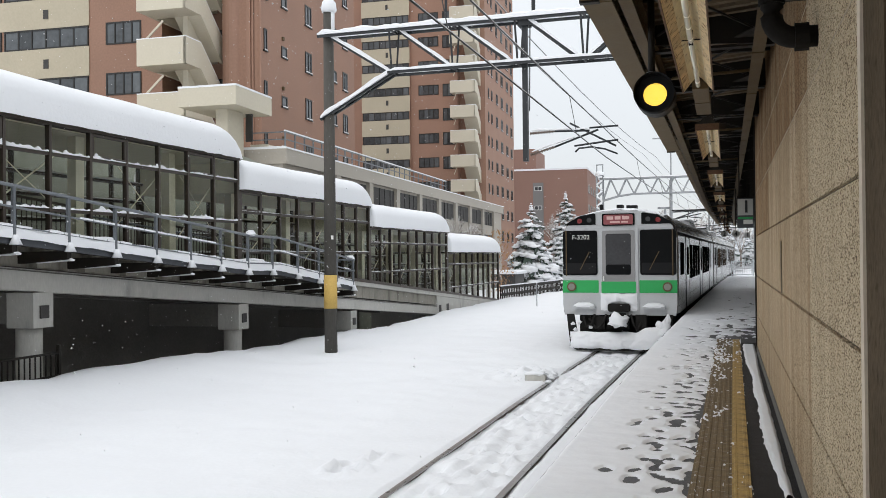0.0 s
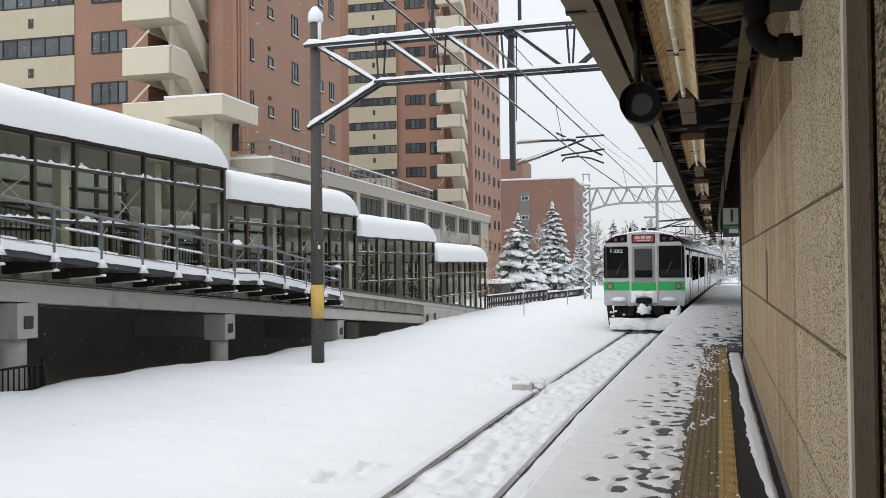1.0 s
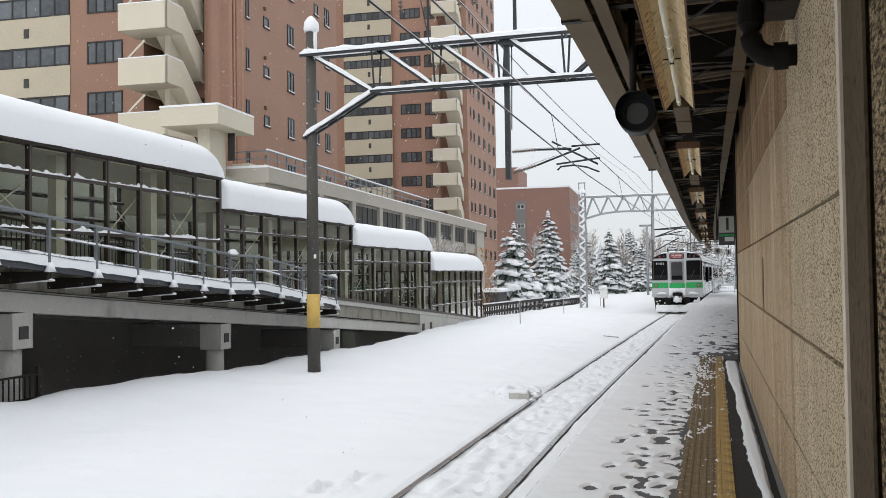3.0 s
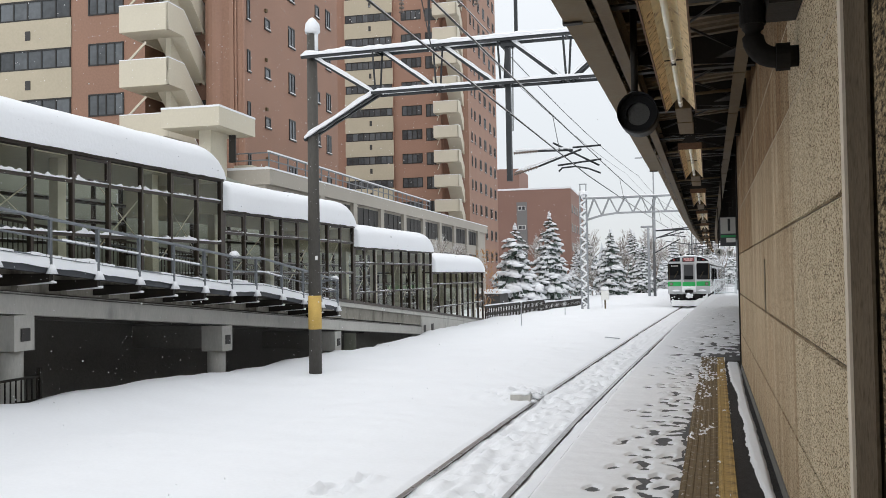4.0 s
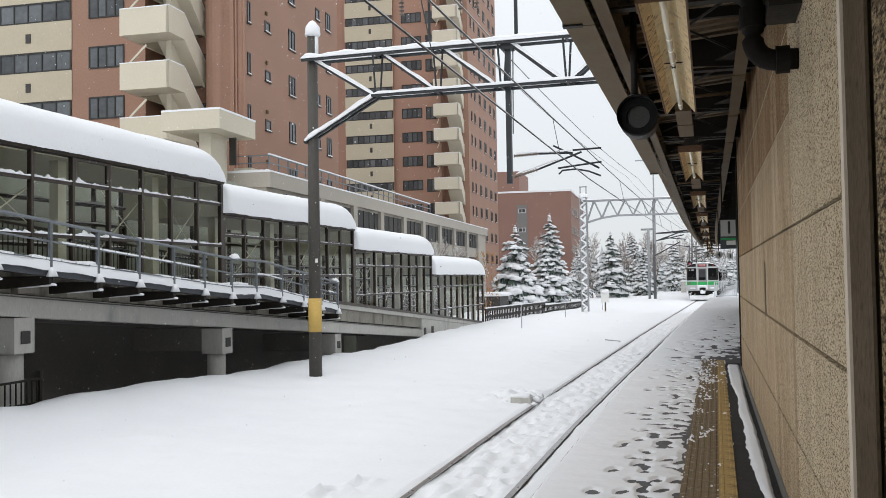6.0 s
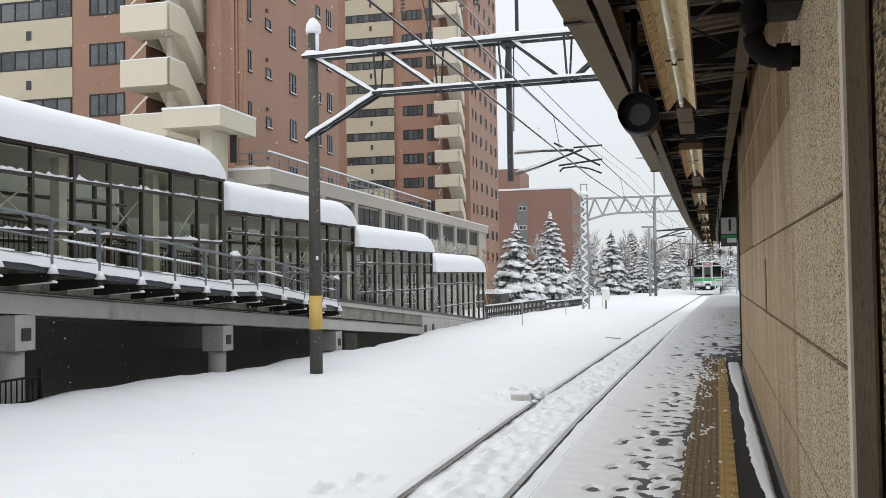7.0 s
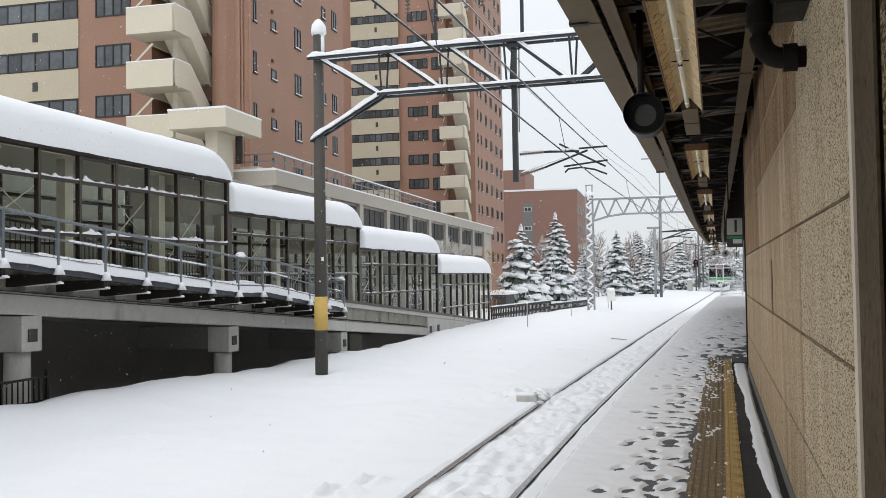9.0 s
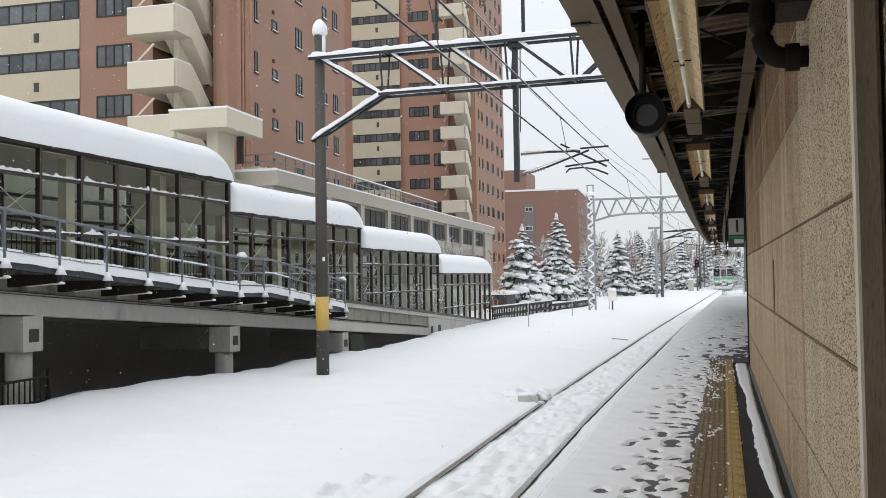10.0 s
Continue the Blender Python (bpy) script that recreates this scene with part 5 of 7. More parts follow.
# ---- overhead line ----
def wire_group():
    w = thing("catenary", "thin dark overhead wires sagging along the track", "overhead wire")

    def zig(y):
        return -2.62 + (0.0 if y < 20.9 else track_x(y) - track_x(20.9))

    spans = ((-24.0, 20.9), (20.9, 61.6), (61.6, 95.0), (95.0, 140.0), (140.0, 190.0))
    contact, mess = [], []
    for a, b in spans:
        for i in range(11):
            s = i / 11
            y = a + (b - a) * s
            contact.append((zig(y), y, 3.76))
            mess.append((zig(y) - 0.13, y, 4.53 - 2.2 * s * (1 - s) * 0.25))
            if 0 < i and i % 2 == 0:
                part("dropper", Mesh().rod((zig(y), y, 3.76), (zig(y) - 0.13, y, 4.53 - 2.2 * s * (1 - s) * 0.25), 0.006, n=4), WIRE, w)
    part("contact_wire", Mesh().tube(contact, 0.009, 5), WIRE, w)
    part("messenger_wire", Mesh().tube(mess, 0.010, 5), WIRE, w)
    for line_ in (contact, mess):
        part("wire_snow", Mesh().tube([(x, y, z + 0.013) for x, y, z in line_[:22]], 0.008, 5), SNOW, w, "thin crust of snow on the wire")
    for x0, z0, r in ((-5.6, 8.0, 0.012), (-3.4, 8.4, 0.008), (-6.4, 8.2, 0.008)):
        pts = []
        for a, b in spans[:4]:
            for i in range(9):
                s = i / 9
                y = a + (b - a) * s
                pts.append((x0 + track_x(y) + 2.7, y, z0 - 2.4 * s * (1 - s) * 0.5))
        part("feeder_wire", Mesh().tube(pts, r, 5), WIRE, w)
        part("wire_snow", Mesh().tube([(x, y, z + r * 1.5) for x, y, z in pts[:18]], r * 0.95, 5), SNOW, w, "thin crust of snow on the wire")


def insulator(me, p, q, n=9, r=0.046):
    p, q = Vector(p), Vector(q)
    for i in range(n):
        a = p + (q - p) * (i / n)
        me.rod(a, a + (q - p) * (0.45 / n), r, r * 0.55, n=10)
    me.rod(p, q, 0.02, n=6)


def snow_on(me, p, q, w, h, seed=0.0, drape=0.0):
    """A ridge of snow on a bar; drape lets it cling to the bar's sides."""
    p, q = Vector(p), Vector(q)
    n = max(4, int((q - p).length / 0.12))
    side = (q - p).cross(Vector((0, 0, 1))).normalized() * (w / 2)
    vs = []
    for i in range(n + 1):
        c0 = p + (q - p) * (i / n)
        hh = h * (1 + 0.5 * noise.noise(Vector((i * 0.35, seed, 0)))) * (0.4 if i in (0, n) else 1)
        up, dn = Vector((0, 0, hh)), Vector((0, 0, -drape * (1 + 0.6 * noise.noise(Vector((i * 0.5, seed, 5))))))
        vs += [c0 - side + dn, c0 - side * 0.9 + up * 0.7, c0 + up, c0 + side * 0.9 + up * 0.7, c0 + side + dn]
    me.add(vs, [(5 * i + k, 5 * i + k + 1, 5 * i + k + 6, 5 * i + k + 5) for i in range(n) for k in range(4)] + [(5 * i, 5 * i + 5, 5 * i + 9, 5 * i + 4) for i in range(n)])


def build_near_gantry():
    y = 20.9
    p = thing("line_pole", "dark concrete line pole with a faded yellow band", "pole", "", pose(-9.51, y, 0))
    part("shaft", Mesh().rod((0, 0, -1.4), (0, 0, 7.75), 0.165, 0.125, n=20), POLE, p, "", True)
    part("yellow_band", Mesh().rod((0, 0, 0.22), (0, 0, 1.06), 0.169, 0.166, n=20), POLE_YELLOW, p, "faded yellow band", True)
    part("pole_snow", Mesh().blob((0.02, 0, 7.74), 0.20, 0.20, 0.36, 1.0, 0.1).box(0.06, 0.14, -0.07, 0.07, 7.02, 7.8), SNOW, p, "cap of snow", True)
    part("tag", Mesh().box(0.10, 0.16, -0.17, -0.155, 1.95, 2.05), SIGN_WHITE, p)
    g = thing("line_gantry", "snow-topped steel truss beam carrying the overhead line", "gantry")
    x0, x1, zt, zb = -9.72, 1.6, 7.05, 6.02
    for dy in (-0.2, 0.2):
        part("top_chord", Mesh().beam((x0, y + dy, zt), (x1, y + dy, zt), 0.055, 0.06), GANTRY, g)
        part("bottom_chord", Mesh().beam((-7.85, y + dy, zb), (x1, y + dy, zb), 0.055, 0.065), GANTRY, g)
        part("knee_brace", Mesh().beam((-9.7, y + dy * 0.5, 4.98), (-7.75, y + dy * 0.5, zb), 0.075, 0.075), GANTRY, g)
    xs = (-7.75, -6.19, -4.6, -3.05, -1.5, 0.05)
    for x in xs:
        part("upright", Mesh().beam((x - 0.01, y - 0.14, zb), (x - 0.07, y - 0.16, zt), 0.045).beam((x + 0.01, y + 0.14, zb), (x + 0.07, y + 0.16, zt), 0.045), GANTRY, g)
        for z in (zt, zb):
            part("tie", Mesh().beam((x, y - 0.19, z), (x, y + 0.19, z), 0.05), GANTRY, g)
    top = [-9.45, -7.6, -6.05, -4.4]
    bot = [-7.85, -6.25, -4.75, -3.15]
    diag = list(zip(top, bot)) + [(-1.75, -2.95), (-1.6, -0.1)]
    for a, b in diag:
        part("diagonal", Mesh().beam((a, y - 0.12, zt), (b, y - 0.12, zb), 0.05, 0.07).beam((a, y + 0.12, zt), (b, y + 0.12, zb), 0.05, 0.07), GANTRY, g)
    for dy in (-0.2, 0.2):
        sn = Mesh()
        snow_on(sn, (x0, y + dy, zt + 0.035), (x1, y + dy, zt + 0.035), 0.10, 0.115, dy)
        part("chord_snow", sn, SNOW, g, "snow along the top chord")
        sn = Mesh()
        snow_on(sn, (-7.8, y + dy, zb + 0.03), (x1, y + dy, zb + 0.03), 0.085, 0.07, 3 + dy)
        part("chord_snow", sn, SNOW, g, "snow along the bottom chord")
        sn = Mesh()
        snow_on(sn, (-9.66, y + dy * 0.5, 5.03), (-7.78, y + dy * 0.5, zb + 0.03), 0.21, 0.11, 5 + dy, 0.03)
        part("brace_snow", sn, SNOW, g, "thick snow on the knee brace")
    for a, b in diag:
        sn = Mesh()
        for dy in (-0.12, 0.12):
            snow_on(sn, (a, y + dy, zt + 0.02), (b, y + dy, zb + 0.05), 0.075, 0.075, a + dy, 0.012)
        part("diagonal_snow", sn, SNOW, g, "snow on the diagonal")
    sn = Mesh()
    for x, r in ((-7.6, 0.35), (-5.2, 0.5), (-4.55, 0.25)):
        sn.blob((x, y, zt + 0.10), r, 0.2, 0.10, x)
    part("snow_lump", sn, SNOW, g, "", True)["kind"] = "stuff"
    d = thing("drop_bracket", "dark steel drop post with insulated arms holding the wire", "bracket")
    part("drop_post", Mesh().box(-4.52, -4.40, y - 0.07, y + 0.07, 3.72, 7.16).rod((-4.36, y - 0.02, 4.9), (-4.33, y - 0.02, 6.95), 0.014, n=6).box(-4.60, -4.32, y - 0.14, y + 0.14, 6.9, 7.2), GANTRY, d)
    ins = Mesh()
    insulator(ins, (-4.33, y - 0.1, 4.36), (-3.75, y - 0.1, 4.38))
    insulator(ins, (-4.33, y - 0.1, 3.86), (-3.75, y - 0.1, 4.02))
    part("insulator", ins, INSULATOR, d, "ribbed brown insulator", True)
    part("arm", Mesh().rod((-3.75, y - 0.1, 4.38), (-2.95, y - 0.1, 4.36), 0.024).rod((-3.75, y - 0.1, 4.02), (-2.75, y - 0.1, 4.37), 0.024)
         .rod((-3.4, y - 0.1, 4.55), (-2.35, y - 0.1, 3.98), 0.022).rod((-2.95, y - 0.1, 4.42), (-2.3, y - 0.1, 4.44), 0.022).rod((-3.3, y - 0.1, 4.02), (-2.3, y - 0.1, 4.12), 0.022), GANTRY, d, "", True)
    part("steady_arm", Mesh().tube([(-3.28, y - 0.1, 3.88), (-3.2, y - 0.1, 3.96), (-2.9, y - 0.1, 3.98), (-2.6, y - 0.1, 3.92), (-2.32, y - 0.1, 3.80)], 0.022), GANTRY, d, "", True)
    sn = Mesh()
    snow_on(sn, (-4.3, y - 0.1, 4.42), (-3.0, y - 0.1, 4.40), 0.06, 0.04)
    snow_on(sn, (-4.3, y - 0.1, 3.92), (-3.3, y - 0.1, 4.22), 0.06, 0.04)
    part("arm_snow", sn, SNOW, d)["kind"] = "stuff"
    u = thing("feeder_bracket", "thin steel uprights with insulators above the gantry", "bracket")
    part("upright", Mesh().rod((-6.4, y, 7.1), (-6.4, y, 9.6), 0.035), GANTRY, u)
    part("upright", Mesh().rod((-4.25, y, 7.1), (-4.25, y, 9.6), 0.045), GANTRY, u)
    part("cross_arm", Mesh().box(-7.6, -3.6, y - 0.04, y + 0.04, 8.55, 8.63), GANTRY, u)
    for x in (-7.1, -5.6, -5.2):
        ins = Mesh()
        insulator(ins, (x, y, 8.0), (x, y, 8.5), 5, 0.07)
        part("insulator", ins, INSULATOR, u, "", True)
    part("snow_cap", Mesh().blob((-7.1, y, 8.5), 0.12, 0.12, 0.12).blob((-5.5, y, 8.45), 0.3, 0.15, 0.16, 3), SNOW, u, "", True)


def lattice_column(me, x, y, z0, z1, w):
    for dx in (-w / 2, w / 2):
        for dy in (-w / 2, w / 2):
            me.beam((x + dx, y + dy, z0), (x + dx, y + dy, z1), 0.07)
    n = int((z1 - z0) / w / 0.9)
    for i in range(n):
        a, b = z0 + (z1 - z0) * i / n, z0 + (z1 - z0) * (i + 1) / n
        s = 1 if i % 2 else -1
        for dy in (-w / 2, w / 2):
            me.beam((x - s * w / 2, y + dy, a), (x + s * w / 2, y + dy, b), 0.05)
        for dx in (-w / 2, w / 2):
            me.beam((x + dx, y - s * w / 2, a), (x + dx, y + s * w / 2, b), 0.05)


def build_far_gantry():
    y = 61.6
    g = thing("lattice_gantry", "pale galvanised lattice gantry dusted with snow", "gantry")
    me = Mesh()
    lattice_column(me, -8.1, y, -1.2, 6.9, 0.42)
    part("column", me, LATTICE, g)
    sn = Mesh()
    for i in range(21):
        z = -0.6 + 0.36 * i
        s = 1 if i % 2 else -1
        sn.beam((-8.1 - s * 0.19, y - 0.22, z), (-8.1 + s * 0.19, y - 0.22, z + 0.30), 0.06, 0.11)
    part("column_snow", sn, SNOW, g, "snow packed on the lattice")["kind"] = "stuff"
    part("column", Mesh().beam((4.6, y, -1.2), (4.6, y, 6.9), 0.35), LATTICE, g)
    zt, x1 = 6.62, 4.6
    bm_ = Mesh()
    xs = [-7.9 + 1.04 * i for i in range(13)]
    low = [5.15 + 0.42 * min(1, (x + 7.9) / 1.5) for x in xs]
    for dy in (-0.2, 0.2):
        bm_.beam((-8.1, y + dy, zt), (x1, y + dy, zt), 0.10)
        for i in range(12):
            bm_.beam((xs[i], y + dy, low[i]), (xs[i + 1], y + dy, low[i + 1]), 0.10)
            m = (xs[i] + xs[i + 1]) / 2
            bm_.beam((xs[i], y + dy, low[i]), (m, y + dy, zt), 0.07)
            bm_.beam((m, y + dy, zt), (xs[i + 1], y + dy, low[i + 1]), 0.07)
    part("beam", bm_, LATTICE, g, "lattice beam with arched ends")
    sn = Mesh()
    snow_on(sn, (-8.2, y, zt + 0.05), (x1, y, zt + 0.05), 0.5, 0.07)
    sn.blob((-8.1, y, 6.9), 0.35, 0.35, 0.3)
    part("beam_snow", sn, SNOW, g)
    part("top_frame", Mesh().beam((-8.3, y, 6.9), (-8.3, y, 7.6), 0.07).beam((-7.9, y, 6.9), (-7.9, y, 7.6), 0.07).beam((-8.35, y, 7.6), (-7.85, y, 7.6), 0.07), LATTICE, g)
    part("upright", Mesh().beam((-3.42, y, 5.5), (-3.42, y, 9.4), 0.09).beam((-4.6, y, 9.2), (-1.8, y, 9.2), 0.08), LATTICE, g)
    part("drop_post", Mesh().box(-3.48, -3.34, y - 0.08, y + 0.08, 3.6, 6.6), LATTICE, g)
    part("arm", Mesh().rod((-3.3, y, 4.3), (-1.2, y, 4.45), 0.04).rod((-3.3, y, 3.8), (-1.6, y, 4.4), 0.04).rod((-2.8, y, 4.0), (-1.4, y, 3.85), 0.03), GANTRY, g)


MAST_GREY = mat("mast_grey_steel", (0.12, 0.124, 0.128), 0.5, 0.2)


def build_mast(x, y, h, twin):
    g = thing("line_mast", "grey steel overhead line mast with arms dusted with snow", "mast", "line masts along the track", pose(x, y, -1.1))
    part("shaft", Mesh().rod((0, 0, 0), (0, 0, h), 0.15, 0.10, n=12), MAST_GREY, g, "", True)
    if twin:
        part("second_shaft", Mesh().rod((-0.55, 0, 0), (-0.55, 0, h * 0.72), 0.13, n=12).box(-1.3, -0.1, -0.06, 0.06, h * 0.71, h * 0.72 + 0.1), LATTICE, g, "", True)
    part("arm", Mesh().rod((0, 0, 6.9), (4.6, 0, 7.0), 0.07).rod((0, 0, 6.1), (3.0, 0, 6.7), 0.055).rod((0, 0, 4.6), (2.6, 0, 6.0), 0.055).rod((1.2, 0, 5.8), (3.8, 0, 5.4), 0.04), GANTRY, g)
    sn = Mesh()
    snow_on(sn, (0, 0, 6.96), (4.6, 0, 7.06), 0.14, 0.08)
    part("arm_snow", sn, SNOW, g)


wire_group()
build_near_gantry()
build_far_gantry()
build_mast(-5.35, 95.0, 10.2, True)
for mx, my, mh in ((-2.4, 142.0, 9.0), (-2.0, 158.0, 8.2), (3.4, 118.0, 9.5)):
    build_mast(mx, my, mh, False)


SIGNAL_RED = mat("lit_red_signal_lens", (0.75, 0.05, 0.08), 0.3, 0.05, emit=0.15)


def build_signal():
    s = thing("colour_signal", "dark trackside colour-light signal showing red", "signal", "", pose(-2.5, 126.0, -1.1))
    part("mast", Mesh().rod((0, 0, 0), (0, 0, 6.6), 0.11, 0.09, n=12), MAST_GREY, s, "", True)
    part("head", Mesh().prism(rounded(-0.30, 0.30, 3.45, 4.45, 0.25), "y", -0.30, -0.12), LAMP_BLACK, s, "black signal head")
    for i in range(2):
        z = 3.7 + 0.42 * i
        lens = part("lens", Mesh().rod((0, -0.32, z), (0, -0.30, z), 0.12, n=16), SIGNAL_RED if i else LAMP_GLASS, s, "red lit lens" if i else "")
        part("visor", Mesh().prism([(-0.17, z + 0.10), (0.17, z + 0.10), (0.14, z + 0.18), (-0.14, z + 0.18)], "y", -0.52, -0.30), LAMP_BLACK, lens)
    part("ladder", Mesh().box(0.26, 0.30, 0.1, 0.14, 0, 5.2).box(0.56, 0.60, 0.1, 0.14, 0, 5.2), STEEL_DARK, s)
    part("cabinet", Mesh().box(-1.2, -0.5, -0.3, 0.3, 0.1, 1.7), PLATE_GREY, s, "grey equipment cabinet")
    part("cabinet_snow", Mesh().blob((-0.85, 0, 1.7), 0.45, 0.4, 0.25, 2), SNOW, s, "", True)


def rounded(x0, x1, z0, z1, r, n=4):
    pts = []
    for cx, cz, a in ((x1 - r, z1 - r, 0), (x0 + r, z1 - r, 90), (x0 + r, z0 + r, 180), (x1 - r, z0 + r, 270)):
        pts += [(cx + r * math.cos(radians(a + 90 * i / n)), cz + r * math.sin(radians(a + 90 * i / n))) for i in range(n + 1)]
    return pts


build_signal()


# ---- trees ----
BARK = mat("dark_bark", (0.09, 0.065, 0.05), 0.9, 0.3, 3, 30, 0.4)
NEEDLES = mat("dark_spruce_needles", (0.050, 0.072, 0.058), 0.85, 0.35, 2, 25, 0.5)
TWIG = mat("bare_twig_bark", (0.20, 0.165, 0.14), 0.9, 0.2, 3, 30, 0.3)
TWIG_SNOW = mat("frosted_twigs", (0.70, 0.69, 0.68), 0.85, 0.08, 3, 30, 0.2)
RUST_LEAF = mat("rust_brown_leaves", (0.42, 0.23, 0.10), 0.85, 0.25, 3, 30, 0.2)


def spruce_meshes(h, r, seed, tiers, heavy=1.0):
    """Trunk, needles and rounded snow cushions of a spruce with drooping boughs."""
    rng = random.Random(seed)
    trunk = Mesh().tube([(0, 0, -0.3), (0, 0, h * 0.5), (0, 0, h * 0.98)], [h * 0.02, h * 0.012, 0.01], 8)
    need, snow = Mesh(), Mesh()
    for k in range(tiers):
        s = k / (tiers - 1)
        z = h * (0.10 + 0.86 * s)
        reach = r * ((1 - s) ** 0.64 * 0.95 + 0.05) * min(1.0, 0.80 + 1.6 * s) * rng.uniform(0.86, 1.10)
        n = max(5, int(11 * (1 - s) + 5))
        a0 = rng.uniform(0, 6.28)
        for i in range(n):
            a = a0 + 6.283 * i / n + rng.uniform(-0.25, 0.25)
            L = reach * rng.uniform(0.70, 1.14)
            w = max(0.20, 0.36 * L * rng.uniform(0.8, 1.25))
            droop = L * rng.uniform(0.24, 0.46) * (1 - 0.4 * s)
            c, sn_ = math.cos(a), math.sin(a)
            zj = z + rng.uniform(-0.45, 0.45) * h / tiers

            def at_(q, side, dz):
                x, y = q * L, side
                return (x * c - y * sn_, x * sn_ + y * c, zj - droop * q ** 1.5 + dz)
            # many small needle twigs, hanging from the bough on both sides and at the tip
            for j in range(26):
                q = 0.12 + 0.92 * rng.random()
                half = w * (0.35 + 1.1 * q * (1.1 - q))
                e = rng.uniform(-1, 1) * half
                p = Vector(at_(q, e * 0.4, rng.uniform(-0.02, 0.02)))
                t_ = Vector(at_(min(1.08, q + 0.14), e, -abs(e) * 0.35 - rng.uniform(0.05, 0.22) * (0.5 + w)))
                o = Vector((-sn_, c, 0)) * w * rng.uniform(0.10, 0.2)
                need.add([p - o, p + o, t_ + o * 0.3, t_ - o * 0.3 + Vector((0, 0, -0.05))], [(0, 1, 2, 3)])
            need.add([at_(0, -0.04, 0), at_(0, 0.04, 0), at_(1, 0.02, 0), at_(1, -0.02, 0), at_(0.5, 0, -0.1)], [(0, 1, 2, 3), (0, 4, 3), (1, 2, 4)])
            # cushions, largest a little inside the tip, some boughs shaken bare
            if rng.random() < 0.10 / heavy:
                continue
            for q in (0.25, 0.45, 0.64, 0.82, 0.97):
                half = w * (0.32 + 1.12 * q * (1.14 - q)) * rng.uniform(0.60, 1.12)
                if rng.random() < 0.12:
                    continue
                e = rng.uniform(-0.35, 0.35) * w
                snow.blob(at_(q, e, 0.01), half * 1.05, half * 1.05, half * rng.uniform(0.42, 0.66), rng.uniform(0, 99), 0.30, 9, 6, 0.45)
            for e in (-1, 1):
                if rng.random() < 0.7:
                    q = rng.uniform(0.5, 0.85)
                    half = w * rng.uniform(0.22, 0.36)
                    snow.blob(at_(q, e * w * 0.62, -0.10 * w - 0.02), half, half, half * 0.55, rng.uniform(0, 99), 0.3, 7, 5, 0.4)
    for j in range(4):
        q = 0.06 * r * (1.2 - 0.25 * j)
        snow.blob((rng.uniform(-0.03, 0.03), rng.uniform(-0.03, 0.03), h * (0.93 + 0.025 * j)), q * 1.4, q * 1.4, q, seed + j)
    return trunk.data("trunk", BARK), need.data("crown", NEEDLES), snow.data("snow_load", SNOW, True)


SPRUCES = [spruce_meshes(7.8, 2.65, 3, 13), spruce_meshes(9.2, 2.35, 7, 17, 3.0), spruce_meshes(8.0, 2.1, 11, 15), spruce_meshes(10.0, 2.5, 19, 16, 1.3)]


def spruce(kind, x, y, s=1.0, turn=0.0, z=-1.0):
    t = thing("spruce", "dark spruce tree heavily loaded with snow", "tree", "snowy spruces beside the line", Matrix.LocRotScale((x, y, z), Euler((0, 0, turn)), (s, s, s)))
    for data, name in zip(SPRUCES[kind], ("trunk", "crown", "snow_load")):
        ob = part(name, data, None, t)
        if name != "trunk":
            ob["kind"] = "stuff"


spruce(0, -16.4, 78.5, 0.90, 0.4)
spruce(1, -14.3, 84.3, 0.91, 2.0)
spruce(2, -10.45, 102.0, 0.95, 1.0)
rng = random.Random(21)
for x, y, s in ((-7.6, 112, 0.88), (-12.4, 118, 0.85), (-9.7, 126, 0.95), (-4.9, 136, 0.98), (-8.0, 141, 0.95), (-13.2, 96, 0.62), (-12.0, 150, 1.1),
                (-17, 131, 1.1), (-21, 150, 1.1), (-15.5, 141, 1.15), (-6.4, 158, 1.0), (-3.0, 166, 1.05), (-10.5, 170, 1.2), (-16, 176, 1.3),
                (0.5, 186, 1.1), (4, 190, 1.1), (8.5, 178, 1.2), (11, 165, 1.0), (-1.5, 205, 1.3), (6, 210, 1.3), (13, 200, 1.3), (-6, 200, 1.3), (-18.5, 104, 0.6), (10, 140, 0.9)):
    spruce(rng.randrange(4), x, y, s * rng.uniform(0.72, 0.88), rng.uniform(0, 6))


def bare_tree_mesh(h, seed, levels=5, spread=0.55, fine=0.011):
    rng = random.Random(seed)
    wood, frost = Mesh(), Mesh()

    def grow(p, d, L, r, lev):
        q = p + d * L
        wood.rod(p, q, r, r * 0.7, n=5 if lev < 2 else 3, caps=False)
        if lev >= 1:
            frost.rod(p + Vector((0, 0, r * 0.7)), q + Vector((0, 0, r * 0.6)), r * 0.80 + 0.001, r * 0.6 + 0.001, n=4, caps=False)
        if lev == levels:
            return
        for i in range(4 if lev in (1, 2) else 3 if lev < 5 else 2):
            nd = (d + Vector((rng.uniform(-1, 1), rng.uniform(-1, 1), rng.uniform(-0.25, 0.6))) * spread).normalized()
            grow(q, nd, L * rng.uniform(0.55, 0.78), max(fine, r * 0.60), lev + 1)

    grow(Vector((0, 0, -0.3)), Vector((0, 0, 1)), h * 0.26, h * 0.02, 0)
    return wood.data("trunk", TWIG), frost.data("frost", TWIG_SNOW)


BARES = [bare_tree_mesh(5.2, 4, 6, 0.50, 0.006), bare_tree_mesh(6.5, 8), bare_tree_mesh(8.0, 12)]


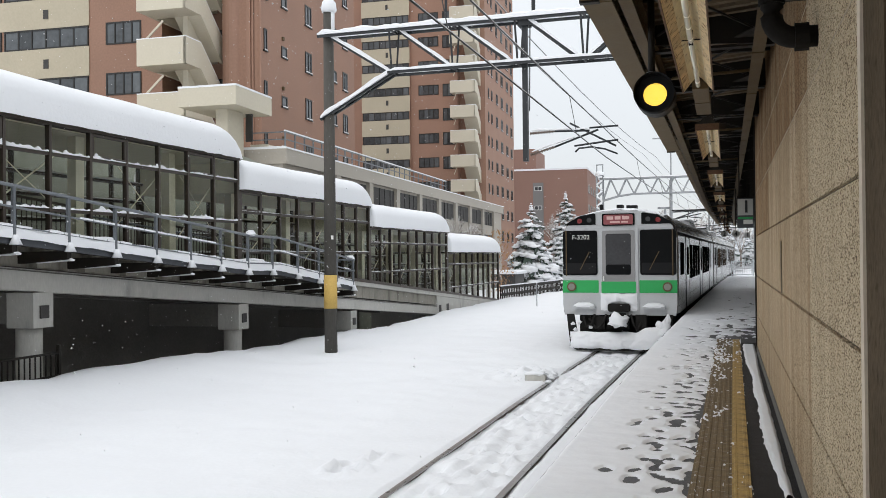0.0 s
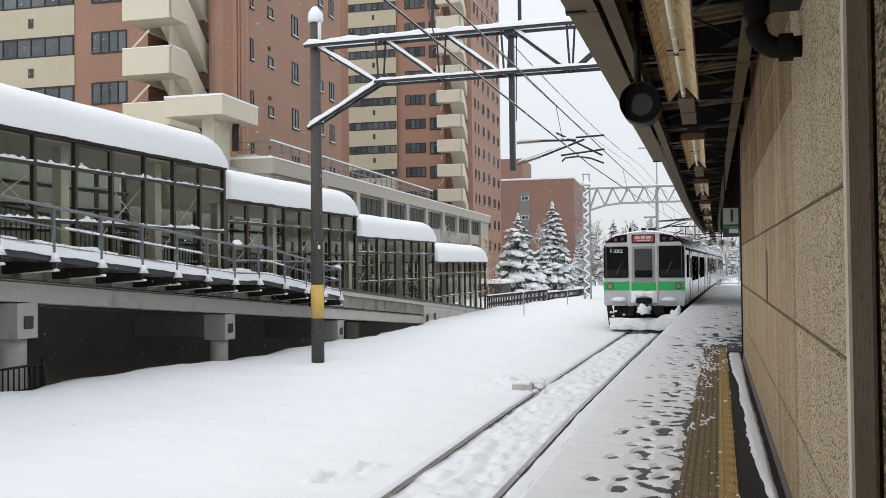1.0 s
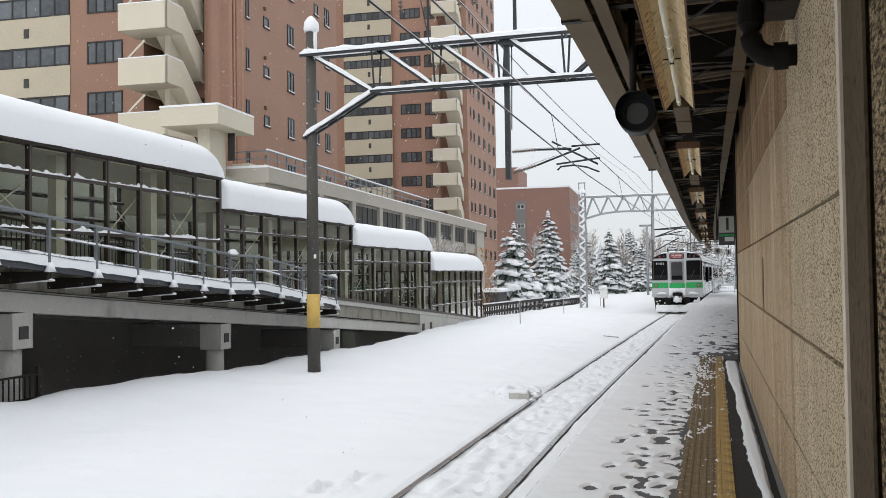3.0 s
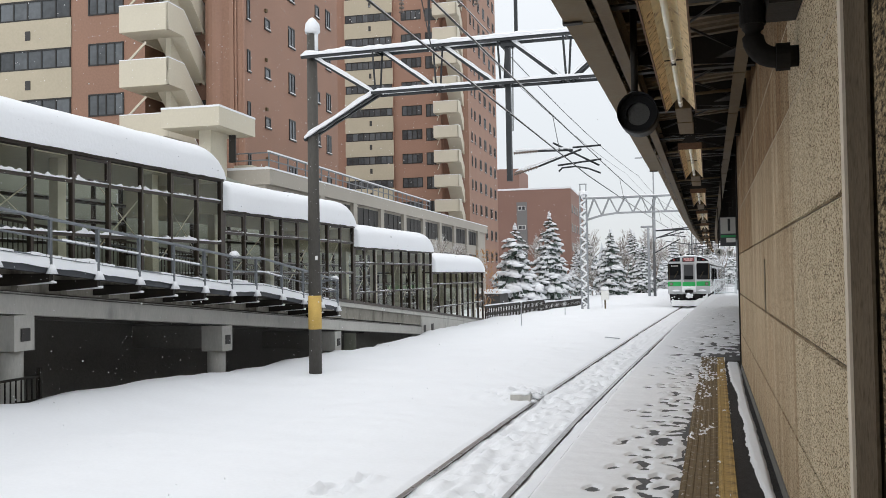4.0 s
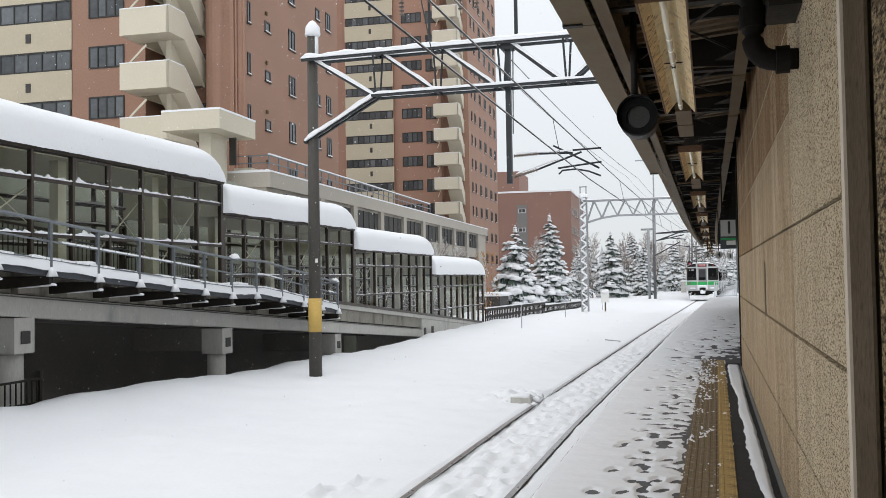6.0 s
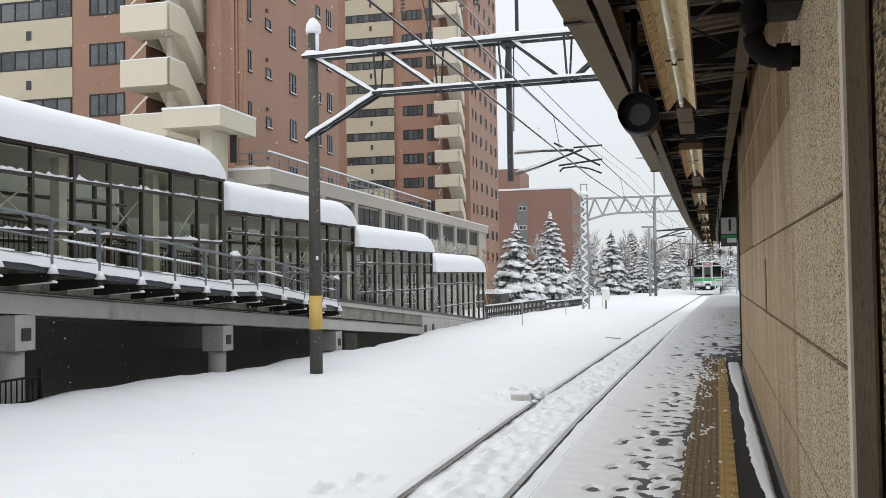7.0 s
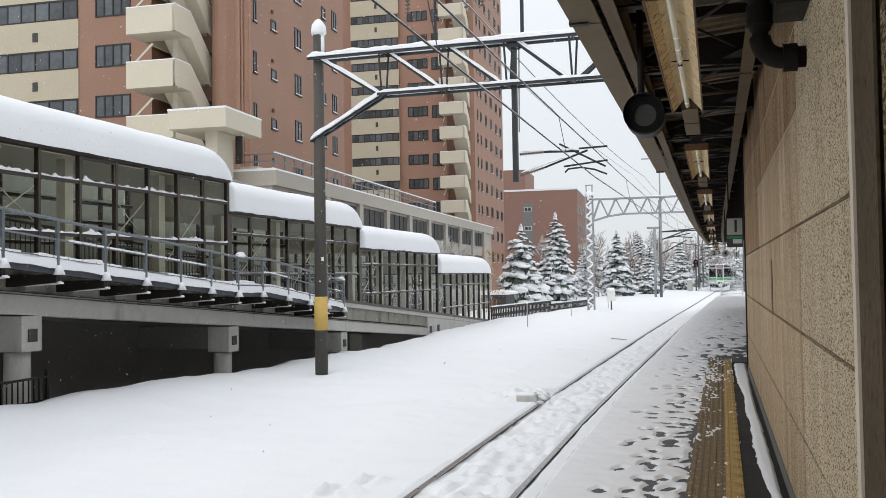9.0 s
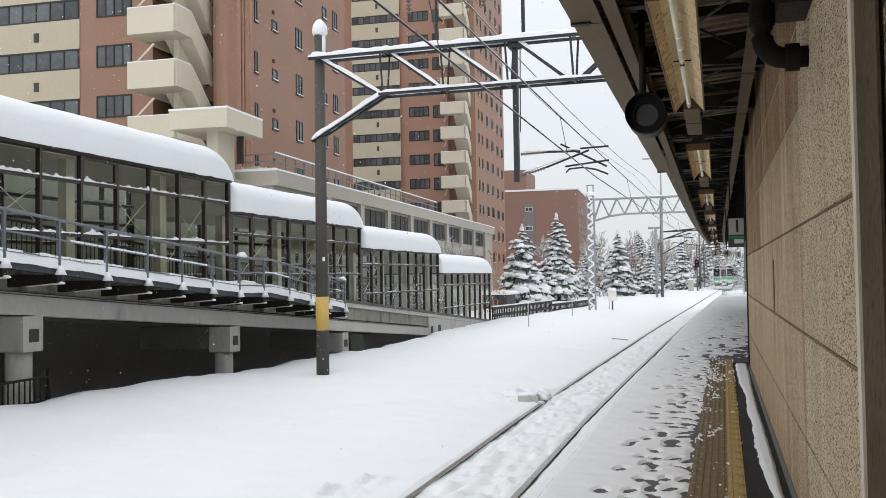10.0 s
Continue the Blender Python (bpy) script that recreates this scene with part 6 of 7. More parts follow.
def bare_tree(kind, x, y, s=1.0, turn=0.0, z=-1.0, label="bare deciduous tree frosted with snow"):
    t = thing("bare_tree", label, "tree", "frosted bare trees", Matrix.LocRotScale((x, y, z), Euler((0, 0, turn)), (s, s, s)))
    part("trunk", BARES[kind][0], None, t, "bare branches")
    part("frost", BARES[kind][1], None, t, "snow along the twigs")


for k, x, y, s in ((0, -16.0, 53.0, 1.3), (0, -14.15, 58.0, 0.85), (2, -17.5, 96, 1.1), (1, -11.8, 92, 0.65), (2, -20, 112, 1.3), (0, -13.5, 108, 1.2), (2, -8.5, 150, 1.5), (1, -11.5, 135, 1.5),
                  (1, -10.2, 116, 1.2), (2, -15.5, 122, 1.2), (2, -6.9, 124, 1.0), (1, -9.0, 132, 1.3), (2, -18, 140, 1.5), (2, -4.2, 150, 1.2), (1, -7.0, 165, 1.6), (2, -10.5, 182, 1.8), (2, -2.2, 190, 1.6), (1, 1.0, 155, 1.2), (2, 7.5, 186, 1.7), (2, 4.8, 145, 1.1),
                  (1, -13.0, 88, 0.5), (0, -12.2, 99, 0.8), (2, -5.5, 175, 1.6), (2, 2.5, 172, 1.4), (2, 6.5, 160, 1.3), (2, -14, 160, 1.6)):
    bare_tree(k, x, y, s, x)
lf = Mesh()
rng = random.Random(3)
for i in range(420):
    a, q = rng.uniform(0, 6.28), rng.random() ** 0.6
    c = Vector((-14.2 + 0.9 * q * math.cos(a), 57.8 + 0.9 * q * math.sin(a), 0.6 + rng.uniform(-1.5, 2.6)))
    lf.add([c, c + Vector((rng.uniform(-.12, .12), 0.02, 0.1)), c + Vector((rng.uniform(-.12, .12), 0.05, -0.08))], [(0, 1, 2)])
tagged(part("hanging_leaves", lf, RUST_LEAF), "withered rust-brown leaves left on a bare tree", "leaves", "", "stuff")

# far woods on the horizon
far = Mesh()
rng = random.Random(33)
for i in range(260):
    x, y = rng.uniform(-120, 90), rng.uniform(230, 330)
    h = rng.uniform(6, 11)
    n = 7
    far.add([(x + 2.0 * math.cos(6.283 * k / n) * rng.uniform(0.7, 1.2), y + 2.0 * math.sin(6.283 * k / n), -1 + rng.uniform(0, 1)) for k in range(n)]
            + [(x + 1.2 * math.cos(6.283 * k / n) * rng.uniform(0.7, 1.2), y + 1.2 * math.sin(6.283 * k / n), h * 0.55 + rng.uniform(-0.5, 0.5)) for k in range(n)] + [(x, y, h)],
            [(k, (k + 1) % n, n + (k + 1) % n, n + k) for k in range(n)] + [(n + k, n + (k + 1) % n, 2 * n) for k in range(n)])
FAR_WOOD = mat("far_snowy_wood", (0.50, 0.52, 0.55), 0.9, 0.35, 0.6, 5, 0.5)
tagged(part("far_woods", far, FAR_WOOD), "distant wood grey with snow", "woods", "", "stuff")


# ---- small things in the snow ----
def build_small():
    b = thing("track_box", "small grey box capped with snow beside the rail", "box", "", pose(-3.50, 17.1, -0.93, 0, 0, 4))
    part("body", Mesh().box(-0.19, 0.19, -0.16, 0.16, -0.1, 0.15), CONCRETE, b)
    part("lid", Mesh().blob((0, 0.02, 0.15), 0.22, 0.2, 0.06, 3, 0.2, 16, 8), SNOW, b, "snow cap", True)
    dr = Mesh()
    rr = random.Random(8)
    for i in range(150):
        a, q = rr.uniform(0, 6.28), rr.random() ** 0.7
        x, yy = -0.25 + 0.8 * q * math.cos(a), 0.55 + 1.1 * q * math.sin(a)
        if x > 0.28 or (abs(x) < 0.24 and yy < 0.1):
            continue
        k = rr.uniform(0.03, 0.09) * (1.2 - 0.6 * q)
        dr.blob((x, yy, 0.05 - 0.02 * q), k * 1.3, k * 1.3, k * 0.9, i, 0.35, 8, 5)
    part("broken_snow", dr, SNOW, b, "broken snow heaped round the box", True)["kind"] = "stuff"
    t = thing("point_rod", "short rod lying across the rail in the snow", "rod")
    part("rod", Mesh().rod((-3.75, 33.9, -0.85), (-3.15, 33.3, -0.86), 0.018), LATTICE, t)
    for x, y, h in ((-8.55, 42.1, 1.15), (-8.0, 52.0, 0.95), (-7.3, 64.5, 1.3)):
        s = thing("marker_stake", "thin marker stake standing in the snow", "stake", "marker stakes beside the line", pose(x, y, -0.95))
        part("stick", Mesh().rod((0, 0, 0), (0, 0, h), 0.022, n=6), LATTICE, s)
        part("cap", Mesh().blob((0, 0, h), 0.05, 0.05, 0.05), SNOW, s)
    c = thing("relay_box", "white trackside cabinet on a post capped with snow", "cabinet", "", pose(-6.75, 61.5, -0.95))
    part("post", Mesh().rod((0, 0, 0), (0, 0, 0.7), 0.05), STEEL_GREY, c)
    part("body", Mesh().box(-0.25, 0.25, -0.2, 0.2, 0.7, 1.35), SIGN_WHITE, c)
    part("cap", Mesh().blob((0, 0, 1.35), 0.33, 0.28, 0.22), SNOW, c, "", True)
    # fence beyond the ramp
    for a, b_, top in (((-11.7, 47.8), (-10.6, 60.0), -0.2), ((-10.6, 60.0), (-9.2, 72.0), -0.42)):
        f = thing("yard_fence", "low dark steel fence with snow on its rail", "fence", "fences behind the snow field")
        L = math.hypot(b_[0] - a[0], b_[1] - a[1])
        n = int(L / 0.3)
        for i in range(n + 1):
            x, y = a[0] + (b_[0] - a[0]) * i / n, a[1] + (b_[1] - a[1]) * i / n
            part("bar", Mesh().box(x - 0.03, x + 0.03, y - 0.03, y + 0.03, -1.2, top), STEEL_DARK, f)
        for z in (top - 0.42, top - 0.04):
            part("rail", Mesh().beam((*a, z), (*b_, z), 0.05, 0.16), STEEL_DARK, f)
        part("rail_snow", Mesh().beam((*a, top + 0.07), (*b_, top + 0.07), 0.08, 0.06), SNOW, f)
    k = thing("low_roof", "low flat shed roof under snow behind the fence", "shed")
    part("body", Mesh().box(-17.0, -14.8, 65, 68, -1, 0.15), LOUVRE, k)
    part("roof_snow", Mesh().prism([(-17.2, 0.15), (-14.6, 0.15), (-14.6, 0.32), (-14.9, 0.42), (-17.0, 0.42), (-17.2, 0.3)], "y", 64.8, 68.2), SNOW, k)


build_small()


# ---- train ----
STAINLESS = mat("brushed_stainless", (0.36, 0.36, 0.355), 0.22, 0.2, 1.0, 30, 0.03, metal=0.85, stretch=(1, 0.2, 4))
FRONT_GREY = mat("grey_painted_front", (0.47, 0.48, 0.49), 0.45, 0.06, 2, 30, 0.03, spots=(0.30, 0.30, 0.30), spot_amount=0.36)
ROOF_GREY = mat("dusty_roof_unit", (0.22, 0.22, 0.22), 0.6, 0.1)
TRAIN_GREEN = mat("bright_green_band", (0.015, 0.36, 0.085), 0.4, 0.06, 2, 30, 0.02)
TRAIN_GLASS = mat("black_train_glass", (0.006, 0.0065, 0.007), 0.10, 0.2, 2, 20, 0.0, spec=0.06)
TRAIN_GLASS_GREY = mat("grey_train_glass", (0.05, 0.05, 0.053), 0.14, 0.2, 2, 20, 0.0, spec=0.2)
DOOR_GREY = mat("grey_train_door", (0.26, 0.255, 0.255), 0.5, 0.06)
UNDER = mat("dirty_underframe", (0.020, 0.019, 0.018), 0.85, 0.3, spec=0.1)
RED_LAMP = mat("red_tail_lamp", (0.20, 0.010, 0.012), 0.3, 0.05, emit=0.03)
PALE_LAMP = mat("pale_lamp_glass", (0.22, 0.22, 0.19), 0.15, 0.05)
DEST_RED = mat("lit_red_destination_panel", (0.22, 0.05, 0.055), 0.4, 0.1, emit=0.12)
DEST_TEXT = mat("lit_pale_lettering", (0.55, 0.36, 0.34), 0.4, 0.1, emit=0.12)
CURTAIN = mat("tan_curtained_window", (0.050, 0.036, 0.025), 0.5, 0.2, spec=0.0)
SIDE_GLASS = mat("black_side_window", (0.003, 0.003, 0.0032), 0.5, 0.2, spec=0.0)
HALF = 10.4


def section(s=1.0, top=0.0):
    """Outline of the car across the track."""
    w = 1.42 * s
    p = [(-w, 0.98), (-w, 2.75)]
    p += [(-w + 0.42 * (1 - math.cos(a)) * 1.0, 2.75 + 0.68 * math.sin(a)) for a in np.linspace(0.15, 1.25, 6)]
    p += [(-0.55, 3.50 + top), (0, 3.56 + top)]
    q = [(-x, z) for x, z in reversed(p[:-1])]
    return p + q


def build_car(first):
    c = thing("train_car", "stainless steel commuter train car with green band and snowy roof" if first else "stainless steel commuter train car following the end car",
              "train car", "cars of the departing train")
    body = Mesh()
    sec = section()
    stations = [(-HALF + 0.16, 1.0), (HALF, 1.0)]
    n = len(sec)
    if first:
        stations = [(-HALF + 0.03, 0.955), (-HALF + 0.10, 0.985), (-HALF + 0.28, 1.0), (HALF, 1.0)]
    for y, s in stations:
        body.v += [(x * s, y, 0.98 + (z - 0.98) * (1 - (1 - s) * 0.45)) for x, z in sec]
    body.f = [(k * n + i, k * n + (i + 1) % n, (k + 1) * n + (i + 1) % n, (k + 1) * n + i) for k in range(len(stations) - 1) for i in range(n)]
    body.f += [tuple(range(n)), tuple(range(len(body.v) - 1, len(body.v) - n - 1, -1))]
    body_ob = part("body", body, STAINLESS, c, "dull stainless steel shell")
    for side in (-1, 1):
        def slab(name, y0, y1, z0, z1, m, out=0.006, r=0.05, lab="", under=None):
            pts = rounded(y0, y1, z0, z1, r)
            return part(name, Mesh().prism(pts, "x", side * 1.40, side * (1.42 + out)), m, under or c, lab)
        doors = (-7.6, -0.65, 6.3)
        for yd in doors:
            slab("door_frame", yd - 0.13, yd - 0.005, 0.98, 2.90, UNDER, 0.010, 0.01)
            slab("door_frame", yd + 1.305, yd + 1.43, 0.98, 2.90, UNDER, 0.010, 0.01)
            dr = slab("side_door", yd, yd + 1.3, 1.0, 2.84, STAINLESS, 0.007)
            slab("door_window", yd + 0.28, yd + 1.02, 1.85, 2.62, SIDE_GLASS, 0.012, 0.08, "", dr)
        for a, b in ((-6.0, -0.95), (0.95, 6.0)):
            k = 4
            for i in range(k):
                y0 = a + (b - a) * i / k
                slab("side_window", y0 + 0.15, y0 + (b - a) / k - 0.15, 1.72, 2.70, CURTAIN if not first else SIDE_GLASS, 0.010, 0.06, "dark sealed side window")
        slab("window_cab", -9.6, -8.4, 1.9, 2.72, SIDE_GLASS, 0.010)
        for z in (1.15, 1.3, 3.0):
            part("corrugation", Mesh().beam((side * 1.423, -10, z), (side * 1.423, 10.3, z), 0.012, 0.025) if z < 2.7 else
                 Mesh().beam((side * 1.41, -10, 2.93), (side * 1.41, 10.3, 2.93), 0.05, 0.07), UNDER if z > 2.7 else STAINLESS, c)
    # roof snow and equipment
    sn = Mesh()
    m = 60
    for i in range(m + 1):
        y = -HALF + 0.35 + (2 * HALF - 0.5) * i / m
        for j in range(9):
            x = -1.12 + 2.24 * j / 8
            h = 0.05 * (1 - (abs(x) / 1.13) ** 4) * (1 if 0 < i < m else 0) + 0.03 * noise.noise(Vector((x * 2, y, 4)))
            sn.v.append((x, y, 3.545 - 0.14 * abs(x) ** 2.2 + max(0.0, h)))
    sn.f = [(i * 9 + j, i * 9 + j + 1, (i + 1) * 9 + j + 1, (i + 1) * 9 + j) for i in range(m) for j in range(8)]
    part("roof_snow", sn, SNOW, c, "snow lying on the roof", True)
    for y0 in ((3.5,) if first else (-6.5, 2.8)):
        part("roof_unit", Mesh().prism([(-0.9, 3.5), (0.9, 3.5), (0.8, 3.68), (0.55, 3.74), (-0.55, 3.74), (-0.8, 3.68)], "y", y0, y0 + 3.6), ROOF_GREY, c, "grey roof cooling unit")
        part("unit_snow", Mesh().box(-0.82, 0.82, y0 + 0.05, y0 + 3.55, 3.74, 3.80), SNOW, c)
    part("underframe", Mesh().box(-1.25, 1.25, -8.9, 10.2, 0.35, 0.978), UNDER, c, "dark dirty underframe")
    for yb in (-6.9, 6.9):
        part("bogie", Mesh().box(-1.0, 1.0, yb - 1.6, yb + 1.6, 0.25, 0.75), UNDER, c)
        for dy in (-1.05, 1.05):
            for x in (-0.55, 0.55):
                part("wheel", Mesh().rod((x - 0.06, yb + dy, 0.43), (x + 0.06, yb + dy, 0.43), 0.43, n=20), UNDER, c)
    part("gangway", Mesh().box(-0.5, 0.5, HALF, HALF + 0.5, 1.0, 3.0), UNDER, c)
    part("coupler_bar", Mesh().box(-0.1, 0.1, HALF, HALF + 0.5, 0.75, 0.95), UNDER, c)
    if first:
        build_front(c)
    return c


def build_front(c):
    F = -HALF

    def plate(name, x0, x1, z0, z1, m, y0, y1, r=0.05, lab="", parent=None, shade=False):
        return part(name, Mesh().prism(rounded(x0, x1, z0, z1, r), "y", F + y0, F + y1), m, parent or c, lab, shade)

    # front mask with slightly leaning upper half
    fm = Mesh().prism([(-1.36, 0.93), (1.36, 0.93), (1.395, 1.2), (1.395, 2.8), (1.30, 3.12), (1.02, 3.36), (0.55, 3.48), (0, 3.51), (-0.55, 3.48), (-1.02, 3.36), (-1.30, 3.12), (-1.395, 2.8), (-1.395, 1.2)], "y", F, F + 0.12)
    part("front_mask", fm, FRONT_GREY, c, "grey painted front end")
    for s in (-1, 1):
        x0, x1 = (s * 0.52, s * 1.385) if s > 0 else (s * 1.385, s * 0.52)
        w = plate("windscreen", x0, x1, 1.92, 3.03, TRAIN_GLASS, -0.022, 0.01, 0.06, "large black windscreen")
        plate("windscreen_lower", x0 + 0.04, x1 - 0.04, 1.96, 2.22, LAMP_BLACK, -0.026, -0.021, 0.03, "", w)
        part("wiper", Mesh().beam((s * 0.85 - 0.1, F - 0.04, 2.05), (s * 0.85 + 0.13, F - 0.04, 2.50), 0.018), STEEL_GREY, w, "thin wiper arm")
        x0, x1 = (s * 0.50, s * 1.40) if s > 0 else (s * 1.40, s * 0.50)
        plate("green_band", x0, x1, 1.48, 1.79, TRAIN_GREEN, -0.012, 0.01, 0.01, "bright green band")
        hl = part("headlight", Mesh().rod((s * 1.17, F - 0.05, 1.63), (s * 1.17, F, 1.63), 0.115, n=22), STEEL_GREY, c, "round headlight with a metal ring")
        part("headlight_glass", Mesh().rod((s * 1.17, F - 0.056, 1.63), (s * 1.17, F - 0.049, 1.63), 0.082, n=22), PALE_LAMP, hl)
        # upper lamp panel
        poly = [(s * 0.56, 3.17), (s * 1.30, 3.17), (s * 1.27, 3.22), (s * 0.95, 3.40), (s * 0.60, 3.455), (s * 0.56, 3.43)]
        lp = part("upper_lamp_panel", Mesh().prism(poly, "y", F - 0.015, F + 0.05), TRAIN_GLASS, c, "black lamp panel under the roof edge")
        part("tail_lamp", Mesh().rod((s * 0.96, F - 0.022, 3.27), (s * 0.96, F - 0.014, 3.27), 0.062, n=16), RED_LAMP, lp, "red tail lamp")
        part("marker_lamp", Mesh().rod((s * 0.72, F - 0.022, 3.29), (s * 0.72, F - 0.014, 3.29), 0.06, n=16), TRAIN_GLASS_GREY, lp)
        part("step", Mesh().prism(rounded(s * 0.85 - 0.27, s * 0.85 + 0.27, 1.09, 1.15, 0.02), "y", F - 0.16, F), FRONT_GREY, c)
        part("step_snow", Mesh().blob((s * 0.85, F - 0.09, 1.14), 0.29, 0.10, 0.11, s + 3, 0.1), SNOW, c, "snow on the step", True)
        part("post", Mesh().rod((s * 1.30, F - 0.03, 1.9), (s * 1.30, F - 0.03, 3.04), 0.014, n=6), STEEL_GREY, c)
    # gangway door
    part("door_surround", Mesh().prism(rounded(-0.48, 0.48, 1.05, 3.08, 0.05), "y", F - 0.05, F + 0.02), FRONT_GREY, c)
    d = part("front_door", Mesh().prism(rounded(-0.40, 0.40, 1.50, 3.02, 0.04), "y", F - 0.062, F - 0.04), DOOR_GREY, c, "grey gangway door")
    part("door_window", Mesh().prism(rounded(-0.31, 0.31, 1.92, 2.94, 0.06), "y", F - 0.068, F - 0.055), TRAIN_GLASS_GREY, d, "tall grey door window")
    part("window_lower", Mesh().prism(rounded(-0.30, 0.30, 1.94, 2.18, 0.05), "y", F - 0.072, F - 0.066), TRAIN_GLASS, d)
    part("door_green", Mesh().prism(rounded(-0.42, 0.42, 1.48, 1.76, 0.01), "y", F - 0.072, F - 0.05), TRAIN_GREEN, d, "green band")
    part("door_handle", Mesh().rod((-0.36, F - 0.09, 1.78), (-0.36, F - 0.09, 1.9), 0.015), SIGN_WHITE, d)
    dp = part("destination_panel", Mesh().prism(rounded(-0.40, 0.40, 3.14, 3.44, 0.04), "y", F - 0.03, F + 0.02), TRAIN_GLASS, c, "destination display")
    part("display", Mesh().prism(rounded(-0.36, 0.36, 3.17, 3.41, 0.03), "y", F - 0.036, F - 0.029), DEST_RED, dp, "dim red lit display")
    for x0, x1, z0, z1 in ((-0.28, -0.12, 3.29, 3.37), (-0.08, 0.06, 3.29, 3.37), (0.10, 0.27, 3.29, 3.37), (-0.2, 0.05, 3.21, 3.25), (0.08, 0.24, 3.21, 3.25)):
        part("text_bar", Mesh().box(x0, x1, F - 0.040, F - 0.036, z0, z1), DEST_TEXT, dp)
    letters("F-3202", 0.16, pose(-0.93, F - 0.028, 2.86, 90), SIGN_WHITE, c, "set_number")
    # apron, coupler, plough
    part("door_apron", Mesh().prism(rounded(-0.46, 0.46, 1.02, 1.48, 0.04), "y", F - 0.05, F + 0.02), FRONT_GREY, c)
    sn = Mesh()
    gx, gz = 26, 14
    for j in range(gz + 1):
        for i in range(gx + 1):
            u, v = i / gx, j / gz
            x = -0.46 + 0.92 * u
            z = 1.04 + (0.44 + 0.07 * noise.noise(Vector((x * 5, 0, 7)))) * v
            edge_ = min(1, 6 * u, 6 * (1 - u), 5 * (1 - v), 5 * v)
            hole = smoothstep(0.9, 1.25, math.hypot((x - 0.01) / 0.27, (z - 1.12) / 0.12))
            sn.v.append((x, F - 0.045 - 0.07 * edge_ * hole * (1 + 0.6 * noise.noise(Vector((x * 7, z * 7, 2)))), z))
    sn.f = [(j * (gx + 1) + i, j * (gx + 1) + i + 1, (j + 1) * (gx + 1) + i + 1, (j + 1) * (gx + 1) + i) for j in range(gz) for i in range(gx)]
    part("apron_snow", sn, SNOW, c, "packed snow below the door", True)
    part("jumper_box", Mesh().prism(rounded(-0.26, 0.28, 1.02, 1.22, 0.06), "y", F - 0.17, F - 0.05), UNDER, c, "dark jumper box")
    part("coupler", Mesh().box(-0.16, 0.16, F - 0.42, F + 0.6, 0.68, 0.98).box(-0.26, 0.26, F - 0.2, F - 0.05, 0.62, 0.9), UNDER, c, "dark coupler")
    part("coupler_snow", Mesh().blob((0.03, F - 0.35, 0.76), 0.24, 0.2, 0.22, 2.0, 0.30, 14, 9, 0.5), SNOW, c, "lump of snow on the coupler", True)
    for pts_ in (((0.3, F - 0.1, 0.95), (0.38, F - 0.2, 0.7), (0.45, F - 0.15, 0.55), (0.55, F, 0.8)), ((-0.3, F - 0.1, 0.95), (-0.42, F - 0.2, 0.66), (-0.55, F - 0.1, 0.6), (-0.75, F, 0.85)),
                 ((-0.6, F - 0.05, 0.95), (-0.66, F - 0.15, 0.72), (-0.8, F - 0.1, 0.66), (-0.9, F, 0.9))):
        part("hose", Mesh().tube(pts_, 0.028, 8), UNDER, c, "", True)
    part("valve_box", Mesh().box(0.40, 0.66, F - 0.05, F + 0.3, 0.5, 0.95), UNDER, c)
    part("valve_box", Mesh().box(-0.62, -0.36, F, F + 0.3, 0.58, 0.9), UNDER, c)
    for s in (-1, 1):
        part("plough_stay", Mesh().prism([(s * 1.30, 0.95), (s * 1.12, 0.95), (s * 1.02, 0.40), (s * 1.22, 0.22)], "y", F - 0.06, F + 0.02), UNDER, c, "dark plough stay")
    pl = part("plough", Mesh().prism([(-1.22, 0.16), (-1.05, 0.06), (1.05, 0.06), (1.22, 0.16), (1.18, 0.42), (0.6, 0.50), (-0.6, 0.50), (-1.18, 0.42)], "y", F - 0.12, F - 0.04), UNDER, c, "steel snow plough")
    me = Mesh()
    nx, nz = 60, 18
    for j in range(nz + 1):
        for i in range(nx + 1):
            u, v = i / nx, j / nz
            x = -1.20 + 2.40 * u
            z = 0.10 + (0.42 + 0.12 * smoothstep(0.66, 0.78, u) * (1 - smoothstep(0.93, 1.0, u) * 0.4)) * v + 0.03 * noise.noise(Vector((x * 3, v, 0)))
            bulge = 0.09 * (math.sin(math.pi * min(1, max(0, v))) ** 0.5) * (math.sin(math.pi * u) ** 0.25 if 0 < u < 1 else 0)
            me.v.append((x, F - 0.12 - bulge - 0.035 * noise.noise(Vector((x * 5, z * 7, 3))) - 0.03 * noise.noise(Vector((x * 14, z * 16, 5))), z))
    w = nx + 1
    me.f = [(j * w + i, j * w + i + 1, (j + 1) * w + i + 1, (j + 1) * w + i) for j in range(nz) for i in range(nx)]
    part("plough_snow", me, SNOW, pl, "snow packed on the plough", True)
    # snow thrown up between plough and body at the platform side
    up = Mesh()
    for x, z, rx, rz in ((1.05, 0.50, 0.16, 0.20), (1.12, 0.68, 0.11, 0.18), (0.88, 0.50, 0.14, 0.14), (1.18, 0.84, 0.07, 0.12), (0.98, 0.66, 0.10, 0.14)):
        up.blob((x, F - 0.07, z), rx, 0.07, rz, x * 7, 0.14, 14, 8, 0.9)
    part("skirt_snow", up, SNOW, c, "snow packed up to the front corner", True)
    ls = Mesh()
    for x, z in ((-1.14, 0.70), (-1.08, 0.56), (-0.98, 0.74), (-0.70, 0.62)):
        ls.blob((x, F - 0.06, z), 0.06, 0.05, 0.05, x * 5, 0.3, 8, 5, 0.6)
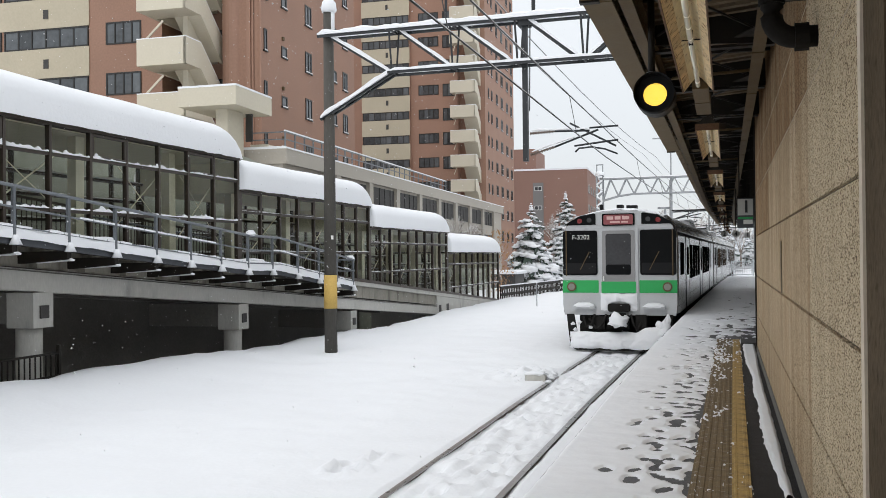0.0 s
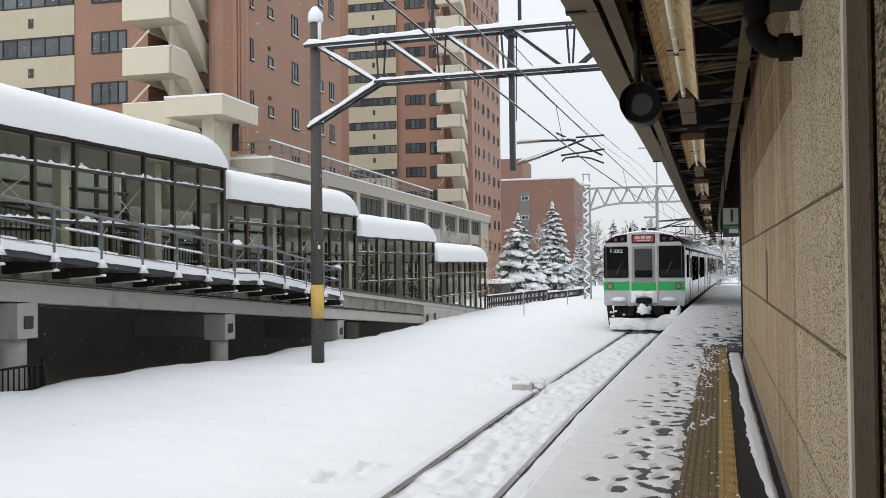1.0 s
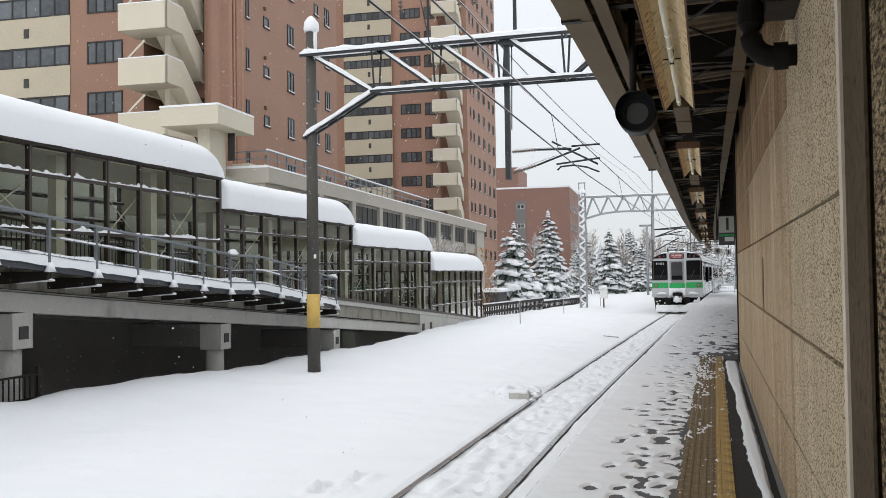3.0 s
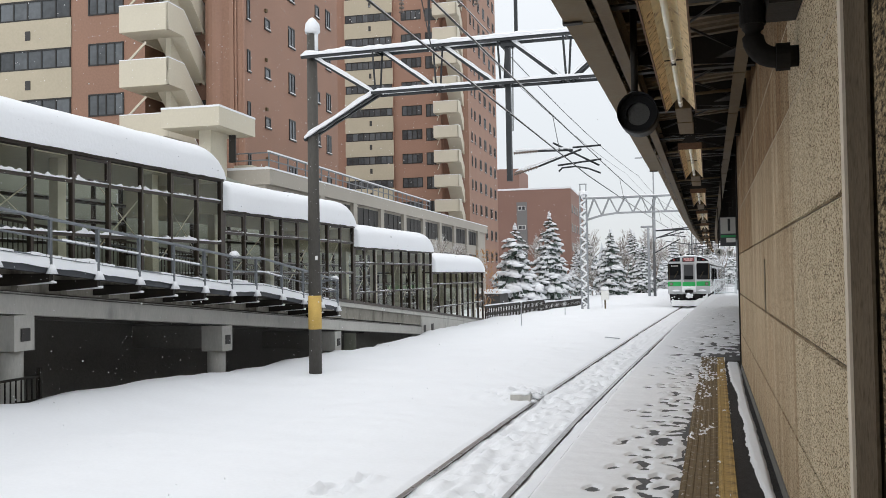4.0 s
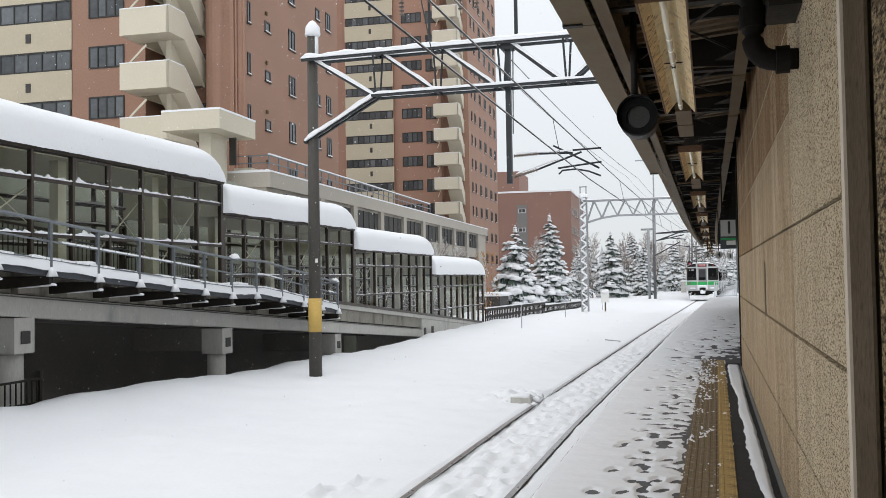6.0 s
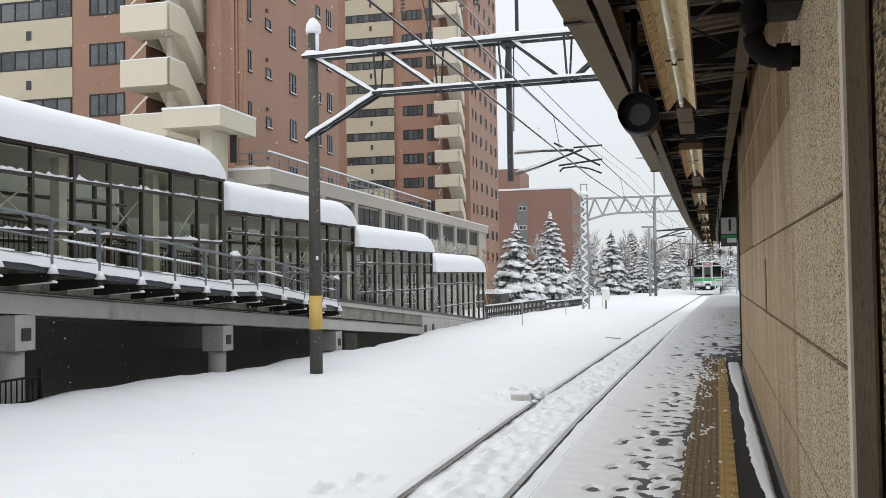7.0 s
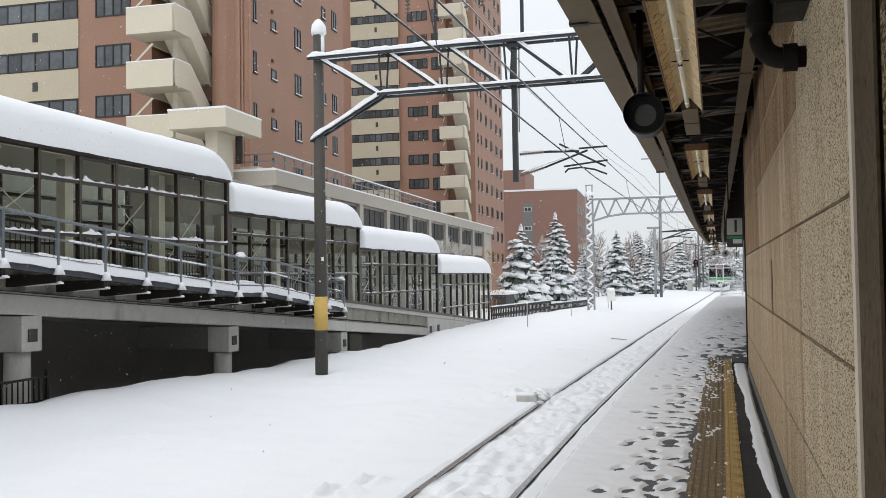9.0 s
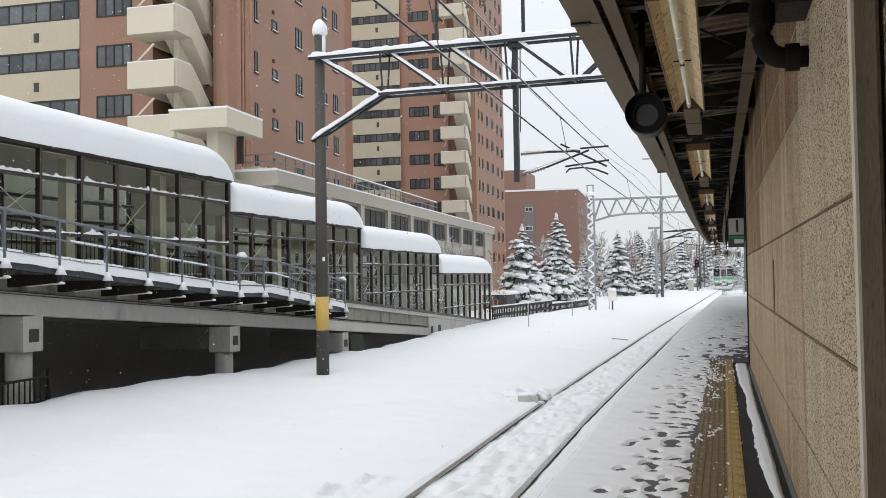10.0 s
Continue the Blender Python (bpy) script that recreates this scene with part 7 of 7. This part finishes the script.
    part("stay_snow", ls, SNOW, c, "scraps of snow on the stay", True)["kind"] = "stuff"
    part("antenna", Mesh().rod((-0.55, F + 0.9, 3.5), (-0.55, F + 0.9, 3.72), 0.05, n=8).box(-0.15, 0.0, F + 0.8, F + 1.1, 3.5, 3.7).box(0.1, 0.35, F + 0.8, F + 1.1, 3.5, 3.68), LAMP_BLACK, c, "small dark roof fittings")


train_cars = [build_car(True), build_car(False), build_car(False)]
pg = Mesh()
pg.rod((-0.9, 0, 3.7), (0.9, 0, 3.7), 0.03).rod((0, 0.9, 3.7), (0, -0.2, 4.2), 0.03).rod((0, -0.2, 4.2), (0, 0.6, 4.68), 0.025).rod((-0.85, 0.6, 4.70), (0.85, 0.6, 4.70), 0.03)
part("pantograph", pg, UNDER, train_cars[1], "raised pantograph", at=pose(0, -6.5, 0))


build_tactile()


# ---- falling snow ----
def build_flakes(seed, n):
    me = Mesh()
    rng = random.Random(seed)
    for i in range(n):
        x, y, z = rng.uniform(-10.4, -1.6), rng.uniform(3.5, 19.5), rng.uniform(-1, 17)
        r = rng.uniform(0.003, 0.0068)
        me.add([(x + r, y, z), (x - r, y, z), (x, y + r, z), (x, y - r, z), (x, y, z + r), (x, y, z - r)],
               [(0, 2, 4), (2, 1, 4), (1, 3, 4), (3, 0, 4), (2, 0, 5), (1, 2, 5), (3, 1, 5), (0, 3, 5)])
    ob = part("falling_snow", me, SNOW)
    return tagged(ob, "loose white snowflakes drifting down in the air", "snowflakes", "", "stuff")


flakes = [build_flakes(41, 3600), build_flakes(42, 3000)]


# ---- snow whirled up behind the train ----
def build_plume(seed, n):
    me = Mesh()
    rng = random.Random(seed)
    for i in range(n):
        y = rng.triangular(-7, 26, 2)
        x = rng.gauss(0.5, 1.5)
        z = abs(rng.gauss(0, 1.7)) + 0.05
        r = rng.uniform(0.008, 0.018)
        me.add([(x + r, y, z - r * 0.6), (x - r, y + r * 0.5, z - r * 0.5), (x, y - r, z - r * 0.4), (x, y, z + r)], [(0, 1, 2), (0, 2, 3), (2, 1, 3), (1, 0, 3)])
    ob = part("whirled_snow", me, SNOW)
    return tagged(ob, "fine snow dust whirled up behind the departing train", "snow dust", "", "stuff")


plume = build_plume(77, 26000)


# ---- what moves ----
def train_y(t):
    return 22.6 + 9.6 * t + 0.19 * t * t


def motions():
    for k, car in enumerate(train_cars):
        rows = []
        for i in range(21):
            t = 0.5 * i
            a = train_y(t) + 21.3 * k
            y = a + HALF
            x = (track_x(y - 7) + track_x(y + 7)) / 2 + 0.075
            rows.append((t, pose(x, y, RAIL_Z, 0, 0, -math.degrees(math.atan((track_x(y + 7) - track_x(y - 7)) / 14)))))
        walk(car, rows)

    # the dust falls back along the train as it gains speed
    rows = []
    for i in range(21):
        t = 0.5 * i
        y = train_y(t) + 26 - 2.9 * t
        rows.append((t, pose(track_x(y), y, RAIL_Z)))
    walk(plume, rows)
    for ob, vx, vz in zip(flakes, (0.10, -0.06), (-1.0, -0.75)):
        walk(ob, [(t, pose(vx * t, 0.03 * t, vz * t)) for t in (0.0, 2.5, 5.0, 7.5, 10.0)])
    # the added slats turn shut to imitate the lamp going out
    for i, slat in enumerate(slats):
        z = -0.0825 + 0.033 * i
        rows = [(t, pose(0, 0.02, z, a)) for t, a in ((0.0, -80), (0.2, -80), (0.3, 0), (0.4, 0), (10.0, 0))]
        walk(slat, rows)


motions()
